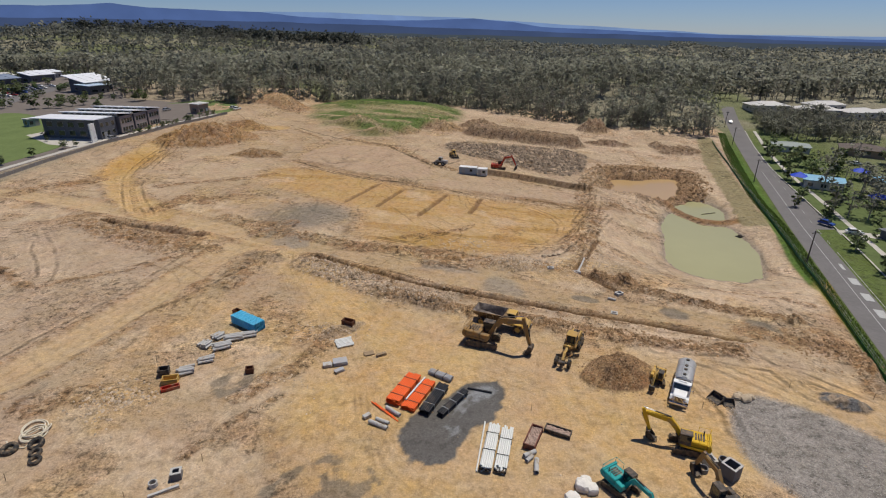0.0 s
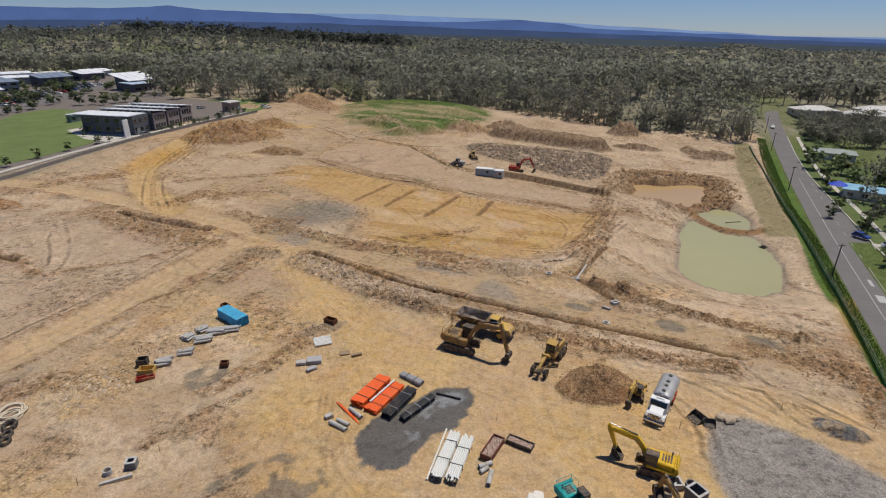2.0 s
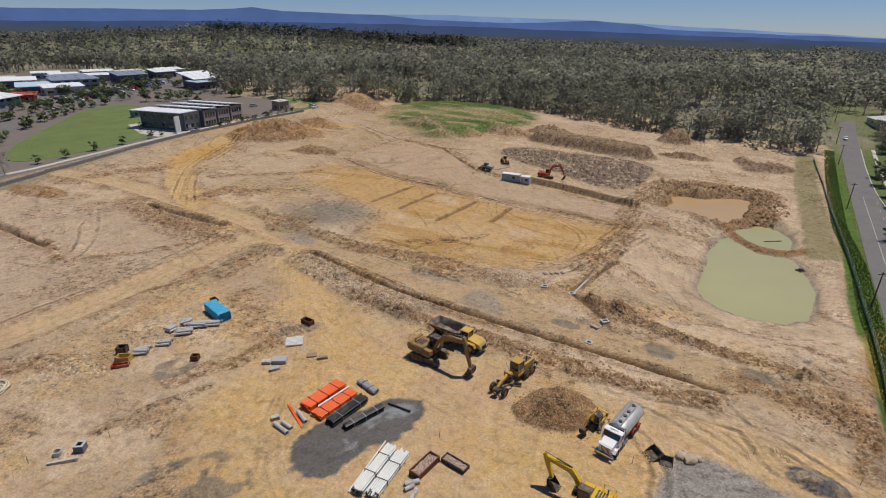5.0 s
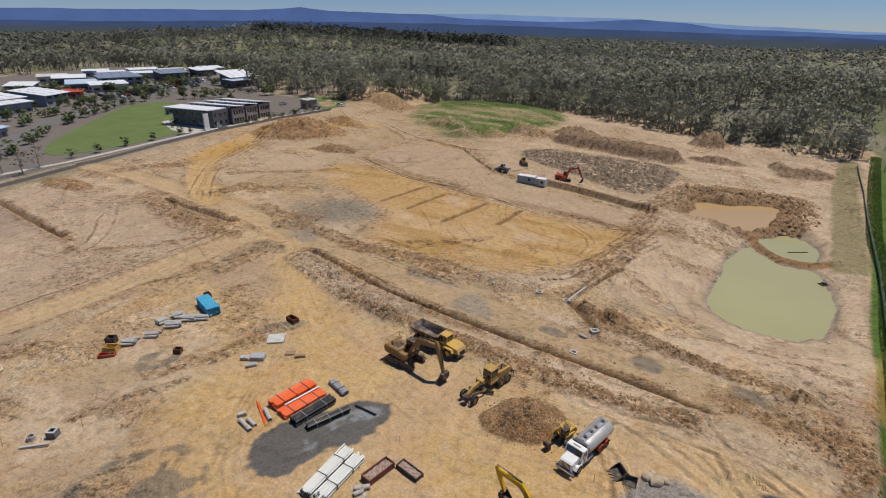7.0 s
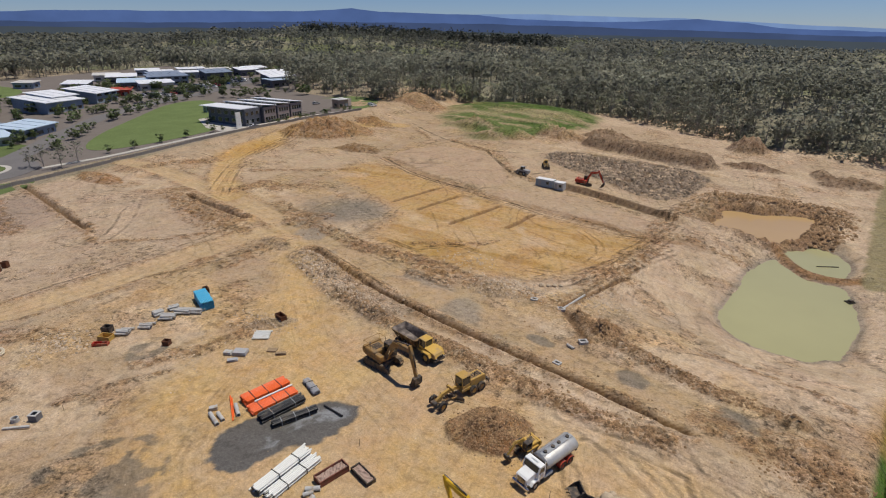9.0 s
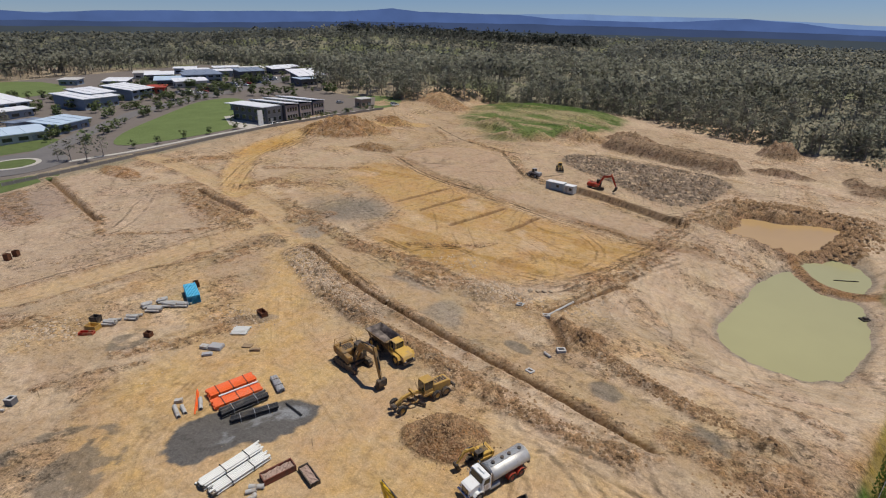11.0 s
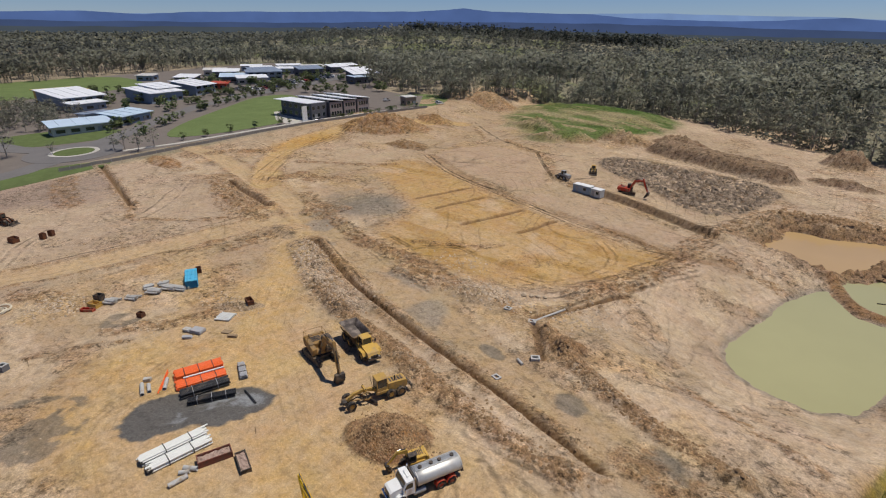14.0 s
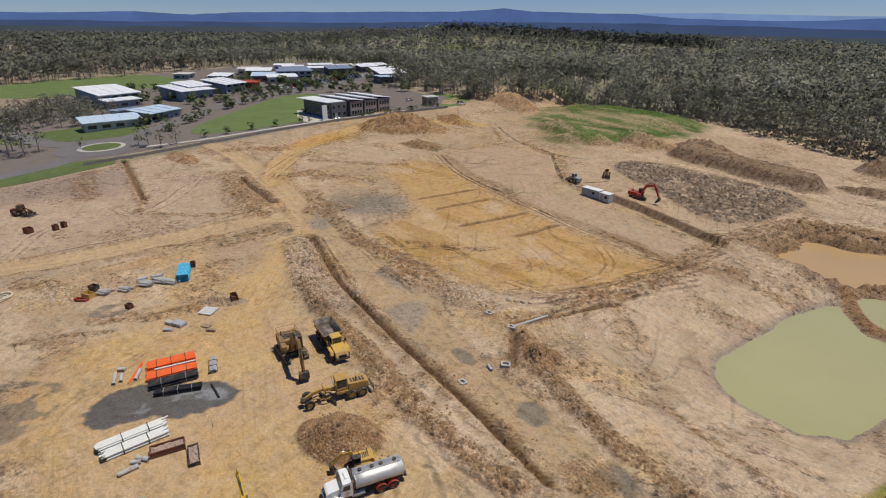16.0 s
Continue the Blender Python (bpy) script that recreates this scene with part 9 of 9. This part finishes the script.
hall("small flat-roofed hut on the lawn", -183, 222, 70, 4.5, 3.5, 3.0, material("green_grey_wall", (0.2, 0.27, 0.25), rough=0.8), ROOF_PALE, 0.0, eave=0.3, name="hut")

# parked cars
k_ = 0
names = ["white car parked on the campus", "silver car parked on the campus", "dark car parked on the campus", "red car parked on the campus", "blue car parked on the campus"]
for row in range(3):
    for i in range(20):
        if (i * 7 + row * 3) % 9 == 0:
            continue
        y = 249 + 4.8 * i
        x = -248 - 8.5 * row - 0.13 * (y - 249)
        paint = (0, 1, 2, 0, 1, 3, 2, 4)[(k_ * 5 + row) % 8]
        car(x, y, campus(y) + 0.2, 8 + (180 if k_ % 2 else 0), paint, names[paint])
        k_ += 1
for x, y, p in ((-133.5, 199, 1), (-145, 262, 1), (-112, 268, 0), (-115, 271, 1), (-247, 256, 0), (-236, 226, 2), (-262, 268, 0)):
    car(x, y, campus(y) + 0.25, 70, p, names[p])

# campus trees
for i, (x, y, s) in enumerate(((-148, 150, 0.5), (-146.8, 161, 0.55), (-145, 172, 0.5), (-142.4, 184, 0.5), (-150, 141, 0.5), (-140, 187, 0.4), (-161, 200, 0.4), (-166, 208, 0.4), (-156, 194, 0.35))):
    put_tree(i, x, y, campus(y) + 0.1, s)
wood_x, wood_y = [], []
for i in range(170):
    t = rng.uniform(0, 1)
    x, y = -238 - 100 * rng.uniform(0, 1), 165 + 225 * t
    if x > -244 - 0.2 * (y - 240) and y > 190:
        continue
    wood_x.append(x)
    wood_y.append(y)
join_trees("woodland", np.array(wood_x), np.array(wood_y), GARDEN_TREES, "green trees between the campus buildings", 31, 0.5, 0.95, GARDEN)
for i in range(24):
    y = rng.uniform(236, 400)
    put_tree(i, -229 + rng.uniform(-3, 4) - 0.2 * (y - 236), y, campus(y), rng.uniform(0.4, 0.75))
for i in range(44):
    y = rng.uniform(206, 258)
    put_tree(i, -131.5 + rng.uniform(-1.2, 1.2) + 0.24 * (y - 205), y, campus(y), rng.uniform(0.5, 0.8), BUSH_FIRST)
for i, (x, y, s) in enumerate(((-156, 117, 0.5), (-152, 119, 0.55), (-146, 121, 0.6), (-148, 128, 0.5), (-172, 84, 0.8), (-179, 81, 0.95), (-177, 90, 0.8), (-168, 101, 0.35), (-186, 84, 0.9), (-183, 76, 0.9))):
    c = copy_thing(first[i % 7], Matrix())
    c.matrix_basis = pose(x, y, campus(y), 0, 0, 40 * i) @ Matrix.Scale(s, 4)
wx_, wy_ = rng.uniform(-300, -205, 500), rng.uniform(70, 150, 500)
ok_ = (poly_dist(wx_, wy_, [(-216, 112), (-226, 136), (-252, 146), (-300, 138), (-300, 70), (-236, 88)]) < 0)
join_trees("woodland", wx_[ok_][:150], wy_[ok_][:150], NEAR_TREES, "thicket of grey-green eucalypts beside the campus", 25, 0.4, 0.6)
# trees lining the campus street, the lawn and the car park
street_ = [(-180, 130), (-198, 154), (-222, 191), (-233, 225), (-240, 273), (-254, 336)]
for i in range(70):
    k = i % 5
    u = rng.uniform(0, 1)
    (ax, ay), (bx, by) = street_[k], street_[k + 1]
    d = Vector((bx - ax, by - ay, 0)).normalized()
    off = (7.5 + rng.uniform(0, 3)) * (1 if i % 2 else -1)
    x, y = ax + (bx - ax) * u - d.y * off, ay + (by - ay) * u + d.x * off
    put_tree(i, x, y, campus(y), rng.uniform(0.45, 0.85))
for i in range(30):
    y = rng.uniform(250, 345)
    put_tree(i, -252 - 8.5 * (i % 3) - 0.13 * (y - 249), y, campus(y) + 0.1, rng.uniform(0.35, 0.6))
for i in range(26):
    x, y = rng.uniform(-215, -165), rng.uniform(262, 345)
    if x < -215 + 0.6 * (y - 262) - 20 or poly_dist(np.array([x]), np.array([y]), [(-235, 310), (-205, 310), (-205, 345), (-240, 345)])[0] < 3:
        continue
    put_tree(i, x, y, campus(y), rng.uniform(0.5, 1.1))
